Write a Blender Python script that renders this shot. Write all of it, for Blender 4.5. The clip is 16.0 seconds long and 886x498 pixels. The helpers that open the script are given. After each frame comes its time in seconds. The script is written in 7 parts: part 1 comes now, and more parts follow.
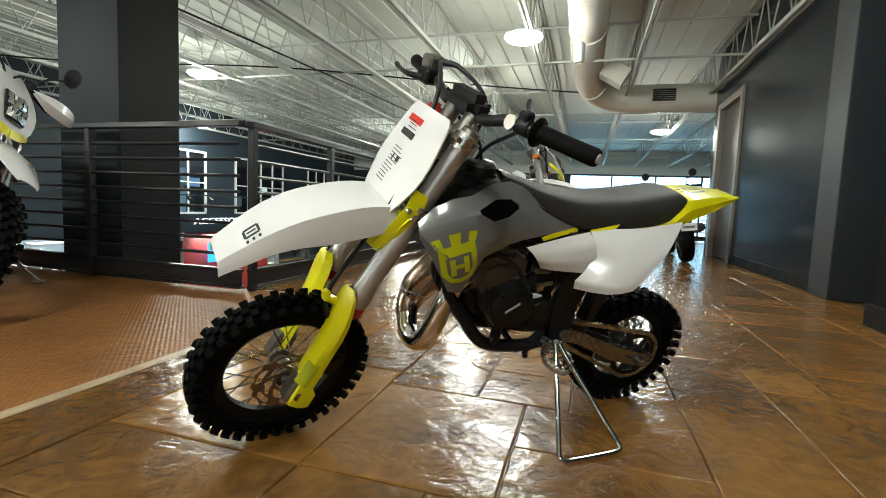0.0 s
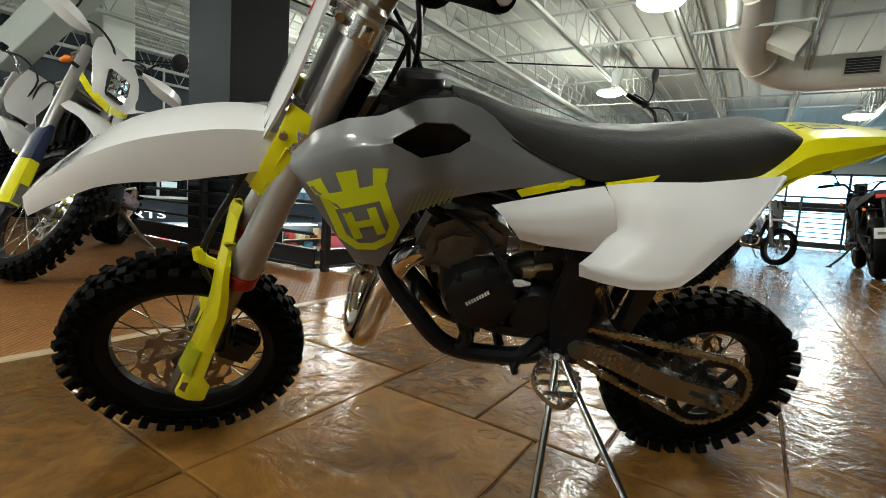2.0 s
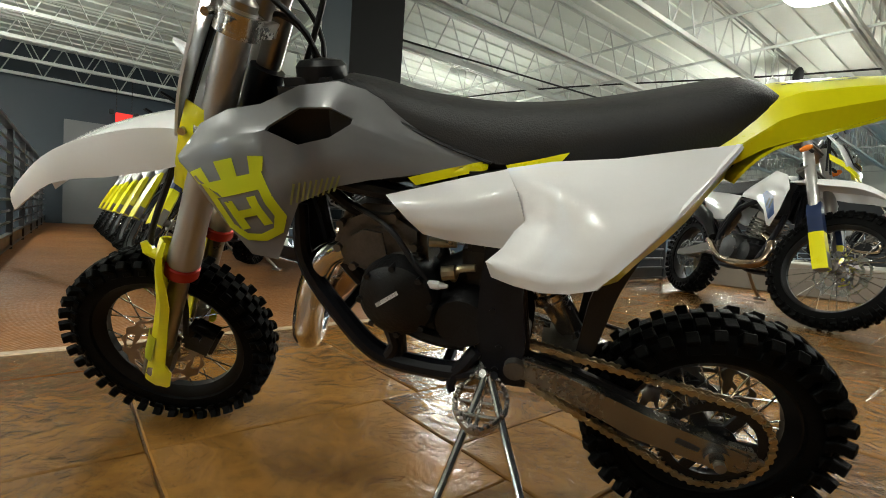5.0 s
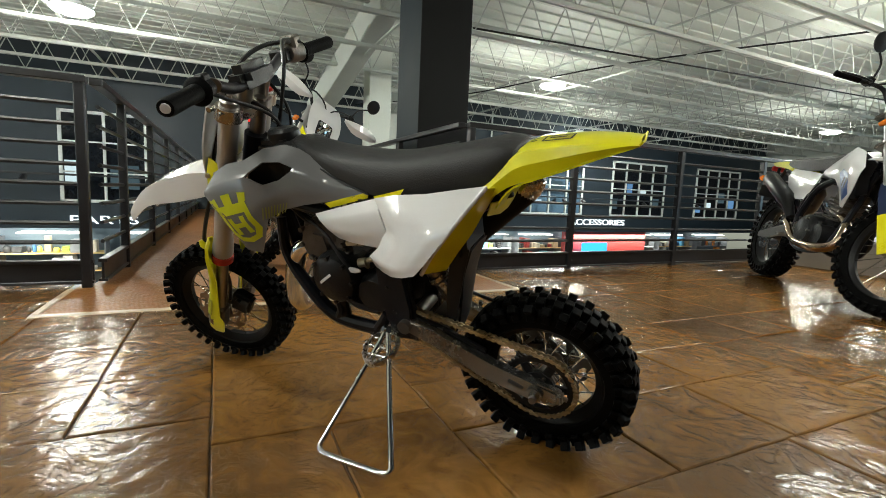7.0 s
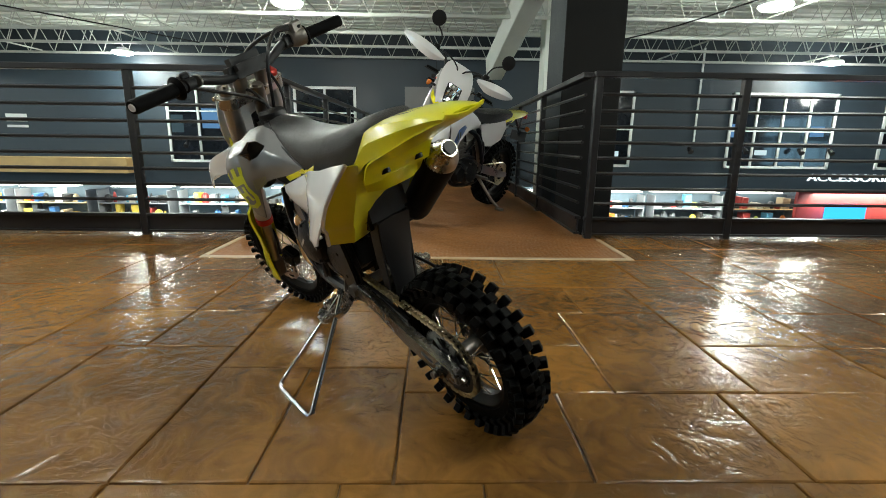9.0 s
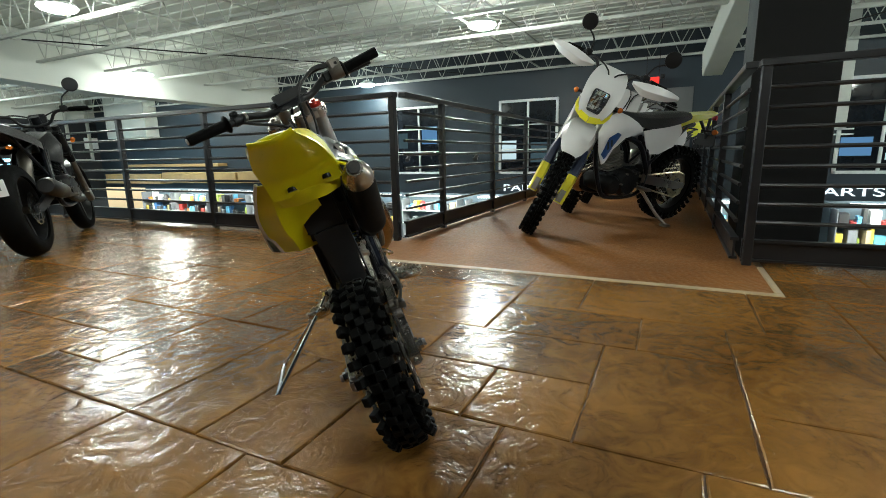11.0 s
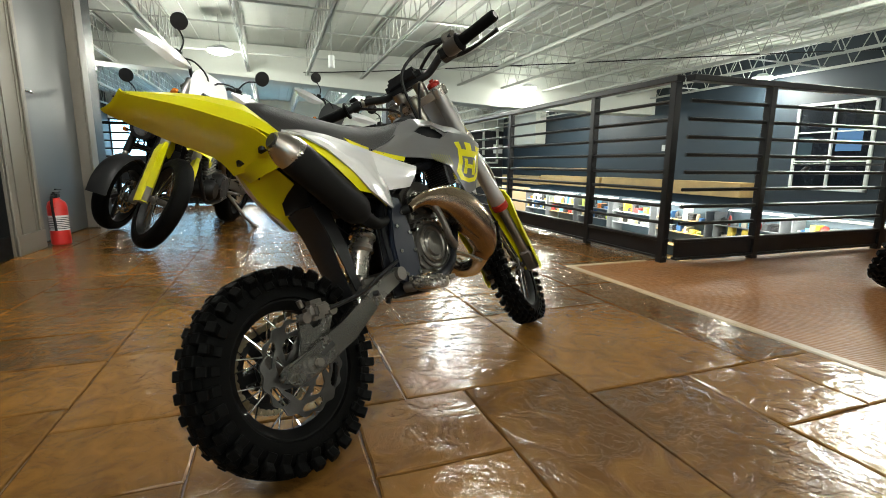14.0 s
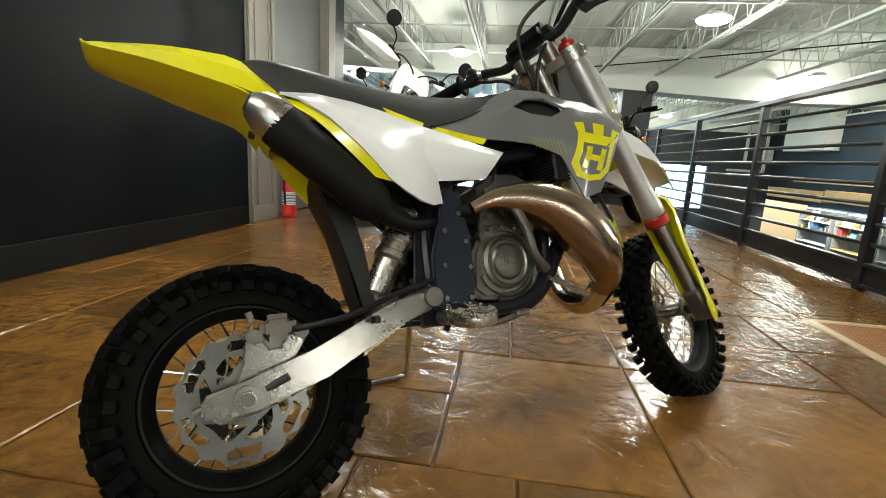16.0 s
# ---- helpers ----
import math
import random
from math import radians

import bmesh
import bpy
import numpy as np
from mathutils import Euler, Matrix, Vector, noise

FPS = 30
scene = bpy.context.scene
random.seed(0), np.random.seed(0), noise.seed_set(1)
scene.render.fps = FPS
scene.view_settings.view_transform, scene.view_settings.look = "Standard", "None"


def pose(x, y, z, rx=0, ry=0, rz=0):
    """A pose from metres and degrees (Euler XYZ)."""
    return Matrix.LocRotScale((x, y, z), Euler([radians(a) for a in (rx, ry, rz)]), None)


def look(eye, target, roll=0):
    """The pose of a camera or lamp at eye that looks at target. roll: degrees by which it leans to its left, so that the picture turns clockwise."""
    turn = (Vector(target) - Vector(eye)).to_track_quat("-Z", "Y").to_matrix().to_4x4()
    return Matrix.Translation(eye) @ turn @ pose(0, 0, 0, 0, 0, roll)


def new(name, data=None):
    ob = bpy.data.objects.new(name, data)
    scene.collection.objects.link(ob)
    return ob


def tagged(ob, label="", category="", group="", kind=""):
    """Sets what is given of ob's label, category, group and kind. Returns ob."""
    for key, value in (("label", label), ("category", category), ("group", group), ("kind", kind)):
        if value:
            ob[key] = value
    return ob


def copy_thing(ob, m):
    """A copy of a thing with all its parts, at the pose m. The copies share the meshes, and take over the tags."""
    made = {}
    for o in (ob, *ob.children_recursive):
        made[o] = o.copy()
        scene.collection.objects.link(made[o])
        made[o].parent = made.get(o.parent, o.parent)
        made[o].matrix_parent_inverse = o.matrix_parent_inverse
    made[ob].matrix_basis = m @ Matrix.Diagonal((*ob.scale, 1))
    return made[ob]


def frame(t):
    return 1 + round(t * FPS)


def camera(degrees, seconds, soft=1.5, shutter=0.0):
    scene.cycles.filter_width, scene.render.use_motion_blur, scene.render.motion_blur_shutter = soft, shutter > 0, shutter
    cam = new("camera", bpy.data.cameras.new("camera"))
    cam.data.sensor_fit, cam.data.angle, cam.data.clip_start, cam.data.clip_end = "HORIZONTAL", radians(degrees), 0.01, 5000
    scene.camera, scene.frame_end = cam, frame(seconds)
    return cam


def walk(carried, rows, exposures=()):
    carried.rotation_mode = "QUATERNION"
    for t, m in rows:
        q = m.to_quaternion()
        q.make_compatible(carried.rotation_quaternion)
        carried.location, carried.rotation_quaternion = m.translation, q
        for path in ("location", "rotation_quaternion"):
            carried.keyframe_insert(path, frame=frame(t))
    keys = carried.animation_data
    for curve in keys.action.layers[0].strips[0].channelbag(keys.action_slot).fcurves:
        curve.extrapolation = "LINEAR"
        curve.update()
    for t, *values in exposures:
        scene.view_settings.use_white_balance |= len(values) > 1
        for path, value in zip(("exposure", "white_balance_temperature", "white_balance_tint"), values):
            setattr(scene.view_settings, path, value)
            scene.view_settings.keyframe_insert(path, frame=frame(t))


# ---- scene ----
cam = camera(86.7, 16.0, 0.9)
PATH = [
    (0, (1.541, 1.329, 0.581), (0.969, 3.237, 0.403), 2.4),
    (0.5, (1.628, 1.45, 0.565), (0.854, 3.284, 0.379), 2.6),
    (1, (1.685, 1.551, 0.571), (0.807, 3.335, 0.361), 2.8),
    (1.5, (1.712, 1.686, 0.542), (0.736, 3.42, 0.338), 3.7),
    (2, (1.746, 1.789, 0.501), (0.651, 3.449, 0.289), 3.9),
    (2.5, (1.765, 1.877, 0.468), (0.546, 3.447, 0.249), 4.1),
    (3, (1.738, 1.963, 0.42), (0.394, 3.433, 0.244), 5.2),
    (3.5, (1.742, 2.004, 0.397), (0.324, 3.407, 0.255), 5.5),
    (4, (1.771, 2.032, 0.407), (0.307, 3.388, 0.275), 5.2),
    (4.2, (1.796, 2.042, 0.422), (0.326, 3.392, 0.303), 4.9),
    (6.5, (2.374, 2.154, 0.523), (0.628, 3.11, 0.331), 2.3),
    (7, (2.463, 2.224, 0.55), (0.671, 3.082, 0.32), 2.5),
    (7.5, (2.547, 2.34, 0.538), (0.687, 3.022, 0.259), 2.2),
    (8, (2.595, 2.469, 0.568), (0.687, 2.944, 0.206), 2.1),
    (10.3, (2.6, 3.217, 0.623), (0.722, 2.674, 0.201), -1.6),
    (10.5, (2.582, 3.273, 0.628), (0.731, 2.643, 0.208), -1.8),
    (11, (2.483, 3.402, 0.621), (0.719, 2.548, 0.224), -1.2),
    (11.5, (2.371, 3.534, 0.614), (0.721, 2.472, 0.229), -0.9),
    (12, (2.251, 3.661, 0.605), (0.721, 2.435, 0.211), -0.9),
    (12.5, (2.103, 3.72, 0.594), (0.705, 2.339, 0.224), -0.7),
    (13, (1.955, 3.744, 0.58), (0.749, 2.191, 0.216), -0.2),
    (13.5, (1.813, 3.759, 0.576), (0.866, 2.033, 0.22), -0.4),
    (14, (1.681, 3.734, 0.557), (1.015, 1.882, 0.202), 0.5),
    (14.5, (1.55, 3.669, 0.561), (1.106, 1.749, 0.216), 0.7),
    (15, (1.447, 3.632, 0.572), (1.242, 1.671, 0.239), 0.7),
    (15.5, (1.37, 3.573, 0.554), (1.418, 1.606, 0.199), 1.7),
    (16, (1.307, 3.453, 0.537), (1.57, 1.508, 0.153), 3.2),
]
walk(cam, [(t, look(eye, target, roll)) for t, eye, target, roll in PATH], [(0.0, 0.50, 6330, 1), (1.5, 0.42, 6300, 2), (2.5, 0.45, 6400, 4), (3.2, 0.69, 6500, 6), (4.0, 0.84, 6500, 6), (5.2, 0.58, 6400, 2), (6.3, 0.54, 6380, 3), (8.0, 0.53, 6300, 2), (11.0, 0.37, 6050, -2), (12.5, 0.38, 5950, -2), (13.2, 0.38, 6050, 0), (14.2, 0.52, 6480, 3), (16.0, 0.59, 6450, 3)])

# ---- world and light ----
world = bpy.data.worlds.new("world")
scene.world = world
world.use_nodes = True
wn = world.node_tree.nodes
sky = wn.new("ShaderNodeTexSky")
sky.sky_type, sky.sun_disc = "NISHITA", False
sky.sun_elevation, sky.sun_rotation = radians(40), radians(200)
wn["Background"].inputs["Strength"].default_value = 0.12
world.node_tree.links.new(sky.outputs["Color"], wn["Background"].inputs["Color"])
LAMP_Z = 2.5
LAMPS = [(-4.6, 0.7), (-4.35, 7.45), (-1.15, -3.6), (-4.6, -7.4), (-8.7, -4.2), (-8.6, 11.8), (2.45, -5.9), (2.4, -12.0),
         (5.3, -8.6), (0.75, 6.75), (3.05, 13.2), (-0.6, 10.2), (-4.2, 15.9), (-7.7, -11.4), (-4.2, -15.7), (-0.9, -11.0)]
# Added unseen lamps: the first fits the bike's shadow, others brighten floor and bike.
UNSEEN_LAMPS = ((0.35, 0.85, 0.28), (2.45, 4.3, 0.15), (2.35, 0.8, 0.07))
LAMP_POWER, LAMP_DOWN = 108, 22


def bay_light(x, y, z, power, color=(1, 0.965, 0.87)):
    data = bpy.data.lights.new("lamp_light", "POINT")
    data.energy, data.color, data.shadow_soft_size = power, color, 0.22
    ob = new("lamp_light", data)
    ob.location = (x, y, z)
    return ob


# ---- materials ----
def mat(name, color, rough=0.5, metal=0.0, vary=0.12, scale=6.0, fine=60.0, bump=0.0, rvary=0.1, coat=0.0, color2=None, spec=0.5):
    m = bpy.data.materials.new(name)
    m.use_nodes = True
    nt = m.node_tree
    b = nt.nodes["Principled BSDF"]
    b.inputs["Metallic"].default_value = metal
    b.inputs["Coat Weight"].default_value, b.inputs["Coat Roughness"].default_value = coat, 0.07
    b.inputs["Specular IOR Level"].default_value = spec
    co = nt.nodes.new("ShaderNodeTexCoord")
    n1, n2 = nt.nodes.new("ShaderNodeTexNoise"), nt.nodes.new("ShaderNodeTexNoise")
    n1.inputs["Scale"].default_value, n1.inputs["Detail"].default_value = scale, 5
    n2.inputs["Scale"].default_value, n2.inputs["Detail"].default_value = fine, 3
    for n in (n1, n2):
        nt.links.new(co.outputs["Object"], n.inputs["Vector"])
    mixn = nt.nodes.new("ShaderNodeMath")
    mixn.operation = "MULTIPLY_ADD"
    nt.links.new(n2.outputs["Fac"], mixn.inputs[0])
    mixn.inputs[1].default_value = 0.35
    nt.links.new(n1.outputs["Fac"], mixn.inputs[2])
    ramp = nt.nodes.new("ShaderNodeValToRGB")
    ramp.color_ramp.elements[0].position, ramp.color_ramp.elements[1].position = 0.42, 0.92
    lo = color2 or tuple(c * (1 - vary) for c in color)
    hi = tuple(min(1, c * (1 + vary)) for c in color)
    ramp.color_ramp.elements[0].color, ramp.color_ramp.elements[1].color = (*lo, 1), (*hi, 1)
    nt.links.new(mixn.outputs[0], ramp.inputs["Fac"])
    nt.links.new(ramp.outputs["Color"], b.inputs["Base Color"])
    rr = nt.nodes.new("ShaderNodeMapRange")
    rr.inputs["From Min"].default_value, rr.inputs["From Max"].default_value = 0.3, 0.9
    rr.inputs["To Min"].default_value, rr.inputs["To Max"].default_value = max(0.02, rough * (1 - rvary * 2)), min(1, rough * (1 + rvary * 2))
    nt.links.new(mixn.outputs[0], rr.inputs["Value"])
    nt.links.new(rr.outputs["Result"], b.inputs["Roughness"])
    if bump:
        bn = nt.nodes.new("ShaderNodeBump")
        bn.inputs["Strength"].default_value, bn.inputs["Distance"].default_value = min(1, bump), 0.004
        nt.links.new(n2.outputs["Fac"], bn.inputs["Height"])
        nt.links.new(bn.outputs["Normal"], b.inputs["Normal"])
    return m


def glow(name, color, strength):
    m = bpy.data.materials.new(name)
    m.use_nodes = True
    nt = m.node_tree
    nt.nodes.remove(nt.nodes["Principled BSDF"])
    e = nt.nodes.new("ShaderNodeEmission")
    e.inputs["Color"].default_value, e.inputs["Strength"].default_value = (*color, 1), strength
    nt.links.new(e.outputs[0], nt.nodes["Material Output"].inputs[0])
    return m


def stamped(name, base, dark, relief, rough_lo, rough_hi, piece=False, brick=False):
    """Sealed stamped concrete: mottled stain, slate-like relief, wet-looking sealer."""
    m = bpy.data.materials.new(name)
    m.use_nodes = True
    nt, L = m.node_tree, m.node_tree.links
    b = nt.nodes["Principled BSDF"]
    geo = nt.nodes.new("ShaderNodeNewGeometry")
    n1, n2, n3 = (nt.nodes.new("ShaderNodeTexNoise") for _ in range(3))
    for n, s, d in ((n1, 1.7, 6), (n2, 9.5, 7), (n3, 60.0, 6)):
        n.inputs["Scale"].default_value, n.inputs["Detail"].default_value = s, d
        L.new(geo.outputs["Position"], n.inputs["Vector"])
    n2.inputs["Distortion"].default_value = 2.2
    ramp = nt.nodes.new("ShaderNodeValToRGB")
    ramp.color_ramp.elements[0].position, ramp.color_ramp.elements[1].position = 0.38, 0.68
    ramp.color_ramp.elements[0].color, ramp.color_ramp.elements[1].color = (*dark, 1), (*base, 1)
    add = nt.nodes.new("ShaderNodeMath")
    add.operation = "MULTIPLY_ADD"
    L.new(n2.outputs["Fac"], add.inputs[0])
    add.inputs[1].default_value = 0.45
    sub = nt.nodes.new("ShaderNodeMath")
    sub.operation = "MULTIPLY_ADD"
    sub.inputs[1].default_value, sub.inputs[2].default_value = 0.75, -0.1
    L.new(n1.outputs["Fac"], sub.inputs[0])
    L.new(sub.outputs[0], add.inputs[2])
    fac = add.outputs[0]
    if piece:
        oi = nt.nodes.new("ShaderNodeObjectInfo")
        ad = nt.nodes.new("ShaderNodeMath")
        ad.operation = "MULTIPLY_ADD"
        ad.inputs[1].default_value = 0.16
        L.new(oi.outputs["Random"], ad.inputs[0])
        s2 = nt.nodes.new("ShaderNodeMath")
        s2.operation = "SUBTRACT"
        s2.inputs[1].default_value = 0.08
        L.new(ad.outputs[0], s2.inputs[0])
        L.new(fac, ad.inputs[2])
        fac = s2.outputs[0]
    L.new(fac, ramp.inputs["Fac"])
    L.new(ramp.outputs["Color"], b.inputs["Base Color"])
    rr = nt.nodes.new("ShaderNodeMapRange")
    rr.inputs["From Min"].default_value, rr.inputs["From Max"].default_value = 0.3, 0.7
    rr.inputs["To Min"].default_value, rr.inputs["To Max"].default_value = rough_lo, rough_hi
    L.new(n3.outputs["Fac"], rr.inputs["Value"])
    L.new(rr.outputs["Result"], b.inputs["Roughness"])
    # slate relief: broad swells with ridge lines and fine pitting
    v = nt.nodes.new("ShaderNodeTexVoronoi")
    v.feature = "DISTANCE_TO_EDGE"
    v.inputs["Scale"].default_value = 15.0
    mp = nt.nodes.new("ShaderNodeMixRGB")
    mp.blend_type = "LINEAR_LIGHT"
    mp.inputs["Fac"].default_value = 0.2
    L.new(geo.outputs["Position"], mp.inputs["Color1"])
    L.new(n2.outputs["Color"], mp.inputs["Color2"])
    L.new(mp.outputs["Color"], v.inputs["Vector"])
    h1 = nt.nodes.new("ShaderNodeMath")
    h1.operation = "MULTIPLY_ADD"
    L.new(n3.outputs["Fac"], h1.inputs[0])
    h1.inputs[1].default_value = 0.13
    L.new(n2.outputs["Fac"], h1.inputs[2])
    h2 = nt.nodes.new("ShaderNodeMath")
    h2.operation = "MULTIPLY_ADD"
    mn = nt.nodes.new("ShaderNodeMath")
    mn.operation = "MINIMUM"
    mn.inputs[1].default_value = 0.035
    L.new(v.outputs["Distance"], mn.inputs[0])
    L.new(mn.outputs[0], h2.inputs[0])
    h2.inputs[1].default_value = 2.0
    L.new(h1.outputs[0], h2.inputs[2])
    hout = h2.outputs[0]
    if brick:
        w = nt.nodes.new("ShaderNodeTexWave")
        w.inputs["Scale"].default_value = 26.0
        w.inputs["Distortion"].default_value = 1.0
        w.bands_direction = "DIAGONAL"
        L.new(geo.outputs["Position"], w.inputs["Vector"])
        h3 = nt.nodes.new("ShaderNodeMath")
        h3.operation = "MULTIPLY_ADD"
        L.new(w.outputs["Fac"], h3.inputs[0])
        h3.inputs[1].default_value = 0.22
        L.new(h1.outputs[0], h3.inputs[2])
        hout = h3.outputs[0]
    bn = nt.nodes.new("ShaderNodeBump")
    bn.inputs["Strength"].default_value, bn.inputs["Distance"].default_value = relief, 0.01
    L.new(hout, bn.inputs["Height"])
    L.new(bn.outputs["Normal"], b.inputs["Normal"])
    b.inputs["Specular IOR Level"].default_value = 0.37
    return m


M_TILE = stamped("stamped_tile", (0.248, 0.118, 0.0265), (0.10, 0.046, 0.0115), 0.40, 0.09, 0.22, piece=True)
M_JOINT = stamped("stamped_joint", (0.15, 0.08, 0.03), (0.08, 0.042, 0.017), 0.3, 0.25, 0.45)
M_BRIDGE = stamped("stamped_bridge", (0.29, 0.122, 0.033), (0.18, 0.073, 0.019), 0.6, 0.42, 0.6, brick=True)
M_STRIP = mat("strip_concrete", (0.42, 0.33, 0.22), 0.4, vary=0.25, scale=9, fine=90, bump=0.3)
M_BLACK_STEEL = mat("black_painted_steel", (0.013, 0.013, 0.015), 0.32, vary=0.3, scale=5, fine=120, bump=0.08)
M_NAVY = mat("navy_wall_paint", (0.0135, 0.025, 0.037), 0.5, vary=0.15, scale=1.2, fine=140, bump=0.12)
M_NAVY_DARK = mat("dark_wall_paint", (0.012, 0.014, 0.018), 0.55, vary=0.15, scale=1.2, fine=140, bump=0.12)
M_OFFICE_WALL = mat("blue_black_wall_paint", (0.010, 0.014, 0.019), 0.20, spec=0.5, vary=0.15, scale=1.0, fine=160, bump=0.05)
M_EAST = mat("charcoal_wall_paint", (0.0048, 0.0058, 0.0072), 0.34, spec=0.07, vary=0.15, scale=1.0, fine=160, bump=0.15)
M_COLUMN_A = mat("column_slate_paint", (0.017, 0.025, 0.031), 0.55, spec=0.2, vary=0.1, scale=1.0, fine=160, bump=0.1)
M_COLUMN_B = mat("column_dark_face", (0.008, 0.0078, 0.008), 0.55, spec=0.15, vary=0.1, scale=1.0, fine=160, bump=0.1)
M_CEIL = mat("white_ceiling_paint", (0.60, 0.625, 0.58), 0.7, vary=0.08, scale=0.7, fine=40, bump=0.05)
M_TRUSS = mat("white_steel_paint", (0.44, 0.46, 0.43), 0.55, vary=0.1, scale=2.0, fine=60)
M_DUCT = mat("duct_paint", (0.62, 0.60, 0.54), 0.5, vary=0.1, scale=2.0, fine=80, bump=0.05)
M_WHITE_FRAME = mat("white_frame_paint", (0.75, 0.78, 0.78), 0.45, vary=0.05)
M_DARK_GLASS = mat("dark_window_glass", (0.01, 0.013, 0.018), 0.06, vary=0.2, scale=2)
M_DOOR_GREY = mat("grey_door_paint", (0.115, 0.118, 0.12), 0.4, vary=0.1, scale=1.5, fine=120)
M_BEIGE = mat("beige_trim_paint", (0.20, 0.18, 0.152), 0.5, vary=0.1, scale=3, fine=120)
M_LOW_FLOOR = mat("lower_floor", (0.10, 0.09, 0.08), 0.3, vary=0.3, scale=1.5)
M_LAMP = glow("lamp_diffuser", (1.0, 0.97, 0.90), 45)
M_SKYGLOW = glow("daylight_beyond", (0.42, 0.74, 1.0), 4.0)
M_SIGN = glow("lit_sign", (0.9, 0.95, 1.0), 1.2)
M_EXIT = glow("exit_sign_red", (1.0, 0.05, 0.04), 0.85)
M_WHITE = mat("white_plastic", (0.72, 0.715, 0.72), 0.17, vary=0.02, scale=4, fine=200, rvary=0.05, coat=0.7)
M_GREY = mat("grey_plastic", (0.138, 0.139, 0.141), 0.3, vary=0.06, scale=5, fine=200, rvary=0.15, coat=0.4)
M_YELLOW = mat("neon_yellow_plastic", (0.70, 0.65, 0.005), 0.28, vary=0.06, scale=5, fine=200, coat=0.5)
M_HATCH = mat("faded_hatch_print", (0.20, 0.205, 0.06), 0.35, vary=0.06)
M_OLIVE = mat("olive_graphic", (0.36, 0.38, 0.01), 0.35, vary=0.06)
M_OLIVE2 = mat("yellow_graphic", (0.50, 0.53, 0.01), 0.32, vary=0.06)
M_BLACK = mat("black_plastic", (0.011, 0.011, 0.012), 0.42, spec=0.3, vary=0.25, scale=8, fine=300, bump=0.1)
M_SEAT = mat("seat_cover", (0.024, 0.0235, 0.024), 0.5, spec=0.35, vary=0.15, scale=10, fine=500, bump=0.35)
M_RUBBER = mat("tyre_rubber", (0.003, 0.003, 0.003), 0.6, vary=0.3, scale=9, fine=250, bump=0.25, spec=0.06)
M_FRAME = mat("frame_powdercoat", (0.006, 0.0065, 0.009), 0.34, spec=0.22, vary=0.25, scale=12, fine=200, bump=0.08)
M_SILVER = mat("satin_aluminium", (0.27, 0.25, 0.225), 0.30, metal=0.95, vary=0.1, scale=12, fine=160, bump=0.04)
M_CLAMP = mat("machined_clamp", (0.46, 0.43, 0.39), 0.26, metal=0.95, vary=0.1, scale=14, fine=180)
M_ARM = mat("brushed_swingarm", (0.235, 0.225, 0.21), 0.25, metal=0.92, vary=0.04, scale=12, fine=160)
M_FORK = mat("fork_tube_satin", (0.42, 0.41, 0.40), 0.36, metal=0.75, vary=0.05, scale=6, fine=120)
M_CHROME = mat("chrome", (0.78, 0.76, 0.73), 0.10, metal=1.0, vary=0.05, scale=8)
M_CAST = mat("cast_aluminium", (0.17, 0.155, 0.138), 0.42, metal=0.85, vary=0.2, scale=20, fine=240, bump=0.25)
M_ENGINE = mat("black_engine_case", (0.007, 0.007, 0.0075), 0.36, spec=0.25, vary=0.25, scale=20, fine=260, bump=0.25)
M_PIPE = mat("heat_tinted_steel", (0.42, 0.335, 0.25), 0.22, metal=1.0, vary=0.25, scale=4, fine=40, color2=(0.26, 0.18, 0.12))
M_GOLD = mat("gold_chain", (0.40, 0.335, 0.215), 0.30, metal=0.9, vary=0.25, scale=30)
M_RIM = mat("black_rim", (0.005, 0.005, 0.005), 0.38, spec=0.15, vary=0.2, scale=8)
M_DISC = mat("worn_disc_steel", (0.15, 0.147, 0.142), 0.30, metal=1.0, vary=0.2, scale=16, fine=220, bump=0.06)
M_COVER = mat("cast_cover", (0.17, 0.16, 0.145), 0.34, metal=0.95, vary=0.3, scale=24, fine=200, bump=0.25)
M_MATT = mat("matt_black_sleeve", (0.006, 0.006, 0.006), 0.55, spec=0.15, vary=0.2, scale=10)
M_BRONZE = mat("bronze_disc", (0.26, 0.19, 0.13), 0.4, metal=0.9, vary=0.2, scale=14)
M_STEEL = mat("brushed_steel", (0.40, 0.39, 0.37), 0.22, metal=1.0, vary=0.12, scale=14)
M_RED = mat("red_anodised", (0.35, 0.02, 0.01), 0.35, metal=0.4, vary=0.15)
M_REDPAINT = mat("red_paint", (0.55, 0.025, 0.02), 0.3, vary=0.1)
M_ORANGE = mat("amber_lens", (0.7, 0.18, 0.02), 0.2, vary=0.1)
M_BLUE = mat("blue_graphic", (0.02, 0.06, 0.2), 0.3, vary=0.1)
M_NAVYBLUE = mat("dark_blue_fork", (0.01, 0.02, 0.06), 0.35, vary=0.1)
M_INK = mat("black_ink", (0.02, 0.02, 0.02), 0.5, vary=0.1)
M_REDINK = mat("red_label", (0.6, 0.03, 0.02), 0.45, vary=0.05)
M_REFLECT = mat("headlamp_reflector", (0.75, 0.78, 0.8), 0.12, metal=1.0, vary=0.2, scale=30)
M_OFFICE = [glow("office_light_blue", (0.25, 0.5, 0.9), 0.35), glow("office_light_white", (0.8, 0.95, 1.0), 0.6), glow("office_light_dim", (0.2, 0.3, 0.35), 0.2)]
M_WOOD = mat("pale_wood_board", (0.48, 0.33, 0.14), 0.55, vary=0.15, scale=3)


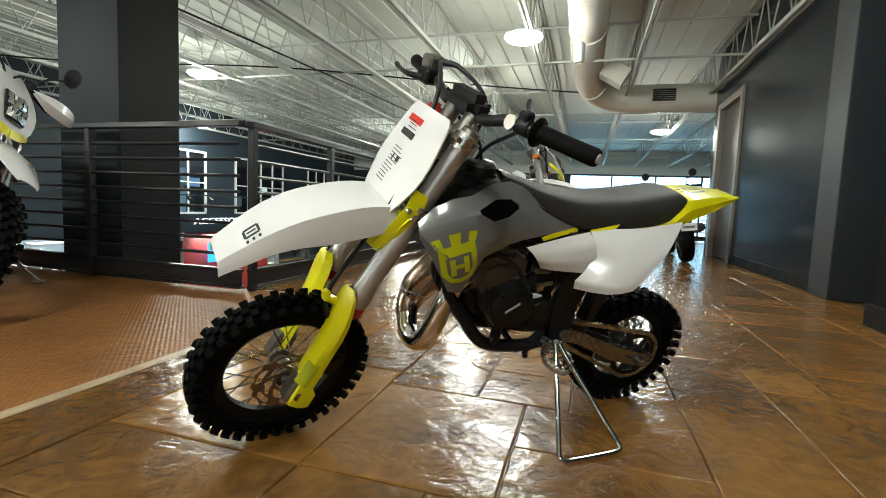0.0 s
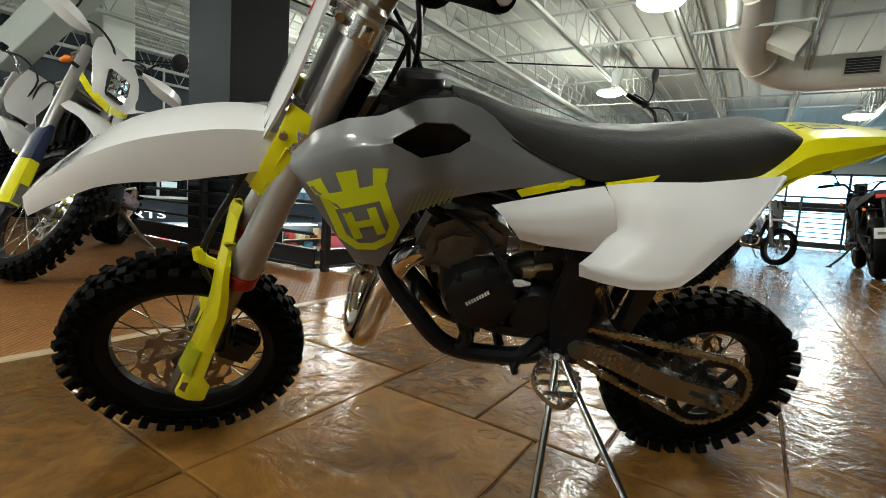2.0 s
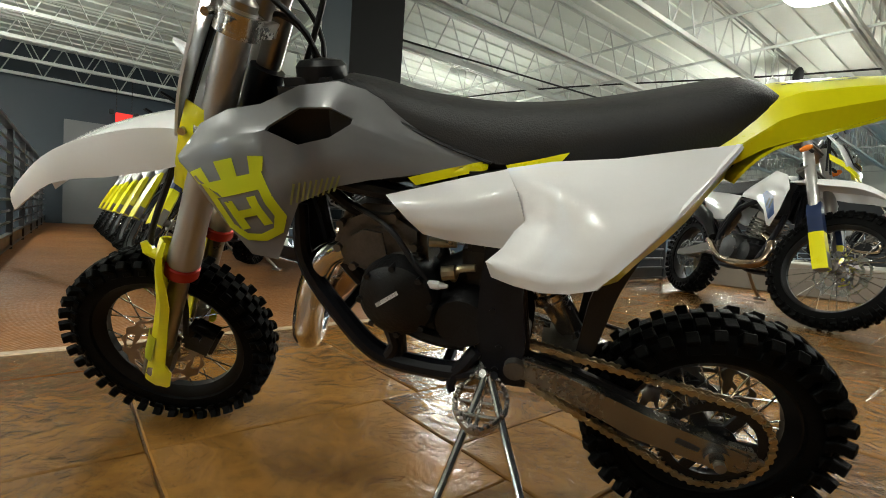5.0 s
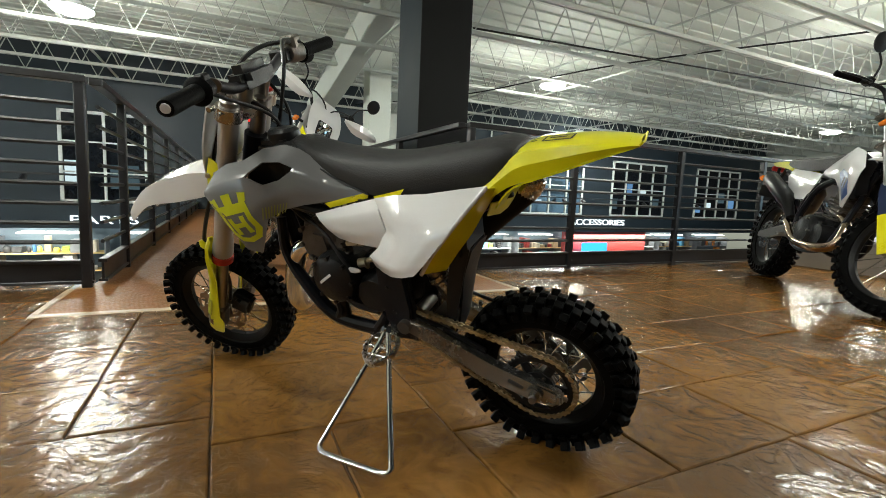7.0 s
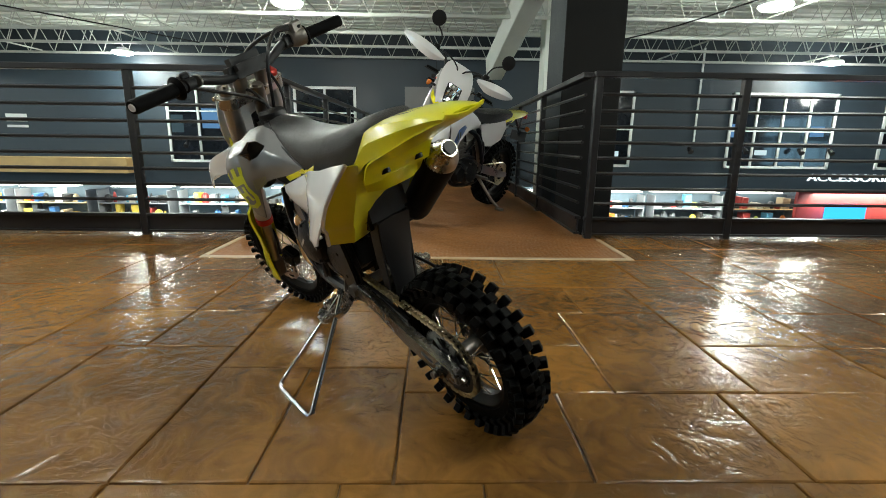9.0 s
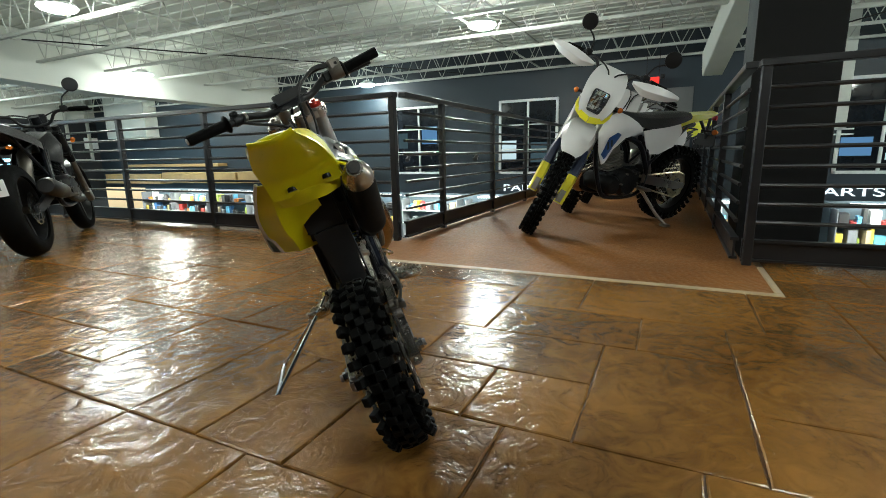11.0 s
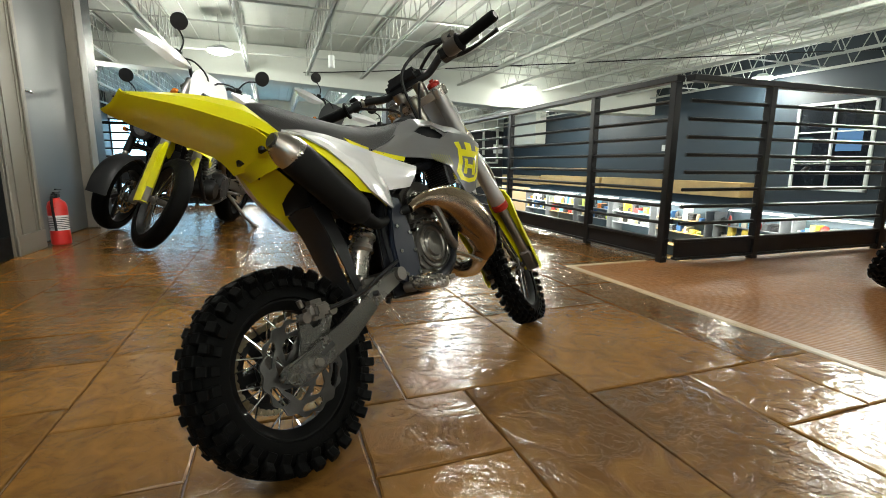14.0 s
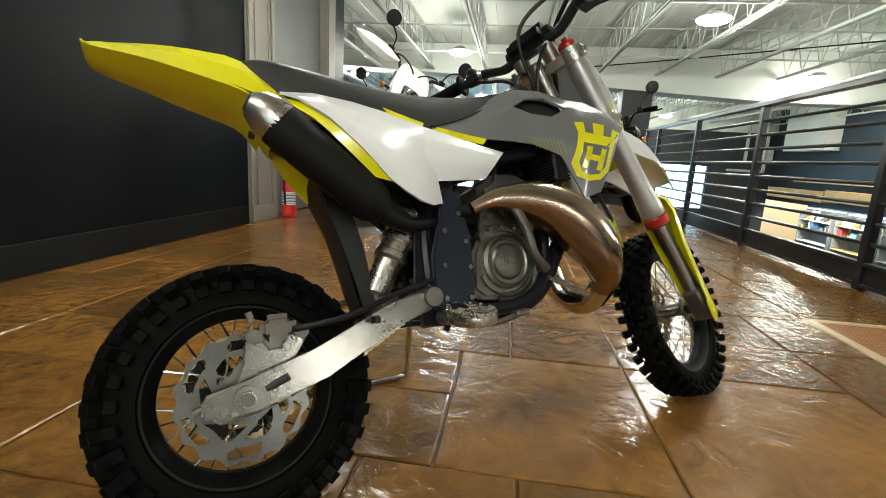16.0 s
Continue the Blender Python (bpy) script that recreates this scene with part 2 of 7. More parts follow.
# ---- mesh helpers ----
def finish(bm, name, material, parent=None, label="", smooth=35, mats=()):
    bmesh.ops.recalc_face_normals(bm, faces=bm.faces)
    me = bpy.data.meshes.new(name)
    bm.to_mesh(me)
    bm.free()
    me.materials.append(material)
    for m in mats:
        me.materials.append(m)
    if smooth:
        me.shade_smooth()
        me.set_sharp_from_angle(angle=radians(smooth))
    ob = new(name, me)
    if parent is not None:
        ob.parent = parent
    if label:
        tagged(ob, label)
    return ob


def part(name, bm, material, parent, label="", smooth=35, mats=()):
    return finish(bm, name, material, parent, label, smooth, mats)


def root(name, m, label, category, group="", kind=""):
    ob = new(name)
    ob.empty_display_size = 0.1
    ob.matrix_world = m
    return tagged(ob, label, category, group, kind)


def box(bm, lo, hi, bevel=0.0, m=None, seg=1):
    c = [(a + b) / 2 for a, b in zip(lo, hi)]
    s = [abs(b - a) for a, b in zip(lo, hi)]
    r = bmesh.ops.create_cube(bm, size=1.0, matrix=Matrix.Translation(c) @ Matrix.Diagonal((*s, 1)))
    vs = r["verts"]
    if bevel:
        es = list({e for v in vs for e in v.link_edges})
        out = bmesh.ops.bevel(bm, geom=es, offset=bevel, segments=seg, affect="EDGES", clamp_overlap=True)
        vs = list({v for f in out["faces"] for v in f.verts} | {v for v in vs if v.is_valid})
    if m is not None:
        bmesh.ops.transform(bm, matrix=m, verts=[v for v in vs if v.is_valid])
    return vs


def smooth_path(pts, n):
    """Catmull-Rom through the points, n steps a span."""
    p = [Vector(q) for q in pts]
    p = [2 * p[0] - p[1]] + p + [2 * p[-1] - p[-2]]
    out = []
    for i in range(1, len(p) - 2):
        for k in range(n):
            t = k / n
            a, b, c, d = p[i - 1], p[i], p[i + 1], p[i + 2]
            out.append(0.5 * (2 * b + (c - a) * t + (2 * a - 5 * b + 4 * c - d) * t * t + (3 * b - a - 3 * c + d) * t ** 3))
    return out + [p[-2]]


def tube(bm, pts, radius, seg=10, steps=0, cap=True, flat=(1.0, 1.0)):
    """A tube through points; radius is a number or one for each point; steps rounds the way."""
    rad = list(radius) if isinstance(radius, (list, tuple)) else [radius] * len(pts)
    if steps:
        n = len(pts)
        q = smooth_path(pts, steps)
        rr = smooth_path([(r, 0, 0) for r in rad], steps)
        pts, rad = q, [v.x for v in rr]
    pts = [Vector(q) for q in pts]
    prev = None
    rings = []
    for i, q in enumerate(pts):
        d = (pts[min(i + 1, len(pts) - 1)] - pts[max(i - 1, 0)]).normalized()
        if prev is None:
            side = d.cross(Vector((0, 0, 1)))
            if side.length < 0.1:
                side = d.cross(Vector((0, 1, 0)))
            side.normalize()
        else:
            side = (prev - d * prev.dot(d)).normalized()
        prev = side
        up = d.cross(side)
        rings.append([bm.verts.new(q + (side * math.cos(a) * flat[0] + up * math.sin(a) * flat[1]) * rad[i]) for a in [2 * math.pi * k / seg for k in range(seg)]])
    for a, b in zip(rings, rings[1:]):
        for k in range(seg):
            bm.faces.new((a[k], a[(k + 1) % seg], b[(k + 1) % seg], b[k]))
    if cap:
        bm.faces.new(rings[0][::-1])
        bm.faces.new(rings[-1])
    return rings


def lathe(bm, profile, seg=32, m=None, closed=False):
    """Turns (radius, height) pairs round the local y axis."""
    rings = []
    for r, h in profile:
        rings.append([bm.verts.new((r * math.cos(a), h, r * math.sin(a))) for a in [2 * math.pi * k / seg for k in range(seg)]])
    pairs = list(zip(rings, rings[1:])) + ([(rings[-1], rings[0])] if closed else [])
    for a, b in pairs:
        for k in range(seg):
            bm.faces.new((a[k], a[(k + 1) % seg], b[(k + 1) % seg], b[k]))
    if not closed:
        if profile[0][0] > 1e-6:
            bm.faces.new(rings[0][::-1])
        if profile[-1][0] > 1e-6:
            bm.faces.new(rings[-1])
    vs = [v for r in rings for v in r]
    if m is not None:
        bmesh.ops.transform(bm, matrix=m, verts=vs)
    return vs


def rod(bm, a, b, r, seg=10, r2=None):
    return tube(bm, [a, b], [r, r if r2 is None else r2], seg)


def loft(bm, rows, thick=0.0, closed=False, steps=1, rowsteps=1):
    """A sheet through rows of points (all as long); thick gives it a back."""
    rows = [[Vector(q) for q in r] for r in rows]
    if steps > 1:
        rows = [smooth_path(r, steps) for r in rows]
    if rowsteps > 1:
        cols = [smooth_path([r[i] for r in rows], rowsteps) for i in range(len(rows[0]))]
        rows = [list(c) for c in zip(*cols)]
    g = [[bm.verts.new(q) for q in r] for r in rows]
    faces = []
    for a, b in zip(g, g[1:]):
        for i in range(len(a) - 1 + (1 if closed else 0)):
            j = (i + 1) % len(a)
            faces.append(bm.faces.new((a[i], a[j], b[j], b[i])))
    if thick:
        bm.normal_update()
        bmesh.ops.recalc_face_normals(bm, faces=faces)
        bmesh.ops.solidify(bm, geom=faces, thickness=thick)
    return g


def plate(bm, outline, v0, v1, axis=1, bevel=0.0):
    """A flat plate from an outline in the two other axes."""
    def P(q, v):
        return (q[0], v, q[1]) if axis == 1 else ((v, q[0], q[1]) if axis == 0 else (q[0], q[1], v))
    a = [bm.verts.new(P(q, v0)) for q in outline]
    b = [bm.verts.new(P(q, v1)) for q in outline]
    n = len(outline)
    fs = [bm.faces.new(a), bm.faces.new(b[::-1])]
    for i in range(n):
        fs.append(bm.faces.new((a[i], b[i], b[(i + 1) % n], a[(i + 1) % n])))
    if bevel:
        es = list({e for f in fs[:2] for e in f.edges})
        bmesh.ops.bevel(bm, geom=es, offset=bevel, segments=2, affect="EDGES", clamp_overlap=True)
    return a + b


def B():
    return bmesh.new()


def simple(name, lo, hi, material, parent=None, bevel=0.0, label="", cat="", kind="", m=None, group=""):
    bm = B()
    box(bm, lo, hi, bevel, m)
    ob = finish(bm, name, material, parent, "", 35)
    return tagged(ob, label, cat, group, kind)

SX, S1Y, S2Y = 0.142, 3.842, 1.565


# ---- structure ----
RX = -0.45          # line of the guard rails along the mezzanine edge
YA, YB = 1.67, 3.74  # the bridge lies between these
EX = 3.13           # east wall
WX = -9.3           # far west wall
DECK = 3.15
SY = -3.35          # south edge of the mezzanine
LOW = -3.3

floor = simple("floor", (RX - 0.12, SY - 0.12, -0.35), (7.5, 14.0, -0.007), M_JOINT, label="dark joints of the stamped concrete mezzanine floor", cat="floor", kind="structure")
bridge = simple("bridge_floor", (WX, YA - 0.05, -0.35), (RX - 0.125, YB + 0.05, -0.001), M_BRIDGE, label="reddish brown stamped concrete bridge floor", cat="floor", kind="structure")
simple("bridge_threshold", (RX - 0.124, S2Y, -0.0115), (SX - 0.03, S1Y, -0.001), M_BRIDGE, label="reddish brown textured concrete field before the bridge", cat="floor", kind="structure")
bm = B()
box(bm, (SX - 0.028, S2Y - 0.03, -0.0115), (SX + 0.012, S1Y + 0.03, 0.003), 0.004)
box(bm, (RX + 0.05, S1Y + 0.002, -0.0115), (SX - 0.0285, S1Y + 0.032, 0.003), 0.004)
box(bm, (RX + 0.05, S2Y - 0.032, -0.0115), (SX - 0.0285, S2Y - 0.002, 0.003), 0.004)
finish(bm, "floor_strip", M_STRIP)
tagged(bpy.data.objects["floor_strip"], "pale worn concrete border strip in the floor", "floor strip", kind="structure")
simple("lower_floor", (-9.6, -18.3, LOW - 0.2), (7.6, 22.3, LOW), M_LOW_FLOOR, label="dark polished lower showroom floor", cat="floor", kind="structure")
simple("slab_edge", (RX - 0.125, SY - 0.12, -0.55), (RX - 0.121, YA - 0.06, -0.02), M_BLACK_STEEL, label="black edge of the mezzanine slab", cat="edge", kind="structure")
simple("slab_edge", (RX - 0.125, YB + 0.06, -0.55), (RX - 0.121, 14.0, -0.02), M_BLACK_STEEL, label="black edge of the mezzanine slab", cat="edge", kind="structure")


def wall(name, lo, hi, material, label):
    return simple(name, lo, hi, material, label=label, cat="wall", kind="structure")


# ceiling deck with shallow ribs
bm = B()
box(bm, (-9.6, -18.3, DECK), (7.6, 22.3, DECK + 0.2))
for i in range(56):
    x = -9.3 + i * 0.3
    box(bm, (x, -18.2, DECK - 0.025), (x + 0.1, 22.2, DECK + 0.001))
ceiling = finish(bm, "ceiling", M_CEIL, smooth=0)
tagged(ceiling, "white painted ribbed steel roof deck", "ceiling", kind="structure")

# bar joists along the hall
def joist(x, y0, y1, zt, zb):
    bm = B()
    for s in (-0.035, 0.012):
        box(bm, (x + s, y0, zt - 0.05), (x + s + 0.023, y1, zt))
        box(bm, (x + s, y0, zb), (x + s + 0.023, y1, zb + 0.045))
    n = int((y1 - y0) / 0.55)
    st = (y1 - y0) / n
    for k in range(n):
        a, b = y0 + k * st, y0 + (k + 1) * st
        mid = (a + b) / 2
        rod(bm, (x, a, zt - 0.03), (x, mid, zb + 0.02), 0.009, 5)
        rod(bm, (x, mid, zb + 0.02), (x, b, zt - 0.03), 0.009, 5)
    ob = finish(bm, "roof_joist", M_TRUSS, smooth=30)
    return tagged(ob, "white painted steel bar joist under the roof deck", "joist", "roof joists", "structure")


for k in range(14):
    joist(-9.05 + 1.235 * k, -7.9, 21.9, DECK - 0.002, 2.52)
for k in range(14):
    joist(-9.05 + 1.235 * k, -17.9, -8.6, DECK - 0.002, 2.52)
# bridging between joists
bm = B()
for y in (-6.3, -3.2, 0.4, 4.2, 8.0, 11.5, 15.0, 19.0):
    box(bm, (-9.1, y, 2.575), (7.3, y + 0.03, 2.60))
    box(bm, (-9.1, y + 0.05, 3.05), (7.3, y + 0.08, 3.075))
tagged(finish(bm, "joist_bridging", M_TRUSS, smooth=0), "thin white steel bridging bars", "bridging", kind="structure")
bm = B()
plate(bm, [(-9.3, DECK - 0.03), (7.5, DECK - 0.03), (7.5, 2.66), (3.0, 2.46), (-4.0, 2.08), (-9.3, 2.08)], -8.55, -7.95, bevel=0.01)
tagged(finish(bm, "roof_girder", M_CEIL, smooth=0), "deep white painted roof girder over the hall", "girder", kind="structure")

# walls
wall("wall_west_upper", (WX - 0.25, -18.0, -0.45), (WX, 22.0, DECK), M_NAVY, "dark navy painted far wall of the hall")
wall("wall_west_lower", (WX - 1.9, -18.0, LOW), (WX - 1.65, 22.0, -0.5), mat("slate_blue_wall", (0.10, 0.14, 0.17), 0.5, vary=0.2, scale=1.5), "slate blue lower back wall of the parts counter")
wall("wall_east_far", (7.5, -18.0, LOW), (7.7, 22.0, DECK), M_NAVY_DARK, "dark far east wall")
wall("wall_east", (EX, 0.36, 0.0), (EX + 0.2, 4.55, DECK - 0.04), M_EAST, "charcoal painted wall beside the walkway")
wall("wall_office", (3.38, 5.72, 0.0), (3.62, 8.28, DECK - 0.04), M_OFFICE_WALL, "charcoal painted office wall")
simple("baseboard", (EX - 0.014, 0.40, 0.0), (EX - 0.002, 4.6, 0.13), M_MATT, label="black baseboard along the charcoal wall", cat="baseboard", kind="structure", bevel=0.003)
simple("baseboard", (3.366, 5.9, 0.0), (3.378, 8.28, 0.12), M_MATT, label="black baseboard along the charcoal wall", cat="baseboard", kind="structure", bevel=0.003)
simple("wall_corner", (3.33, 5.55, 0.0), (3.66, 5.88, DECK - 0.04), M_NAVY_DARK, label="black painted pilaster at the wall corner", cat="pilaster", kind="structure", bevel=0.006)

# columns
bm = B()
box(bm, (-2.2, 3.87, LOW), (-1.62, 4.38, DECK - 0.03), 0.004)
# the +x face takes the darker, more neutral column colour
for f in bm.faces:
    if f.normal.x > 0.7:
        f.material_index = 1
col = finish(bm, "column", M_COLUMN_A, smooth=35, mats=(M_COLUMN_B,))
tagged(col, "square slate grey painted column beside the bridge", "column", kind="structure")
simple("column", (-1.66, -8.5, LOW), (-1.02, -8.0, 2.25), M_NAVY_DARK, label="dark navy painted column under the girder", cat="column", kind="structure", bevel=0.01)
simple("wall_box", (WX + 0.002, -16.45, 1.45), (WX + 0.5, -14.05, DECK - 0.04), M_CEIL, label="white boxed-in duct high on the navy wall", cat="box", kind="structure", bevel=0.01)
simple("column", (-6.2, 4.62, LOW), (-5.8, 5.02, DECK - 0.03), M_CEIL, label="white painted column behind the bridge", cat="column", kind="structure", bevel=0.01)
# broad sloping white brace that rises behind the bridge to the roof beside the dark column
bm = B()
pa, pb = Vector((-6.95, 3.90, 2.0)), Vector((-3.80, 4.28, 3.12))
box(bm, (-0.21, -0.15, 0), (0.21, 0.15, (pb - pa).length), 0.012, Matrix.Translation(pa) @ (pb - pa).to_track_quat("Z", "X").to_matrix().to_4x4())
tagged(finish(bm, "sloping_brace", M_TRUSS, smooth=0), "white painted sloping roof brace", "brace", kind="structure")


# ---- guard rails ----
def guard_rail(a, b, posts, label):
    """A rail from a to b (x, y): posts at the given fractions, eight bars, top rail, kick plate."""
    a, b = Vector((*a, 0)), Vector((*b, 0))
    d = b - a
    L = d.length
    r = root("guard_rail", Matrix.Translation(a) @ Matrix.Rotation(math.atan2(d.y, d.x), 4, "Z"), label, "railing", "guard rails", "structure")
    bm = B()
    box(bm, (0, -0.03, 1.015), (L, 0.03, 1.05), 0.004)
    part("top_rail", bm, M_BLACK_STEEL, r)
    bm = B()
    box(bm, (0, -0.006, 0.035), (L, 0.006, 0.132), 0.002)
    box(bm, (0, -0.02, 0.124), (L, 0.02, 0.142), 0.002)
    box(bm, (0, -0.02, 0.022), (L, 0.02, 0.036), 0.002)
    part("kick_plate", bm, M_BLACK_STEEL, r)
    me = None
    for k in range(8):
        z = 0.232 + k * 0.0975
        if me is None:
            bm = B()
            tube(bm, [(0.02, 0, 0), (L - 0.02, 0, 0)], 0.0105, 8)
            ob = part("bar", bm, M_BLACK_STEEL, r)
            me = ob.data
        else:
            ob = new("bar", me)
            ob.parent = r
        ob.location = (0, 0, z)
    me = None
    for x in posts:
        if me is None:
            bm = B()
            box(bm, (-0.023, -0.023, 0.0), (0.023, 0.023, 1.02), 0.004)
            ob = part("post", bm, M_BLACK_STEEL, r)
            me = ob.data
        else:
            ob = new("post", me)
            ob.parent = r
        ob.location = (x, 0, 0)
    return r


RL = "black welded steel guard rail with kick plate at the mezzanine edge"
guard_rail((RX, YA - 0.03), (RX, SY), [0.03] + [0.73 + 1.23 * k for k in range(4)] + [YA - 0.06 - SY], RL)
guard_rail((RX, YB + 0.03), (RX - 0.05, 13.77), [0.03] + [0.96 + 1.2 * k for k in range(8)], RL)
guard_rail((RX - 0.03, YA), (WX, YA + 0.12), [0.62 + 1.19 * k for k in range(7)], "black welded steel guard rail along the bridge")
guard_rail((RX - 0.03, YB), (WX, YB + 0.05), [1.26 + 1.2 * k for k in range(7)], "black welded steel guard rail along the bridge")
guard_rail((RX + 0.03, SY), (7.3, SY), [0.62 + 1.23 * k for k in range(6)], RL)
guard_rail((RX, 13.8), (7.3, 13.8), [0.5 + 1.2 * k for k in range(6)], RL)

# ---- ceiling lamps ----
def ceiling_lamp(x, y, share=1.0):
    r = root("ceiling_lamp", pose(x, y, LAMP_Z), "round white high-bay lamp hanging lit under the roof", "lamp", "ceiling lamps")
    bm = B()
    lathe(bm, [(0.0, -0.10), (0.09, -0.10), (0.13, -0.06), (0.20, -0.04), (0.208, -0.02), (0.208, -0.006), (0.19, -0.006)], 28, Matrix.Rotation(radians(-90), 4, "X"))
    part("housing", bm, M_WHITE_FRAME, r)
    bm = B()
    lathe(bm, [(0.0, 0.062), (0.11, 0.056), (0.185, 0.030), (0.212, 0.004), (0.212, -0.004)], 28, Matrix.Rotation(radians(-90), 4, "X"))
    part("diffuser", bm, M_LAMP, r)
    bm = B()
    rod(bm, (0, 0, 0.09), (0, 0, DECK - LAMP_Z - 0.03), 0.006, 6)
    part("hanger", bm, M_TRUSS, r)
    bay_light(x, y, LAMP_Z - 0.23, LAMP_POWER * share)
    down = bpy.data.lights.new("lamp_light", "AREA")
    down.shape, down.size, down.energy, down.color = "DISK", 0.36, LAMP_DOWN * share, (1, 0.965, 0.87)
    new("lamp_light", down).location = (x, y, LAMP_Z - 0.07)


for x, y in LAMPS:
    ceiling_lamp(x, y, {(-4.6, 0.7): 1.35, (3.05, 13.2): 0.8, (-4.6, -7.4): 0.35, (0.75, 6.75): 0.5}.get((x, y), 1.0))
# lamps added overhead out of view, at reduced power
for x, y, share in UNSEEN_LAMPS:
    ceiling_lamp(x, y, share)


# ---- motorcycle parts ----
from mathutils.bvhtree import BVHTree


def tyre_mesh(R, width, rim_r, knobs, tread):
    """A tyre round the y axis; knobs > 0 gives off-road blocks."""
    bm = B()
    h = R - rim_r
    carc = R - (tread if knobs else 0.0)
    prof = []
    for k in range(15):
        a = math.pi * (k / 14)
        y = -math.cos(a) * width * 0.5 * (0.86 + 0.14 * math.sin(a))
        r = rim_r + (carc - rim_r) * math.sin(a) ** 0.62 if 0 < k < 14 else rim_r
        prof.append((r, y))
    prof += [(rim_r - 0.004, width * 0.3), (rim_r - 0.004, -width * 0.3)]
    lathe(bm, prof, 56, closed=True)
    if knobs:
        rows = [(-0.18, 0.28, 0.0), (0.18, 0.28, 0.0), (-0.42, 0.24, 0.5), (0.42, 0.24, 0.5), (0.0, 0.26, 0.5), (-0.52, 0.26, 0.5), (0.52, 0.26, 0.5)]
        for c, wd, ph in rows:
            for k in range(knobs):
                a = 2 * math.pi * (k + ph) / knobs
                tilt = c * (1.0 if abs(c) < 0.3 else (1.75 if abs(c) < 0.5 else 2.6))
                y = c * width if abs(c) < 0.5 else math.copysign(0.455, c) * width
                r = carc - 0.005 - abs(c) ** 2 * width * 0.48 if abs(c) < 0.5 else carc - 0.30 * width
                lz = tread + 0.004 if abs(c) < 0.3 else (tread + 0.008 if abs(c) < 0.5 else tread * 0.55)
                arc = 2 * math.pi * R / knobs * (0.50 if abs(c) < 0.3 else 0.48)
                m = Matrix.Rotation(-a, 4, "Y") @ Matrix.Translation((0, y, r)) @ Matrix.Rotation(-tilt, 4, "X")
                w = wd * width * 0.5
                vs = [bm.verts.new(m @ Vector((sx * arc / 2 * (0.82 if z else 1), sy * w * (0.85 if z else 1), z * lz))) for z in (0, 1) for sx, sy in ((-1, -1), (1, -1), (1, 1), (-1, 1))]
                for q in ((4, 5, 6, 7), (0, 1, 5, 4), (1, 2, 6, 5), (2, 3, 7, 6), (3, 0, 4, 7)):
                    bm.faces.new([vs[i] for i in q])
    return bm


def tread_blocks(parent, m, R, width, knobs, tread):
    """Separate rubber blocks round a tyre, one shared mesh for each row."""
    carc = R - tread
    for c, wd, ph in ((-0.18, 0.28, 0.0), (0.18, 0.28, 0.0), (-0.42, 0.24, 0.5), (0.42, 0.24, 0.5), (0.0, 0.26, 0.5), (-0.52, 0.26, 0.5), (0.52, 0.26, 0.5)):
        tilt = c * (1.0 if abs(c) < 0.3 else (1.75 if abs(c) < 0.5 else 2.6))
        y = c * width if abs(c) < 0.5 else math.copysign(0.455, c) * width
        r = carc - 0.005 - abs(c) ** 2 * width * 0.48 if abs(c) < 0.5 else carc - 0.30 * width
        lz = tread + 0.004 if abs(c) < 0.3 else (tread + 0.008 if abs(c) < 0.5 else tread * 0.55)
        arc = 2 * math.pi * R / knobs * (0.50 if abs(c) < 0.3 else 0.48)
        bm = B()
        box(bm, (-arc / 2, -wd * width * 0.5, 0.0), (arc / 2, wd * width * 0.5, lz), 0.0016, Matrix.Translation((0, y, r)) @ Matrix.Rotation(-tilt, 4, "X"))
        first = part("tread_block", bm, M_RUBBER, parent, "", 30)
        first.matrix_local = m @ Matrix.Rotation(-2 * math.pi * ph / knobs, 4, "Y")
        for k in range(1, knobs):
            ob = new("tread_block", first.data)
            ob.parent = parent
            ob.matrix_local = m @ Matrix.Rotation(-2 * math.pi * (k + ph) / knobs, 4, "Y")


def xform(bm, m):
    bmesh.ops.transform(bm, matrix=m, verts=bm.verts[:])
    return bm


def disc_mesh(R, r_in, thick, waves=8, holes=8):
    """A wave brake disc round the y axis: an open ring of cells, so that slots and holes go through it."""
    bm = B()
    n = 144
    radii = [f * R for f in (1.0, 0.925, 0.885, 0.80, 0.76, 0.67, 0.50, 0.43, 0.33)]
    twist = (0.0, 0.0, 0.02, 0.07, 0.09, 0.13, 0.42, 0.55, 0.62)
    def rad(i, k):
        a = 2 * math.pi * k / n
        return radii[i] * (1 + (0.035 * math.sin(2 * waves * a) if i == 0 else (0.045 * math.sin(waves * a) if i == 5 else 0.0)))
    top = [[bm.verts.new((rad(i, k) * math.cos(2 * math.pi * k / n + twist[i]), thick / 2, rad(i, k) * math.sin(2 * math.pi * k / n + twist[i]))) for k in range(n)] for i in range(9)]
    for i in range(8):
        for k in range(n):
            c = k % 24
            if (i == 2 and 3 <= c < 17) or (i in (1, 3) and 4 <= c < 16):
                continue
            if i in (5, 6) and c > (6 if i == 5 else 8):
                continue
            j = (k + 1) % n
            bm.faces.new((top[i][k], top[i][j], top[i + 1][j], top[i + 1][k]))
    bmesh.ops.delete(bm, geom=[v for v in bm.verts if not v.link_faces], context="VERTS")
    bmesh.ops.recalc_face_normals(bm, faces=bm.faces)
    bmesh.ops.solidify(bm, geom=bm.faces[:], thickness=thick)
    return bm


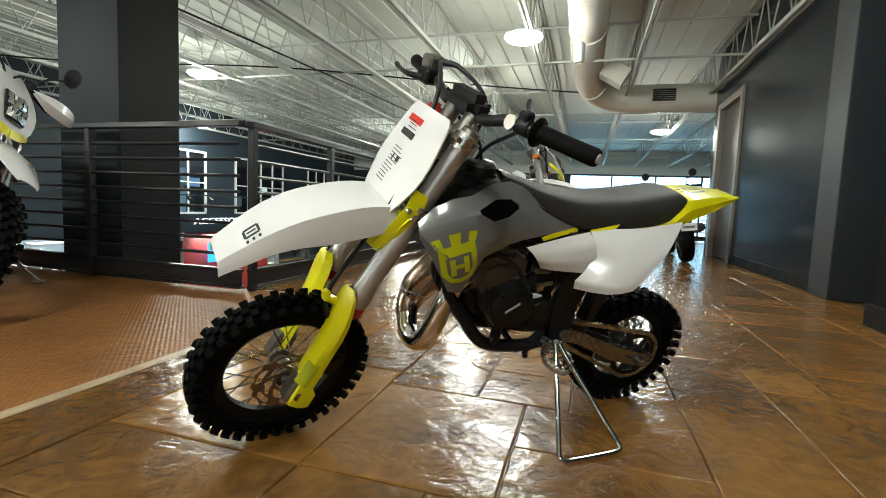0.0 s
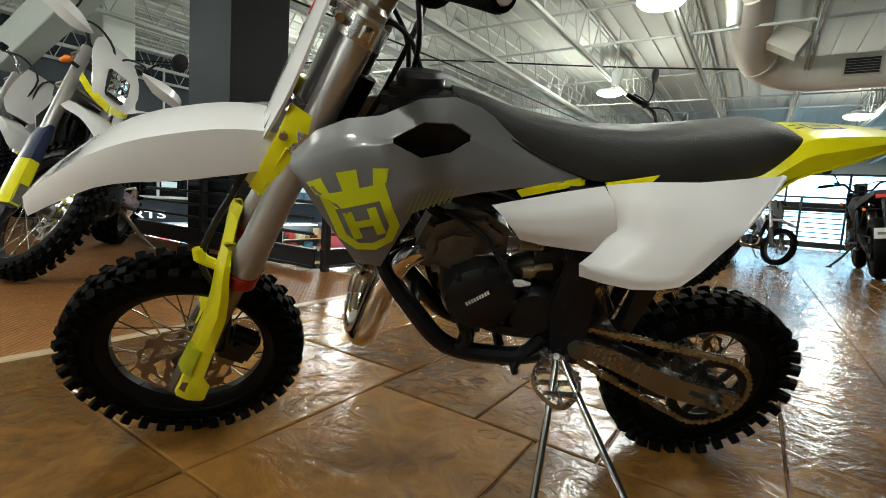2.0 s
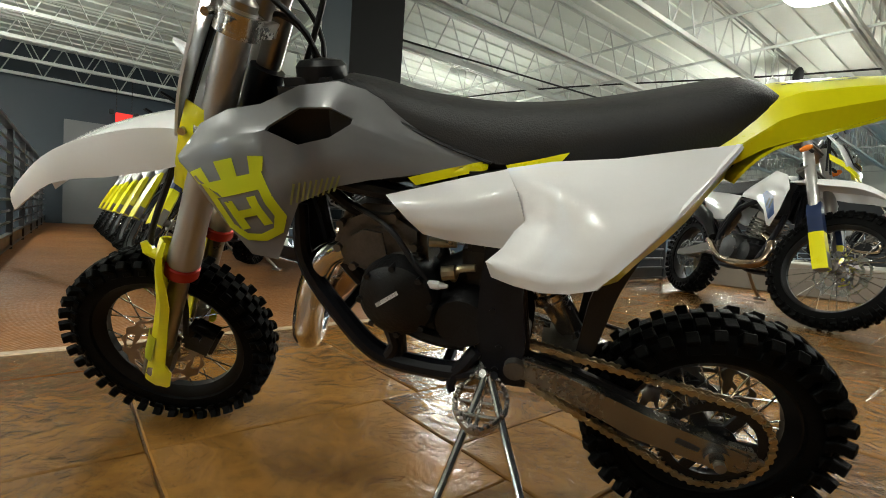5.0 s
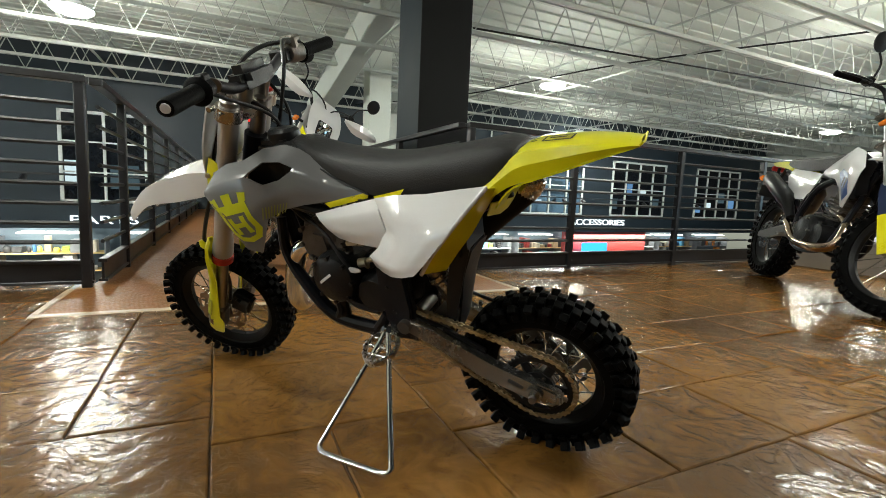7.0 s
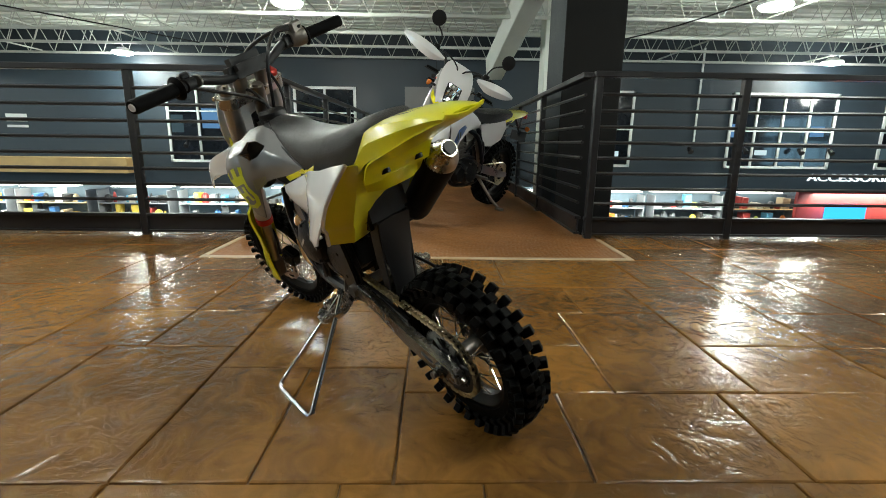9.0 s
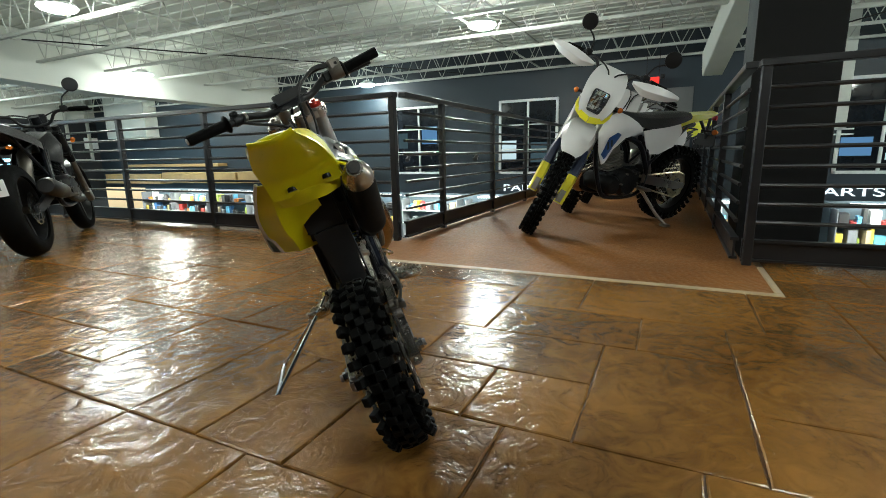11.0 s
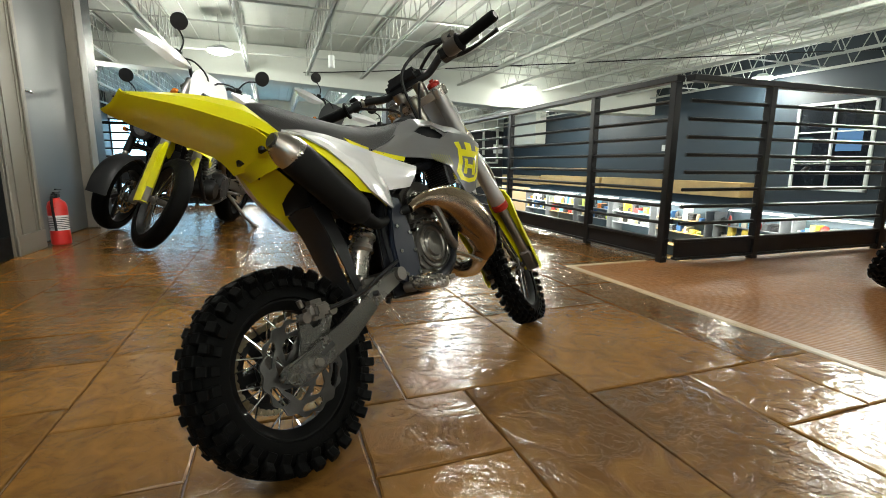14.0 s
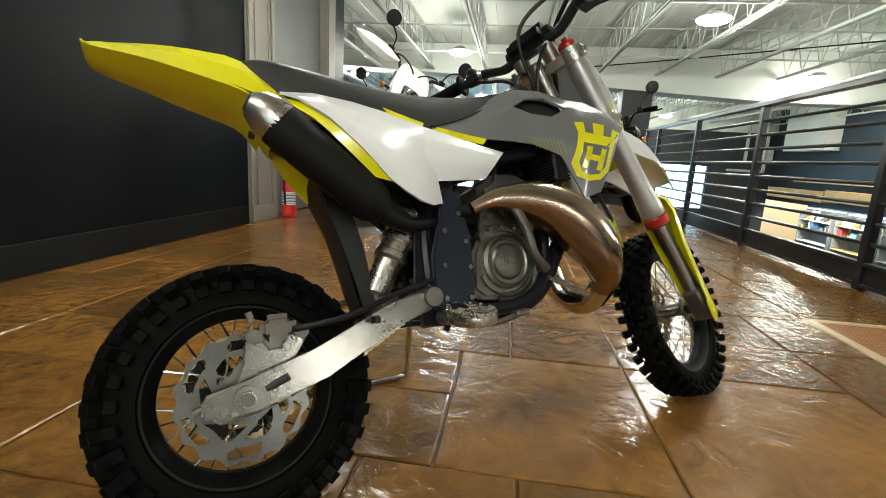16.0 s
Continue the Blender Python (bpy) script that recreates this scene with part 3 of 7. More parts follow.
def wheel(parent, m, R, width, rim_r, knobs=36, tread=0.011, spokes=28, hub_w=0.09, hub_r=0.03, rim_mat=None, smooth_tyre=False, cast=False, disc_side=0, disc_R=0.09, disc_mat=None, spoke_mat=None, blocks=False):
    w = part("wheel", xform(tyre_mesh(R - (tread if blocks else 0), width, rim_r, 0 if smooth_tyre or blocks else knobs, tread), m), M_RUBBER, parent, "black knobby tyre" if not smooth_tyre else "black road tyre", 40)
    if blocks:
        tread_blocks(w, m, R, width, knobs, tread)
    bm = B()
    lathe(bm, [(rim_r + 0.006, -width * 0.36), (rim_r + 0.006, -width * 0.30), (rim_r - 0.010, -width * 0.2), (rim_r - 0.016, 0), (rim_r - 0.010, width * 0.2),
               (rim_r + 0.006, width * 0.30), (rim_r + 0.006, width * 0.36), (rim_r - 0.006, width * 0.34), (rim_r - 0.022, width * 0.12), (rim_r - 0.022, -width * 0.12), (rim_r - 0.006, -width * 0.34)], 48, closed=True)
    part("rim", xform(bm, m), rim_mat or M_BLACK, w)
    bm = B()
    lathe(bm, [(0.008, -hub_w * 0.62), (hub_r * 0.55, -hub_w * 0.6), (hub_r * 0.55, -hub_w * 0.42), (hub_r, -hub_w * 0.4), (hub_r, -hub_w * 0.33), (hub_r * 0.6, -hub_w * 0.28), (hub_r * 0.55, hub_w * 0.28), (hub_r, hub_w * 0.33), (hub_r, hub_w * 0.4), (hub_r * 0.55, hub_w * 0.42), (hub_r * 0.55, hub_w * 0.6), (0.008, hub_w * 0.62)], 24)
    part("hub", xform(bm, m), M_CAST, w)
    bm = B()
    if cast:
        for k in range(5):
            a = 2 * math.pi * k / 5
            box(bm, (hub_r * 0.5, -0.012, -0.016), (rim_r - 0.008, 0.012, 0.016), 0.004, Matrix.Rotation(a, 4, "Y"))
        part("spoke_star", xform(bm, m), M_BLACK, w)
    else:
        for k in range(spokes):
            a = 2 * math.pi * k / spokes
            b = a + (0.62 if (k // 2) % 2 else -0.62)
            s = 1 if k % 2 else -1
            rod(bm, (hub_r * 0.95 * math.cos(b), s * hub_w * 0.36, hub_r * 0.95 * math.sin(b)), ((rim_r - 0.014) * math.cos(a), s * width * 0.05, (rim_r - 0.014) * math.sin(a)), 0.0016 * (R / 0.207) ** 0.4, 5)
        part("spokes", xform(bm, m), spoke_mat or M_STEEL, w)
    if disc_side:
        bm = disc_mesh(disc_R, hub_r, 0.0035)
        xform(bm, Matrix.Translation((0, disc_side * hub_w * 0.5, 0)))
        part("brake_disc", xform(bm, m), disc_mat or M_STEEL, w)
    return w


def surface_of(ob):
    me = ob.data
    return BVHTree.FromPolygons([v.co.copy() for v in me.vertices], [tuple(p.vertices) for p in me.polygons])


def decal(name, polys, tree, side, material, parent, label="", lift=0.0012):
    """Thin coloured patches (u, w) laid onto a panel; side is +1 left, -1 right."""
    bm = B()
    for poly in polys:
        vs = [bm.verts.new((u, 0, w)) for u, w in poly]
        bm.faces.new(vs)
    bmesh.ops.triangulate(bm, faces=bm.faces)
    for _ in range(4):
        es = [e for e in bm.edges if e.calc_length() > 0.022]
        if not es:
            break
        bmesh.ops.subdivide_edges(bm, edges=es, cuts=1)
        bmesh.ops.triangulate(bm, faces=bm.faces)
    for v in bm.verts:
        hit = tree.ray_cast(Vector((v.co.x, side * 0.5, v.co.z)), Vector((0, -side, 0)))
        if hit[0] is None:
            hit = tree.find_nearest(Vector((v.co.x, side * 0.12, v.co.z)))
        v.co.y = hit[0].y + side * lift
    return part(name, bm, material, parent, label, 60)


# ---- the small motocross motorcycle ----
BO = Vector((1.6496, 2.9238, 0.0))
BD = Vector((-0.7963, -0.6049, 0.0))
LEAN_A = radians(20)
BL = Vector((0.6049, -0.7963, 0.0))
BW = BL * math.sin(LEAN_A) + Vector((0, 0, math.cos(LEAN_A)))
BV = BL * math.cos(LEAN_A) - Vector((0, 0, math.sin(LEAN_A)))
BIKE = Matrix(((BD.x, BV.x, BW.x, BO.x), (BD.y, BV.y, BW.y, BO.y), (BD.z, BV.z, BW.z, BO.z), (0, 0, 0, 1)))
bike = root("small_motocross_motorcycle", BIKE, "small white, grey and neon yellow motocross motorcycle on a stand", "motorcycle")

AX = Vector((-0.457, 0, 0.89)).normalized()
AP = Vector((0.994, 0, 0.192))
ST = Matrix.Translation(AP) @ Matrix.Rotation(radians(15), 4, AX) @ Matrix.Translation(-AP)
FWC = ST.inverted() @ Vector((1.017, 0.0, 0.203))
FU = Vector((0.89, 0, 0.457)).normalized()      # forward, square to the steering axis


def fk(s, v=0.0, f=0.0):
    """A point of the front end: s up the fork from the axle, v to the left, f forward of the tubes."""
    return Vector((FWC.x - 0.012, 0, FWC.z)) + AX * s + Vector((0, v + FWC.y, 0)) + FU * f


def sp(name, bm, material, label="", smooth=35, parent=None, mats=()):
    return part(name, xform(bm, ST), material, parent or bike, label, smooth, mats)


AXU0 = 0.018            # rear axle
# wheels
wheel(bike, ST @ Matrix.Translation(FWC), 0.207, 0.062, 0.152, 38, 0.010, 28, 0.085, 0.026, M_RIM, disc_side=1, disc_R=0.078, disc_mat=M_BRONZE, spoke_mat=M_STEEL, blocks=True)
wheel(bike, Matrix.Translation((AXU0, 0, 0.191)), 0.191, 0.070, 0.130, 32, 0.014, 28, 0.10, 0.032, M_RIM, disc_side=-1, disc_R=0.086, disc_mat=M_DISC, spoke_mat=M_CHROME, blocks=True)

# fork
for s in (1, -1):
    v = s * 0.073
    bm = B()
    tube(bm, [fk(0.246, v), fk(0.252, v), fk(0.275, v), fk(0.31, v), fk(0.44, v), fk(0.66, v), fk(0.675, v)], [0.024, 0.0265, 0.0265, 0.0235, 0.0225, 0.0215, 0.0215], 20)
    leg = sp("fork_leg", bm, M_FORK, "satin grey upper fork tube")
    bm = B()
    tube(bm, [fk(0.0, v), fk(0.26, v)], 0.0165, 16)
    sp("stanchion", bm, M_SILVER, parent=leg)
    bm = B()
    tube(bm, [fk(0.222, v), fk(0.226, v), fk(0.244, v), fk(0.248, v)], [0.023, 0.0275, 0.0275, 0.024], 20)
    sp("wiper_ring", bm, M_RED, "red fork wiper ring", parent=leg)
    bm = B()
    tube(bm, [fk(0.672, v), fk(0.684, v), fk(0.690, v)], [0.020, 0.020, 0.014], 18)
    tube(bm, [fk(0.690, v), fk(0.697, v)], 0.007, 6)
    sp("fork_cap", bm, M_SILVER if s > 0 else M_RED, parent=leg)
    bm = B()
    c = fk(0.0, v)
    box(bm, (-0.022, -0.02, -0.03), (0.026, 0.02, 0.05), 0.006, Matrix.Translation(c) @ Matrix.Rotation(radians(-28), 4, "Y"))
    rod(bm, c + Vector((0, -0.026 * 1, 0)), c + Vector((0, 0.026, 0)), 0.012, 10)
    sp("axle_lug", bm, M_CAST, parent=leg)
    # guard: a curved yellow shield in front of and outside the lower tube
    rows = []
    for q, hw, f0, bk in ((-0.030, 0.028, 0.017, -0.046), (-0.022, 0.030, 0.020, -0.054), (0.012, 0.030, 0.020, -0.052), (0.028, 0.029, 0.021, -0.038), (0.10, 0.031, 0.023, -0.034), (0.17, 0.034, 0.025, -0.030), (0.21, 0.037, 0.031, -0.026), (0.24, 0.037, 0.037, -0.022), (0.268, 0.031, 0.041, -0.018), (0.284, 0.012, 0.041, -0.012)):
        rows.append([fk(q, v + s * hw, f0 + bk), fk(q, v + s * (hw + 0.002), f0 + bk * 0.55), fk(q, v + s * hw * 0.86, f0 - 0.006), fk(q, v + s * hw * 0.2, f0 + 0.003), fk(q, v - s * hw * 0.6, f0 - 0.002), fk(q, v - s * hw * 1.1, f0 - 0.016)])
    bm = B()
    loft(bm, rows, 0.003)
    if s > 0:
        tube(bm, [fk(0.235, v - 0.01, 0.028), fk(0.238, v - 0.012, 0.065)], 0.009, 10)
        tube(bm, [fk(0.238, v - 0.012, 0.062), fk(0.252, v - 0.014, 0.072)], [0.011, 0.008], 10)
    sp("fork_guard", bm, M_YELLOW, "neon yellow fork guard", parent=leg)
bm = B()
rod(bm, fk(0, -0.1), fk(0, 0.1), 0.008, 12)
rod(bm, fk(0, 0.092), fk(0, 0.102), 0.014, 6)
sp("front_axle", bm, M_STEEL)
# olive patch on the left guard
bm = B()
rows = [[fk(q, 0.073 + 0.0335, 0.006), fk(q, 0.073 + 0.0325, 0.012), fk(q, 0.073 + 0.0275, 0.0205), fk(q, 0.073 + 0.012, 0.0285)] for q in (0.032, 0.06, 0.092)]
loft(bm, rows, 0.0012)
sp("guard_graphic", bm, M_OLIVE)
# front caliper and hose
bm = B()
box(bm, (-0.03, -0.018, -0.032), (0.03, 0.02, 0.032), 0.008, Matrix.Translation(fk(0.07, 0.045, -0.055)) @ Matrix.Rotation(radians(-35), 4, "Y"), 2)
rod(bm, fk(0.085, 0.03, -0.05), fk(0.085, 0.075, -0.05), 0.008, 8)
sp("brake_caliper", bm, M_ENGINE)
bm = B()
tube(bm, [fk(0.085, 0.07, -0.03), fk(0.16, 0.055, -0.005), fk(0.24, 0.058, 0.062), fk(0.40, 0.05, 0.055), fk(0.52, 0.045, 0.05), fk(0.70, -0.02, 0.05), fk(0.76, -0.10, 0.03), fk(0.775, -0.19, -0.02)], 0.0052, 8, 6)
sp("brake_hose", bm, M_BLACK)

# triple clamps
for q, t in ((0.645, 0.022), (0.475, 0.026)):
    bm = B()
    rows = []
    for k in range(24):
        a = 2 * math.pi * k / 24
        ex, ey = math.cos(a), math.sin(a)
        rows.append((0.036 * ex * (1 if ex < 0 else 0.85), 0.105 * ey))
    for z0, z1 in ((q, q + t),):
        lo = [bm.verts.new(fk(z0, y, x)) for x, y in rows]
        hi = [bm.verts.new(fk(z1, y, x)) for x, y in rows]
        bm.faces.new(lo)
        bm.faces.new(hi[::-1])
        for k in range(24):
            bm.faces.new((lo[k], lo[(k + 1) % 24], hi[(k + 1) % 24], hi[k]))
    bmesh.ops.bevel(bm, geom=bm.edges[:], offset=0.003, segments=1, affect="EDGES", clamp_overlap=True)
    for s in (1, -1):
        tube(bm, [fk(q - 0.004, s * 0.073), fk(q + t + 0.004, s * 0.073)], 0.0295, 18)
        rod(bm, fk(q + t / 2, s * 0.05, 0.034), fk(q + t / 2, s * 0.096, 0.034), 0.006, 8)
    clamp = sp("triple_clamp", bm, M_CLAMP, "machined aluminium fork clamp")
bm = B()
tube(bm, [fk(0.46, 0, -0.03), fk(0.68, 0, -0.03)], 0.018, 14)
tube(bm, [fk(0.67, 0, -0.03), fk(0.685, 0, -0.03)], 0.014, 6)
for s in (1, -1):
    tube(bm, [fk(0.66, s * 0.035, -0.01), fk(0.712, s * 0.035, -0.012)], [0.017, 0.019], 14)
sp("steering_stem", bm, M_SILVER)

# handlebar
BARC = fk(0.715, 0, -0.012)
def bar(side_v, back, up):
    return BARC + Vector((-back, side_v, up))
pts = [bar(s * a, b, c) for s, a, b, c in ((-1, 0.322, 0.046, 0.026), (-1, 0.20, 0.018, 0.027), (-1, 0.145, 0.005, 0.030), (-1, 0.085, -0.004, 0.006), (-1, 0.05, 0, 0), (1, 0.05, 0, 0), (1, 0.085, -0.004, 0.005), (1, 0.145, 0.005, 0.025), (1, 0.20, 0.018, 0.023), (1, 0.318, 0.047, 0.025))]
bm = B()
tube(bm, pts, 0.0115, 14, 5)
hb = sp("handlebar", bm, M_BLACK, "black tapered handlebar")
bm = B()
box(bm, (-0.032, -0.062, -0.020), (0.028, 0.062, 0.032), 0.018, Matrix.Translation(bar(0, -0.002, 0.010)), 4)
sp("bar_pad", bm, M_BLACK, "black foam bar pad", parent=hb)
for s in (1, -1):
    bm = B()
    a, b, c = bar(s * 0.200, 0.018, 0.025), bar(s * 0.318, 0.046, 0.0255), bar(s * 0.324, 0.048, 0.0255)
    tube(bm, [a.lerp(b, 0.0), a.lerp(b, 0.03), a.lerp(b, 0.06), a.lerp(b, 0.10), a.lerp(b, 0.5), b, c], [0.024, 0.0275, 0.025, 0.0165, 0.0155, 0.0160, 0.0140], 18)
    grip = sp("grip", bm, M_RUBBER, "black rubber grip with flange", parent=hb)
    bm = B()
    tube(bm, [c, c.lerp(b, -0.4)], [0.009, 0.008], 10)
    sp("grip_end", bm, M_WHITE, parent=grip)
# throttle housing, lever and cable on the right; stop switch on the left
bm = B()
a, b = bar(-0.158, 0.009, 0.029), bar(-0.202, 0.019, 0.027)
tube(bm, [a, a.lerp(b, 0.3), b], [0.020, 0.025, 0.024], 16)
box(bm, (-0.02, -0.022, -0.005), (0.022, 0.020, 0.040), 0.006, Matrix.Translation(a.lerp(b, 0.5)))
sp("throttle_housing", bm, M_CAST, "silver throttle housing", parent=hb)
bm = B()
tube(bm, [a.lerp(b, 0.5) + Vector((-0.005, 0.02, 0.03)), a + Vector((-0.03, 0.06, 0.03)), fk(0.75, -0.02, -0.07), fk(0.62, 0.0, -0.08), fk(0.5, 0.015, -0.07)], [0.009, 0.0055, 0.0045, 0.0045, 0.0045], 8, 6)
sp("throttle_cable", bm, M_BLACK, parent=hb)
bm = B()
p0 = bar(-0.150, 0.006, 0.030)
box(bm, (-0.012, -0.028, -0.02), (0.035, 0.02, 0.014), 0.006, Matrix.Translation(p0))
tube(bm, [p0 + Vector((0.03, 0.0, -0.008)), p0 + Vector((0.045, -0.05, -0.012)), p0 + Vector((0.03, -0.12, -0.016)), p0 + Vector((0.018, -0.16, -0.016))], [0.008, 0.0065, 0.006, 0.007], 8, 4)
sp("brake_lever", bm, M_ENGINE, "black front brake lever", parent=hb)
bm = B()
p1 = bar(0.172, 0.012, 0.024)
tube(bm, [p1 + Vector((0.004, -0.012, 0)), p1 + Vector((-0.004, 0.012, 0))], 0.0165, 14)
box(bm, (-0.012, -0.012, 0.012), (0.012, 0.012, 0.028), 0.004, Matrix.Translation(p1))
sp("stop_switch", bm, M_ENGINE, parent=hb)
bm = B()
tube(bm, [p1 + Vector((0.01, -0.02, 0)), p1 + Vector((0.02, -0.02, 0.002))], 0.0145, 10)
tube(bm, [p1 + Vector((0.002, -0.028, 0)), p1 + Vector((-0.003, -0.02, 0))], 0.0145, 12)
sp("clamp_ring", bm, M_SILVER, parent=hb)
for dv in (0.03, -0.03):
    bm = B()
    tube(bm, [p1 + Vector((0.0, -0.01, -0.012)) if dv > 0 else fk(0.73, -0.05, 0.02), fk(0.66, 0.03 * (1 if dv > 0 else -1), -0.09), fk(0.53, 0.02, -0.115), fk(0.45, 0.02, -0.09)], 0.004, 8, 6)
    sp("wire", bm, M_BLACK, parent=hb)

# number plate with its yellow lower shell and printed label
def plate_pt(v, s, f=0.0):
    return fk(s, v, 0.060 + f - 0.16 * abs(v) ** 1.2)
bm = B()
rows = []
for q, hw in ((0.445, 0.056), (0.47, 0.070), (0.53, 0.090), (0.58, 0.091), (0.63, 0.082), (0.662, 0.074), (0.676, 0.064)):
    rows.append([plate_pt(x * hw, q) for x in (-1, -0.66, -0.33, 0, 0.33, 0.66, 1)])
loft(bm, rows, 0.004, rowsteps=2)
npl = sp("number_plate", bm, M_WHITE, "white front number plate with a printed warning label")
bm = B()
rows = []
for q, hw in ((0.375, 0.052), (0.40, 0.062), (0.43, 0.066), (0.452, 0.072), (0.475, 0.078)):
    rows.append([plate_pt(x * hw, q, -0.006 - (0.004 if abs(x) < 0.9 else 0.02)) for x in (-1.25, -1, -0.5, 0, 0.5, 1, 1.25)])
loft(bm, rows, 0.004)
for s in (1, -1):
    rows = [[plate_pt(s * hw, q, -0.010), plate_pt(s * (hw + 0.012), q, -0.035), plate_pt(s * (hw + 0.008), q, -0.06)] for q, hw in ((0.385, 0.064), (0.43, 0.076), (0.49, 0.086), (0.53, 0.080))]
    loft(bm, rows, 0.003)
sp("plate_shell", bm, M_YELLOW, "neon yellow plate shell", parent=npl)
def label_bar(name, s0, s1, v0, v1, material):
    bm = B()
    s0, s1 = s0 - 0.025, s1 - 0.025
    rows = [[plate_pt(v0 + (v1 - v0) * k / 5, q, 0.0012) for k in range(6)] for q in (s0, (s0 + s1) / 2, s1)]
    loft(bm, rows, 0.0006)
    return sp(name, bm, material, parent=npl)
label_bar("label_heading", 0.658, 0.673, -0.055, 0.004, M_REDINK)
label_bar("label_heading", 0.626, 0.640, -0.052, 0.004, M_INK)
rr = random.Random(4)
for k in range(17):
    if k in (4, 5):
        continue
    q = 0.661 - k * 0.0075 - (0.018 if k > 4 else 0)
    ww = 0.050 * rr.uniform(0.6, 1.0)
    label_bar("label_line", q, q + 0.0016, -0.040, -0.040 + ww, M_INK)
label_bar("label_block", 0.572, 0.584, -0.008, 0.004, M_INK)
label_bar("label_block", 0.570, 0.584, -0.026, -0.021, M_INK)

# front fender
def fend(u, w, hv, drop):
    return [(u, -hv, w - drop), (u, -hv * 0.97, w - drop * 0.5), (u, -hv * 0.86, w - drop * 0.06), (u, 0, w), (u, hv * 0.86, w - drop * 0.06), (u, hv * 0.97, w - drop * 0.5), (u, hv, w - drop)]
bm = B()
loft(bm, [fend(*a) for a in ((0.80, 0.642, 0.060, 0.03), (0.85, 0.654, 0.068, 0.06), (0.90, 0.656, 0.071, 0.068), (0.96, 0.648, 0.072, 0.066), (1.01, 0.636, 0.071, 0.055), (1.058, 0.616, 0.067, 0.044), (1.102, 0.589, 0.059, 0.038), (1.140, 0.562, 0.050, 0.032), (1.154, 0.550, 0.047, 0.028))], 0.004, rowsteps=2)
ff = sp("front_fender", bm, M_WHITE, "glossy white front fender")
fender_tree, down = surface_of(ff), ST.to_3x3() @ Vector((0, 0, -1))
bm = B()
for px, pv, sx, sv in ((1.105, 0.012, 0.034, 0.005), (1.105, -0.020, 0.034, 0.005), (1.088, -0.004, 0.006, 0.018), (1.122, -0.004, 0.006, 0.018), (1.105, -0.004, 0.022, 0.004), (1.105, 0.03, 0.006, 0.007), (1.09, 0.03, 0.006, 0.007), (1.12, 0.03, 0.006, 0.007)):
    px, pv, sx, sv = 1.105 + (px - 1.105) * 0.7, pv * 0.7, sx * 0.7, sv * 0.62
    vs = []
    for du in (-1, 1):
        for dv in (-1, 1):
            over = ST @ Vector((px + du * sx / 2 - 0.012, pv + dv * sv + 0.022, 1.0))
            vs.append(bm.verts.new(fender_tree.ray_cast(over, down)[0] - down * 0.0012))
    bm.faces.new((vs[0], vs[1], vs[3], vs[2]))
part("fender_emblem", bm, M_INK, ff)

# tank shrouds, with the air opening left out of the sheet
UT = [.775, .745, .705, .66, .61, .56, .525, .47, .41, .352]
SH = [
    (UT, [.112, .108, .10, .09, .07, .055, .05, .048, .050, .055], [.625, .655, .672, .678, .700, .704, .693, .661, .629, .606]),
    ([.775, .747, .705, .643, .603, .563, .536, .47, .41, .352], [.125, .125, .12, .105, .092, .082, .074, .064, .061, .060], [.617, .637, .652, .652, .674, .673, .658, .637, .617, .6055]),
    ([.775, .747, .705, .643, .603, .563, .536, .47, .41, .352], [.13, .133, .13, .116, .108, .095, .082, .070, .064, .061], [.613, .623, .634, .648, .628, .636, .652, .623, .611, .605]),
    ([.773, .742, .70, .655, .606, .56, .522, .465, .41, .351], [.132, .142, .142, .132, .116, .103, .09, .075, .066, .062], [.606, .585, .555, .55, .592, .605, .613, .60, .601, .6045]),
    ([.772, .735, .690, .655, .612, .56, .515, .465, .41, .35], [.125, .132, .125, .115, .11, .10, .088, .076, .068, .063], [.600, .545, .472, .462, .548, .571, .579, .584, .592, .604]),
]
def grid_sheet(rows, thick, skip=(), sub=0, soft=0.6):
    bm = B()
    g = [[bm.verts.new(p) for p in r] for r in rows]
    fs = []
    for i in range(len(g) - 1):
        for j in range(len(g[0]) - 1):
            if (i, j) not in skip:
                fs.append(bm.faces.new((g[i][j], g[i][j + 1], g[i + 1][j + 1], g[i + 1][j])))
    if sub:
        bmesh.ops.subdivide_edges(bm, edges=bm.edges[:], cuts=sub, use_grid_fill=True, smooth=soft)
    bmesh.ops.recalc_face_normals(bm, faces=bm.faces)
    bmesh.ops.solidify(bm, geom=bm.faces[:], thickness=thick)
    return bm
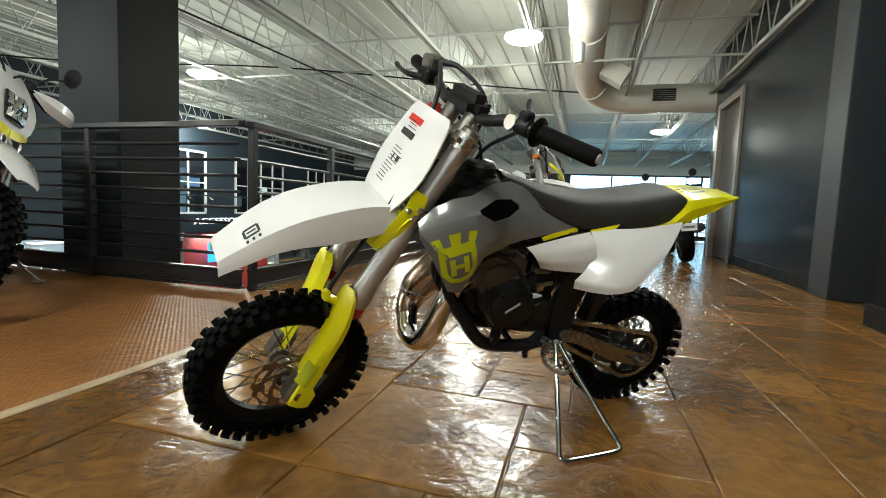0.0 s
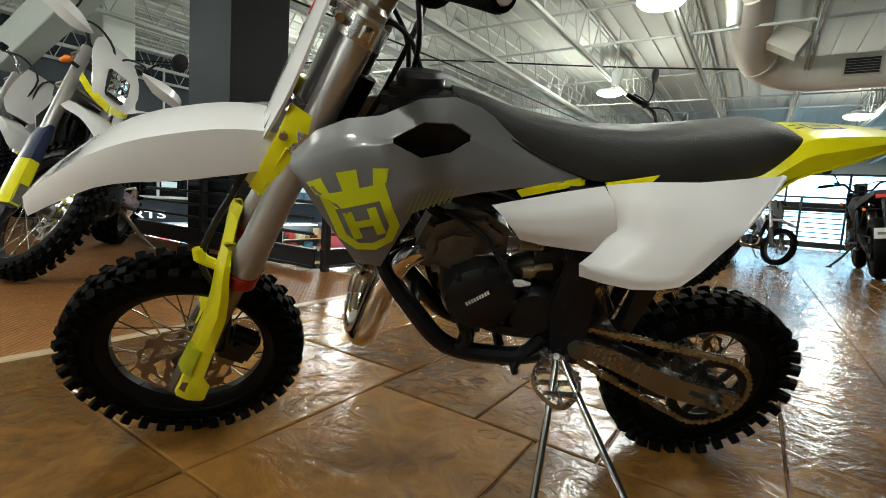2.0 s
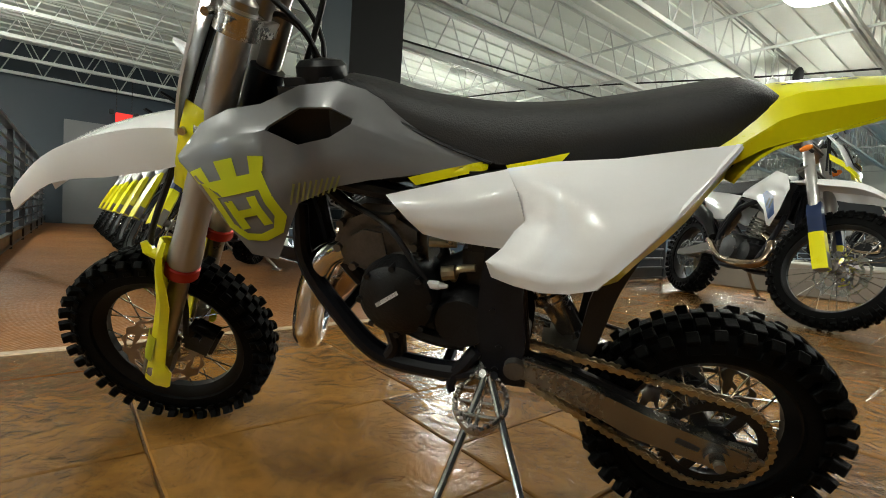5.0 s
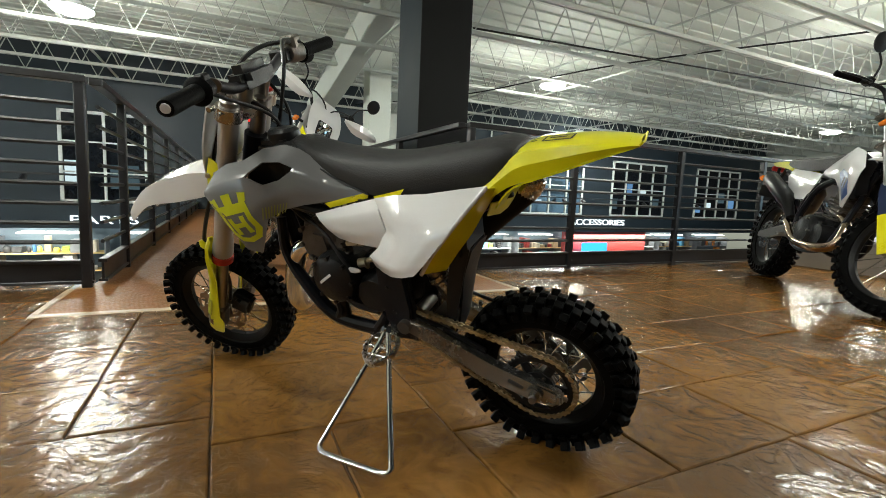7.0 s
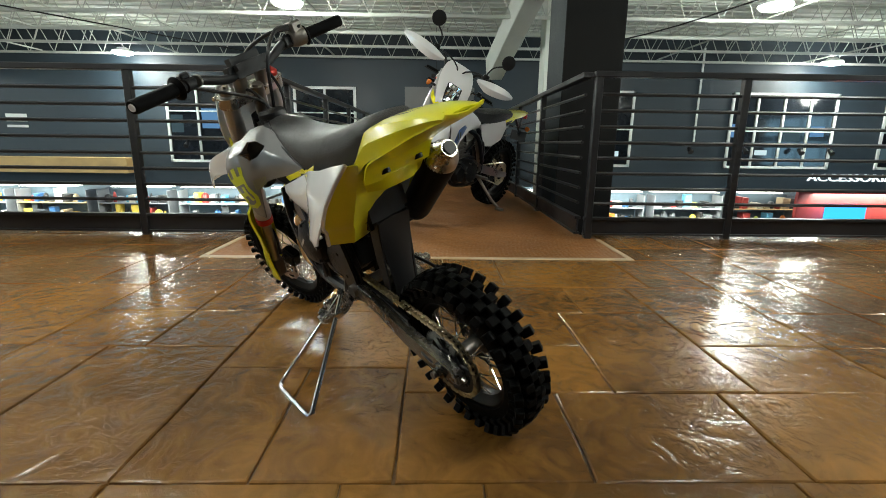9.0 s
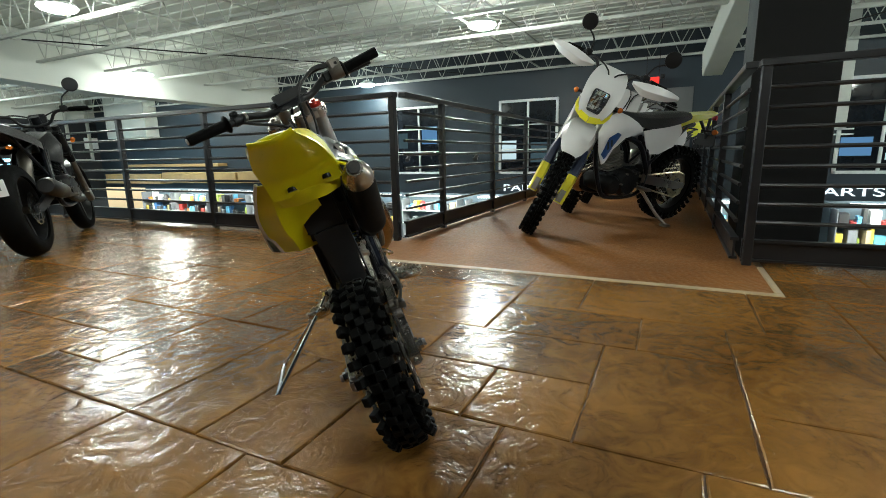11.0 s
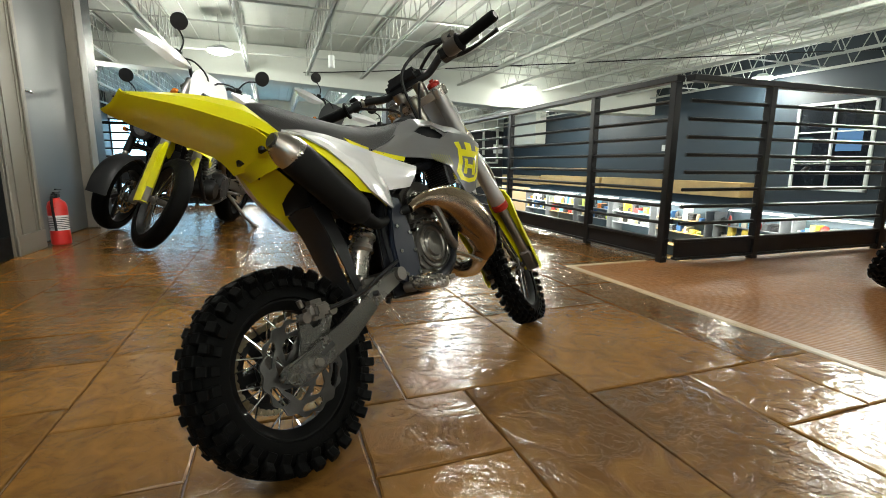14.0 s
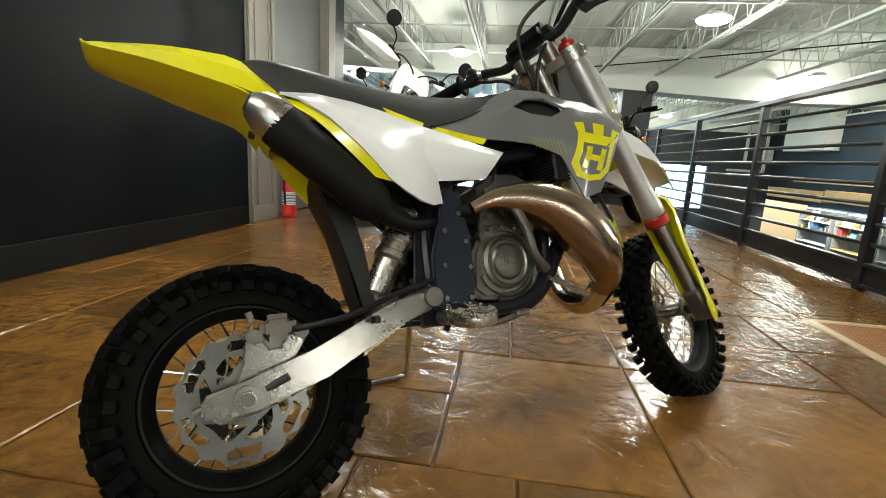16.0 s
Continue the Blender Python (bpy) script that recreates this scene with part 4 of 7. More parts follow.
for s in (1, -1):
    rows = [[(u, s * v, w) for u, v, w in zip(*r)] for r in SH]
    shroud = part("tank_shroud", grid_sheet(rows, 0.004, {(1, 3), (1, 4), (1, 5)}, 2), M_GREY, bike, "grey plastic tank shroud with a yellow emblem", 50)
    tree = surface_of(shroud)
    def shift(poly):
        return [(0.662 - x * 1.08 + y * 0.38, 0.494 + y * 1.08 + x * 0.22) for x, y in poly]
    strip1 = [[(-0.038, 0.075), (-0.038, 0.026), (-0.026, 0.030), (-0.026, 0.066), (-0.026, 0.075)], [(-0.038, 0.026), (-0.022, 0.006), (0.0, 0.0), (0.0, 0.011), (-0.016, 0.015), (-0.026, 0.030)],
              [(0.0, 0.0), (0.024, 0.006), (0.040, 0.026), (0.028, 0.030), (0.018, 0.015), (0.0, 0.011)], [(0.040, 0.026), (0.040, 0.075), (0.028, 0.075), (0.028, 0.066), (0.028, 0.030)],
              [(-0.038, 0.075), (-0.026, 0.075), (-0.026, 0.066), (0.028, 0.066), (0.028, 0.075), (0.040, 0.075), (0.040, 0.086), (-0.038, 0.086)],
              [(-0.042, 0.086), (-0.026, 0.086), (-0.030, 0.105), (-0.048, 0.102)], [(-0.010, 0.086), (0.010, 0.086), (0.013, 0.108), (-0.011, 0.108)], [(0.026, 0.086), (0.042, 0.086), (0.050, 0.102), (0.032, 0.106)],
              [(-0.019, 0.021), (-0.008, 0.021), (-0.008, 0.060), (-0.019, 0.060)], [(0.010, 0.021), (0.021, 0.021), (0.021, 0.060), (0.010, 0.060)], [(-0.008, 0.036), (0.010, 0.036), (0.010, 0.046), (-0.008, 0.046)]]
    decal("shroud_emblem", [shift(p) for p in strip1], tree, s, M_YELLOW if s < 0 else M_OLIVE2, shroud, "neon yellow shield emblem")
    for k in range(9):
        x, y = .622 - k * .0075, .548 + k * .0022
        decal("shroud_hatch", [[(x, y), (x - .010, y + .030 - k * .001), (x - .0125, y + .029 - k * .001), (x - .0025, y - .001)]], tree, s, M_HATCH, shroud, "olive hatch line")
    decal("side_stripe", [[(.462, .583), (.355, .6065), (.357, .594), (.452, .572)]], tree, s, M_YELLOW, shroud, "neon yellow stripe")
    bm = B()
    plate(bm, [(.66, .66), (.60, .676), (.545, .672), (.515, .65), (.56, .625), (.65, .63)], s * 0.055, s * 0.058)
    part("duct_floor", bm, M_BLACK, shroud)

# tank and filler behind the shrouds
bm = B()
loft(bm, [[(u, -hv, w0), (u, -hv * 1.0, w1 - 0.02), (u, -hv * 0.6, w1), (u, 0, w1 + 0.004), (u, hv * 0.6, w1), (u, hv, w1 - 0.02), (u, hv, w0)] for u, hv, w0, w1 in ((0.70, 0.06, 0.56, 0.640), (0.66, 0.085, 0.54, 0.672), (0.61, 0.070, 0.55, 0.698), (0.56, 0.052, 0.58, 0.700), (0.50, 0.045, 0.58, 0.676), (0.44, 0.045, 0.58, 0.65))], 0.004, rowsteps=2)
part("fuel_tank", bm, M_BLACK, bike, "black fuel tank")
bm = B()
lathe(bm, [(0.0, 0.0), (0.034, 0.0), (0.036, 0.008), (0.036, 0.022), (0.030, 0.030), (0.0, 0.034)], 24, Matrix.Translation((0.612, 0, 0.700)) @ Matrix.Rotation(radians(90), 4, "X"))
box(bm, (-0.045, -0.045, -0.03), (0.05, 0.045, 0.008), 0.012, Matrix.Translation((0.618, 0, 0.70)), 2)
tube(bm, [(0.612, 0, 0.73), (0.63, 0.01, 0.77), (0.66, 0.02, 0.79), (0.70, 0.015, 0.78)], 0.004, 8, 5)
part("filler_cap", bm, M_BLACK, bike, "black fuel filler cap with breather hose")

# seat
bm = B()
rows = []
for u, wb, wt, hw in ((.565, .697, .712, .030), (.52, .672, .703, .045), (.47, .650, .688, .055), (.41, .622, .678, .062), (.345, .602, .671, .068), (.27, .606, .672, .073), (.20, .610, .680, .076), (.13, .620, .691, .076), (.075, .638, .700, .070), (.045, .662, .694, .060), (.036, .676, .684, .05)):
    d = wt - wb
    rows.append([(u, -hw * 0.96, wb), (u, -hw, wb + d * 0.4), (u, -hw * 0.93, wb + d * 0.75), (u, -hw * 0.72, wt - 0.004), (u, -hw * 0.3, wt), (u, 0, wt), (u, hw * 0.3, wt), (u, hw * 0.72, wt - 0.004), (u, hw * 0.93, wb + d * 0.75), (u, hw, wb + d * 0.4), (u, hw * 0.96, wb)])
g = loft(bm, rows, 0, rowsteps=3)
bm.faces.new(g[-1])
seat = part("seat", bm, M_SEAT, bike, "dark grey ribbed seat cover", 60)
bm = B()
for s in (1, -1):
    tube(bm, [(.558, s * .034, .704), (.50, s * .05, .664), (.42, s * .062, .626), (.352, s * .067, .603)], 0.0022, 6, 3)
part("seat_piping", bm, M_BLACK, seat)

# side panels: white front and rear shields with the yellow stripe above
for s in (1, -1):
    rowsF = [
        [(.495, s * .080, .558), (.445, s * .077, .570), (.39, s * .075, .584), (.330, s * .075, .598)],
        [(.480, s * .088, .546), (.435, s * .091, .550), (.38, s * .093, .556), (.315, s * .092, .574)],
        [(.462, s * .088, .526), (.425, s * .094, .524), (.37, s * .097, .525), (.304, s * .096, .538)],
        [(.444, s * .080, .504), (.41, s * .086, .500), (.365, s * .089, .497), (.322, s * .089, .494)]]
    part("side_panel", grid_sheet(rowsF, 0.004, (), 2, 0.5), M_WHITE, bike, "glossy white front side panel", 50)
    if s > 0:
        rowsR = [
            [(.330, .079, .600), (.275, .088, .612), (.20, .097, .620), (.13, .099, .632), (.078, .097, .639)],
            [(.316, .088, .574), (.265, .113, .580), (.20, .122, .582), (.15, .122, .594), (.105, .118, .609)],
            [(.306, .092, .540), (.262, .126, .540), (.215, .138, .542), (.175, .141, .553), (.138, .138, .568)],
            [(.330, .096, .500), (.29, .130, .500), (.245, .145, .504), (.205, .149, .516), (.168, .146, .530)],
            [(.352, .102, .480), (.312, .126, .478), (.268, .146, .480), (.228, .153, .488), (.192, .152, .502)],
            [(.345, .096, .455), (.312, .118, .456), (.278, .138, .460), (.245, .150, .468), (.216, .154, .478)]]
    else:
        rowsR = [
            [(.330, -.077, .600), (.275, -.080, .612), (.20, -.085, .625), (.14, -.085, .632), (.09, -.082, .630)],
            [(.320, -.092, .574), (.27, -.104, .578), (.20, -.115, .590), (.15, -.118, .602), (.11, -.110, .612)],
            [(.315, -.098, .538), (.275, -.118, .535), (.225, -.132, .545), (.185, -.135, .560), (.15, -.128, .576)],
            [(.335, -.098, .500), (.30, -.120, .492), (.26, -.136, .496), (.225, -.140, .510), (.195, -.136, .528)],
            [(.342, -.094, .455), (.315, -.112, .448), (.285, -.128, .452), (.255, -.136, .466), (.232, -.136, .484)]]
    rp = part("rear_side_panel", grid_sheet(rowsR, 0.004, (), 2, 0.5), M_WHITE, bike, "glossy white rear side panel", 50)
    # stripe along the top edge of the panel
    bm = B()
    loft(bm, [[(.332, s * .0775, .6035), (.295, s * .0795, .612), (.255, s * .082, .6225)], [(.325, s * .079, .594), (.295, s * .082, .600), (.268, s * .084, .607)]], 0.0015)
    part("panel_stripe", bm, M_YELLOW, rp, "neon yellow stripe")

# black airbox under the seat
bm = B()
box(bm, (.15, -.055, .47), (.40, .070, .612), 0.02, None, 2)
part("airbox", bm, M_BLACK, bike, "black plastic airbox")

# tail and rear fender
bm = B()
rows = []
for u, w, hv, edge in ((.135, .612, .080, .022), (.09, .642, .080, .042), (.04, .686, .074, .056), (0.0, .695, .070, .052), (-.05, .699, .064, .040), (-.09, .700, .056, .028), (-.132, .699, .046, .016), (-.152, .695, .041, .008)):
    rows.append([(u + 0.01, -hv, w - edge), (u, -hv * 0.98, w - edge * 0.45), (u, -hv * 0.82, w - 0.004), (u, -hv * 0.4, w), (u, 0, w + 0.001), (u, hv * 0.4, w), (u, hv * 0.82, w - 0.004), (u, hv * 0.98, w - edge * 0.45), (u + 0.01, hv, w - edge)])
loft(bm, rows, 0.0035, rowsteps=2)
rf = part("rear_fender", bm, M_YELLOW, bike, "neon yellow rear fender", 28)
bm = B()
rows = []
for u, w, hv in ((-.1545, .6935, .037), (-.150, .688, .038), (-.131, .682, .044), (-.09, .671, .055), (-.05, .658, .064), (0.0, .642, .070), (.04, .628, .074), (.062, .608, .075), (.075, .588, .076)):
    rows.append([(u, -hv, w + 0.004), (u, -hv * 0.5, w), (u, 0, w - 0.002), (u, hv * 0.5, w), (u, hv, w + 0.004)])
loft(bm, rows, 0.003, rowsteps=2)
rows = []
for u, w, hv in ((.072, .594, .072), (.078, .580, .068), (.086, .566, .062)):
    rows.append([(u + 0.012, -hv, w + 0.006), (u, -hv * 0.5, w), (u - 0.003, 0, w), (u, hv * 0.5, w), (u + 0.012, hv, w + 0.006)])
loft(bm, rows, 0.003, rowsteps=2)
part("under_fender", bm, M_YELLOW, rf, "neon yellow inner fender")
bm = B()
loft(bm, [[(.082, .094, .634), (.072, .072, .630), (.082, .040, .612), (.090, -.004, .602)], [(.108, .113, .605), (.092, .080, .595), (.106, .044, .580), (.124, -.004, .572)],
          [(.141, .132, .565), (.120, .088, .548), (.136, .046, .541), (.157, -.004, .541)], [(.176, .138, .522), (.150, .090, .510), (.166, .046, .505), (.190, -.004, .511)],
          [(.190, .130, .505), (.160, .086, .497), (.176, .045, .492), (.200, -.004, .499)], [(.214, .126, .470), (.186, .086, .462), (.200, .045, .460), (.224, -.004, .468)]], 0.003, rowsteps=2)
loft(bm, [[(.13, -.078, .625), (.085, -.075, .622), (.06, -.068, .625)], [(.165, -.100, .598), (.12, -.104, .606), (.09, -.09, .610)], [(.21, -.120, .552), (.165, -.124, .570), (.13, -.112, .58)], [(.255, -.128, .50), (.205, -.132, .522), (.175, -.122, .53)], [(.29, -.118, .452), (.24, -.13, .48), (.215, -.12, .49)]], 0.003, rowsteps=2)
inner = part("left_under_panel", bm, M_YELLOW, rf, "neon yellow inner side panel")
bm = B()
tube(bm, [(.080, .095, .636), (.107, .115, .605), (.140, .134, .565), (.175, .140, .522), (.189, .133, .505), (.214, .129, .469)], 0.0045, 8, 4)
part("panel_rim", bm, M_WHITE, inner, "white rim of the side panel")
for u, v, w in ((.066, -.046, .602), (.066, .030, .602)):
    bm = B()
    rod(bm, (u, v, w + 0.004), (u - 0.0015, v, w - 0.0045), 0.0095, 14)
    part("fender_bolt", bm, M_ENGINE, rf)
bm = B()
top_tree = surface_of(rf)
for px, pv, sx, sv in ((-.02, .02, .05, .003), (-.02, -.012, .05, .003), (-.045, .004, .004, .018), (.003, .004, .004, .018), (-.02, .004, .03, .003), (.02, .012, .012, .003), (.02, -.006, .012, .003)):
    vs = [bm.verts.new((px + a * sx / 2, pv + b * sv, top_tree.ray_cast(Vector((px + a * sx / 2, pv + b * sv, 1)), Vector((0, 0, -1)))[0].z + 0.0012)) for a, b in ((-1, -1), (1, -1), (1, 1), (-1, 1))]
    bm.faces.new(vs)
part("tail_emblem", bm, M_INK, rf)

# frame
bm = B()
for s in (1, -1):
    tube(bm, [(.66, s * .03, .52), (.655, s * .045, .43), (.598, s * .055, .345), (.540, s * .055, .280), (.46, s * .055, .262), (.38, s * .055, .266), (.325, s * .055, .30), (.32, s * .055, .42), (.36, s * .05, .50)], [0.0125, 0.014, 0.0165, 0.017, 0.017, 0.016, 0.015, 0.013, 0.0125], 10, 5)
    tube(bm, [(.70, s * .025, .60), (.58, s * .055, .57), (.46, s * .05, .545), (.36, s * .05, .50), (.32, s * .055, .40)], 0.014, 10, 4)
    tube(bm, [(.36, s * .05, .53), (.22, s * .055, .60), (.10, s * .05, .64)], 0.010, 8, 4)
    tube(bm, [(.335, s * .05, .40), (.20, s * .05, .52), (.08, s * .045, .60)], 0.009, 8, 4)
    plate(bm, [(.295, .25), (.355, .25), (.375, .32), (.365, .42), (.335, .46), (.30, .43), (.29, .33)], s * .050, s * .062, bevel=0.004)
tube(bm, [(.70, 0, .72), (.745, 0, .635)], 0.026, 14)
tube(bm, [(.715, 0, .60), (.67, 0, .52), (.655, 0, .43)], 0.018, 10, 3)
for u, w in ((.43, .245), (.60, .345), (.32, .27)):
    rod(bm, (u, -.055, w), (u, .055, w), 0.010, 8)
# bracket loop under the engine on the left
tube(bm, [(.52, .06, .275), (.505, .06, .30), (.515, .055, .33)], 0.011, 8, 4)
tube(bm, [(.42, .058, .25), (.39, .06, .28), (.37, .058, .31)], 0.012, 8, 4)
part("frame", bm, M_FRAME, bike, "black steel cradle frame")

# engine
bm = B()
box(bm, (.345, -.055, .300), (.54, .052, .42), 0.03, None, 3)
box(bm, (.36, -.055, .282), (.50, .0, .36), 0.02, None, 2)
lathe(bm, [(0.0, -.02), (.050, -.02), (.062, .0), (.065, .040), (.065, .058), (.058, .080), (.043, .090), (0.0, .093)], 32, Matrix.Translation((.492, 0, .392)))
lathe(bm, [(0.0, -.02), (.045, -.02), (.05, .0), (.05, .05), (.04, .066), (0.0, .068)], 28, Matrix.Translation((.395, 0, .356)))
tube(bm, [(.51, .04, .335), (.45, .055, .322), (.39, .055, .315)], 0.012, 8, 4)
tube(bm, [(.505, .05, .275), (.50, .05, .33)], [.016, .012], 10)
eng = part("engine", bm, M_ENGINE, bike, "black engine case with round ignition cover")
for a in range(8):
    c, s2 = math.cos(a * math.pi / 4), math.sin(a * math.pi / 4)
    bm = B()
    rod(bm, (.492 + .056 * c, .06, .392 + .056 * s2), (.492 + .056 * c, .087, .392 + .056 * s2), 0.005, 8)
    part("case_bolt", bm, M_ENGINE, eng)
bm = B()
for k in range(9):
    u, w = .516 - k * 0.0040, .387 + k * 0.0028
    plate(bm, [(u, w), (u - 0.0030, w + .0021), (u - 0.0002, w + .0078), (u + 0.0028, w + .0057)], .093, .0942)
part("maker_plate", bm, M_WHITE, eng, "small pale maker's mark bars")
bm = B()
cyl = Matrix.Translation((.49, 0, .395)) @ Matrix.Rotation(radians(14), 4, "Y")
for k in range(5):
    box(bm, (-.048, -.050, .0 + k * 0.014), (.048, .050, .007 + k * 0.014), 0.004, cyl)
box(bm, (-.040, -.042, -.02), (.040, .042, .085), 0.012, cyl, 2)
lathe(bm, [(0.0, 0.0), (.052, 0.0), (.054, .012), (.050, .028), (.030, .04), (0.0, .042)], 24, cyl @ Matrix.Translation((0, 0, .078)) @ Matrix.Rotation(radians(90), 4, "X"))
for a in range(6):
    c, s2 = math.cos(a * math.pi / 3), math.sin(a * math.pi / 3)
    v0 = cyl @ Vector((.042 * c, .042 * s2, .09))
    v1 = cyl @ Vector((.042 * c, .042 * s2, .126))
    rod(bm, v0, v1, 0.006, 8)
plate(bm, [(.595, .425), (.606, .462), (.582, .515), (.545, .530), (.495, .528), (.452, .500), (.450, .43), (.50, .41)], -.046, .046, bevel=0.012)
plate(bm, [(.575, .45), (.572, .485), (.545, .50), (.51, .495), (.505, .455), (.53, .435)], .046, .056, bevel=0.006)
for u, w in ((.583, .50), (.57, .43), (.497, .515), (.468, .47), (.592, .46)):
    rod(bm, (u, .040, w), (u, .054, w), 0.0065, 8)
part("cylinder", bm, mat("dark_cylinder", (0.11, 0.10, 0.09), 0.42, metal=0.7, vary=0.35, scale=20, fine=240, bump=0.2), eng, "dark cast cylinder and head")
bm = B()
rod(bm, cyl @ Vector((0, 0, .11)), cyl @ Vector((0, 0, .15)), 0.009, 8)
tube(bm, [cyl @ Vector((0, 0, .14)), cyl @ Vector((-.01, 0, .165)), cyl @ Vector((-.05, 0.0, .16)), cyl @ Vector((-.09, 0.02, .14))], [0.010, 0.011, 0.006, 0.005], 8, 4)
part("spark_plug_cap", bm, M_BLACK, eng)
bm = B()
plate(bm, [(.392, .305), (.412, .287), (.47, .280), (.530, .298), (.556, .332), (.553, .376), (.526, .408), (.478, .424), (.428, .412), (.402, .372)], -.078, -.048, bevel=0.007)
lathe(bm, [(0.0, -.07), (.050, -.074), (.050, -.082), (.044, -.086), (.040, -.083), (.034, -.083), (.030, -.088), (.012, -.091), (0.0, -.089)], 36, Matrix.Translation((.468, 0, .350)))
for r, a0, a1 in ((.060, 200, 330), (.070, 250, 350), (.060, 20, 110)):
    tube(bm, [(.468 + r * math.cos(radians(a0 + (a1 - a0) * k / 8)), -.079, .350 + r * math.sin(radians(a0 + (a1 - a0) * k / 8))) for k in range(9)], 0.0045, 8)
plate(bm, [(.435, .415), (.525, .412), (.548, .442), (.535, .486), (.488, .497), (.450, .480)], -.062, -.040, bevel=0.008)
tube(bm, [(.498, -.060, .455), (.498, -.070, .455)], [.020, .016], 20)
part("right_engine_cover", bm, M_COVER, eng, "grey cast clutch cover with bolts")
for u, w in ((.450, .436), (.530, .438), (.526, .474), (.470, .484)):
    bm = B()
    rod(bm, (u, -.058, w), (u, -.071, w), 0.0055, 8)
    part("cover_bolt", bm, M_STEEL, eng)
bm = B()
tube(bm, [(.335, -.076, .280), (.40, -.084, .268), (.48, -.084, .272), (.535, -.080, .300), (.565, -.070, .345), (.585, -.058, .42)], 0.011, 12, 5)
part("lower_frame_rail", bm, M_FRAME, bike, "black lower frame rail")
for k in range(9):
    a = radians(-40 + k * 22)
    bm = B()
    rod(bm, (.470 + .070 * math.cos(a), -.06, .350 + .064 * math.sin(a)), (.470 + .070 * math.cos(a), -.083, .350 + .064 * math.sin(a)), 0.005, 8)
    part("cover_bolt", bm, M_STEEL, eng)
bm = B()
tube(bm, [(.44, -.085, .455), (.475, -.105, .45), (.50, -.108, .41), (.515, -.105, .36), (.545, -.095, .33)], [0.007, 0.009, 0.009, 0.009, 0.011], 10, 5)
part("kick_lever", bm, M_CAST, bike, "cast kick-start lever")
bm = B()
plate(bm, [(.312, .282), (.330, .272), (.392, .280), (.400, .33), (.396, .40), (.388, .478), (.352, .486), (.340, .43), (.318, .37)], -.080, -.064, bevel=0.005)
guard = part("frame_guard", bm, mat("blue_black_guard", (0.007, 0.010, 0.020), 0.42, vary=0.2, spec=0.3), bike, "dark blue plastic frame guard")
for u, w in ((.345, .41), (.385, .39), (.335, .295), (.388, .345), (.338, .35), (.384, .292), (.376, .44)):
    bm = B()
    rod(bm, (u, -.078, w), (u, -.084, w), 0.005, 8)
    part("guard_bolt", bm, M_STEEL, guard, "small steel bolt")
bm = B()
tube(bm, [(.44, .0, .40), (.41, 0, .42), (.395, 0, .425)], [0.026, 0.024, 0.026], 14)
box(bm, (.345, -.03, .40), (.40, .03, .47), 0.008, None, 2)
tube(bm, [(.37, 0, .38), (.37, 0, .40)], 0.022, 14)
tube(bm, [(.345, 0, .435), (.31, 0, .455)], [0.026, 0.032], 14)
tube(bm, [(.37, 0.01, .47), (.38, .02, .52), (.45, .03, .54)], 0.006, 8, 4)
part("carburettor", bm, mat("dark_carburettor", (0.045, 0.043, 0.04), 0.4, metal=0.6, vary=0.3, scale=20, fine=240, bump=0.2), eng, "dark carburettor with rubber boot")
bm = B()
tube(bm, [(.41, .045, .42), (.40, .05, .44), (.375, .05, .445)], 0.006, 8, 4)
rod(bm, (.405, .05, .435), (.425, .052, .432), 0.011, 10)
part("brass_fitting", bm, M_GOLD, eng)
bm = B()
box(bm, (.422, .066, .414), (.450, .074, .428), 0.003)
tube(bm, [(.424, .07, .421), (.412, .07, .421)], [.006, .003], 8)
part("cable_joint", bm, M_WHITE, eng, "white cable connector")
bm = B()
tube(bm, [(.44, .068, .42), (.46, .07, .45), (.50, .06, .50), (.56, .045, .53)], .0045, 8, 5)
part("ignition_lead", bm, M_BLACK, eng)
bm = B()
rod(bm, (.40, .058, .485), (.44, .062, .485), .007, 10)
part("choke_knob", bm, M_GOLD, eng)
# black guard over the left frame upright, with its lugs
bm = B()
plate(bm, [(.300, .262), (.345, .256), (.362, .30), (.368, .36), (.364, .43), (.356, .50), (.316, .50), (.304, .44), (.296, .34)], .064, .074, bevel=0.005)
lg = part("frame_guard", bm, M_FRAME, bike, "black frame guard over the upright")
for u, w in ((.335, .44), (.345, .39), (.335, .33), (.340, .29)):
    bm = B()
    rod(bm, (u, .073, w), (u, .077, w), 0.005, 8)
    part("guard_bolt", bm, M_ENGINE, lg)
bm = B()
tube(bm, [(.405, .062, .262), (.412, .066, .243), (.408, .07, .232)], [.010, .008, .007], 8, 2)
part("frame_lug", bm, M_FRAME, bike)
# radiator
bm = B()
box(bm, (.60, -.10, .50), (.635, -.03, .60), 0.004)
box(bm, (.598, -.104, .598), (.638, -.028, .612), 0.004)
rad = part("radiator", bm, M_ENGINE, bike, "black finned radiator")
for k in range(14):
    for u in (.637, .596):
        bm = B()
        box(bm, (u, -.098, .505 + k * .0066), (u + .004, -.032, .508 + k * .0066))
        part("fin", bm, M_ENGINE, rad)
bm = B()
tube(bm, [(.618, -.06, .50), (.60, -.045, .47), (.55, -.02, .50)], 0.010, 8, 4)
part("coolant_hose", bm, M_BLACK, bike)
bm = B()
tube(bm, [(.618, .03, .56), (.57, .03, .52), (.53, .02, .51)], 0.010, 8, 4)
part("coolant_hose", bm, M_BLACK, bike)

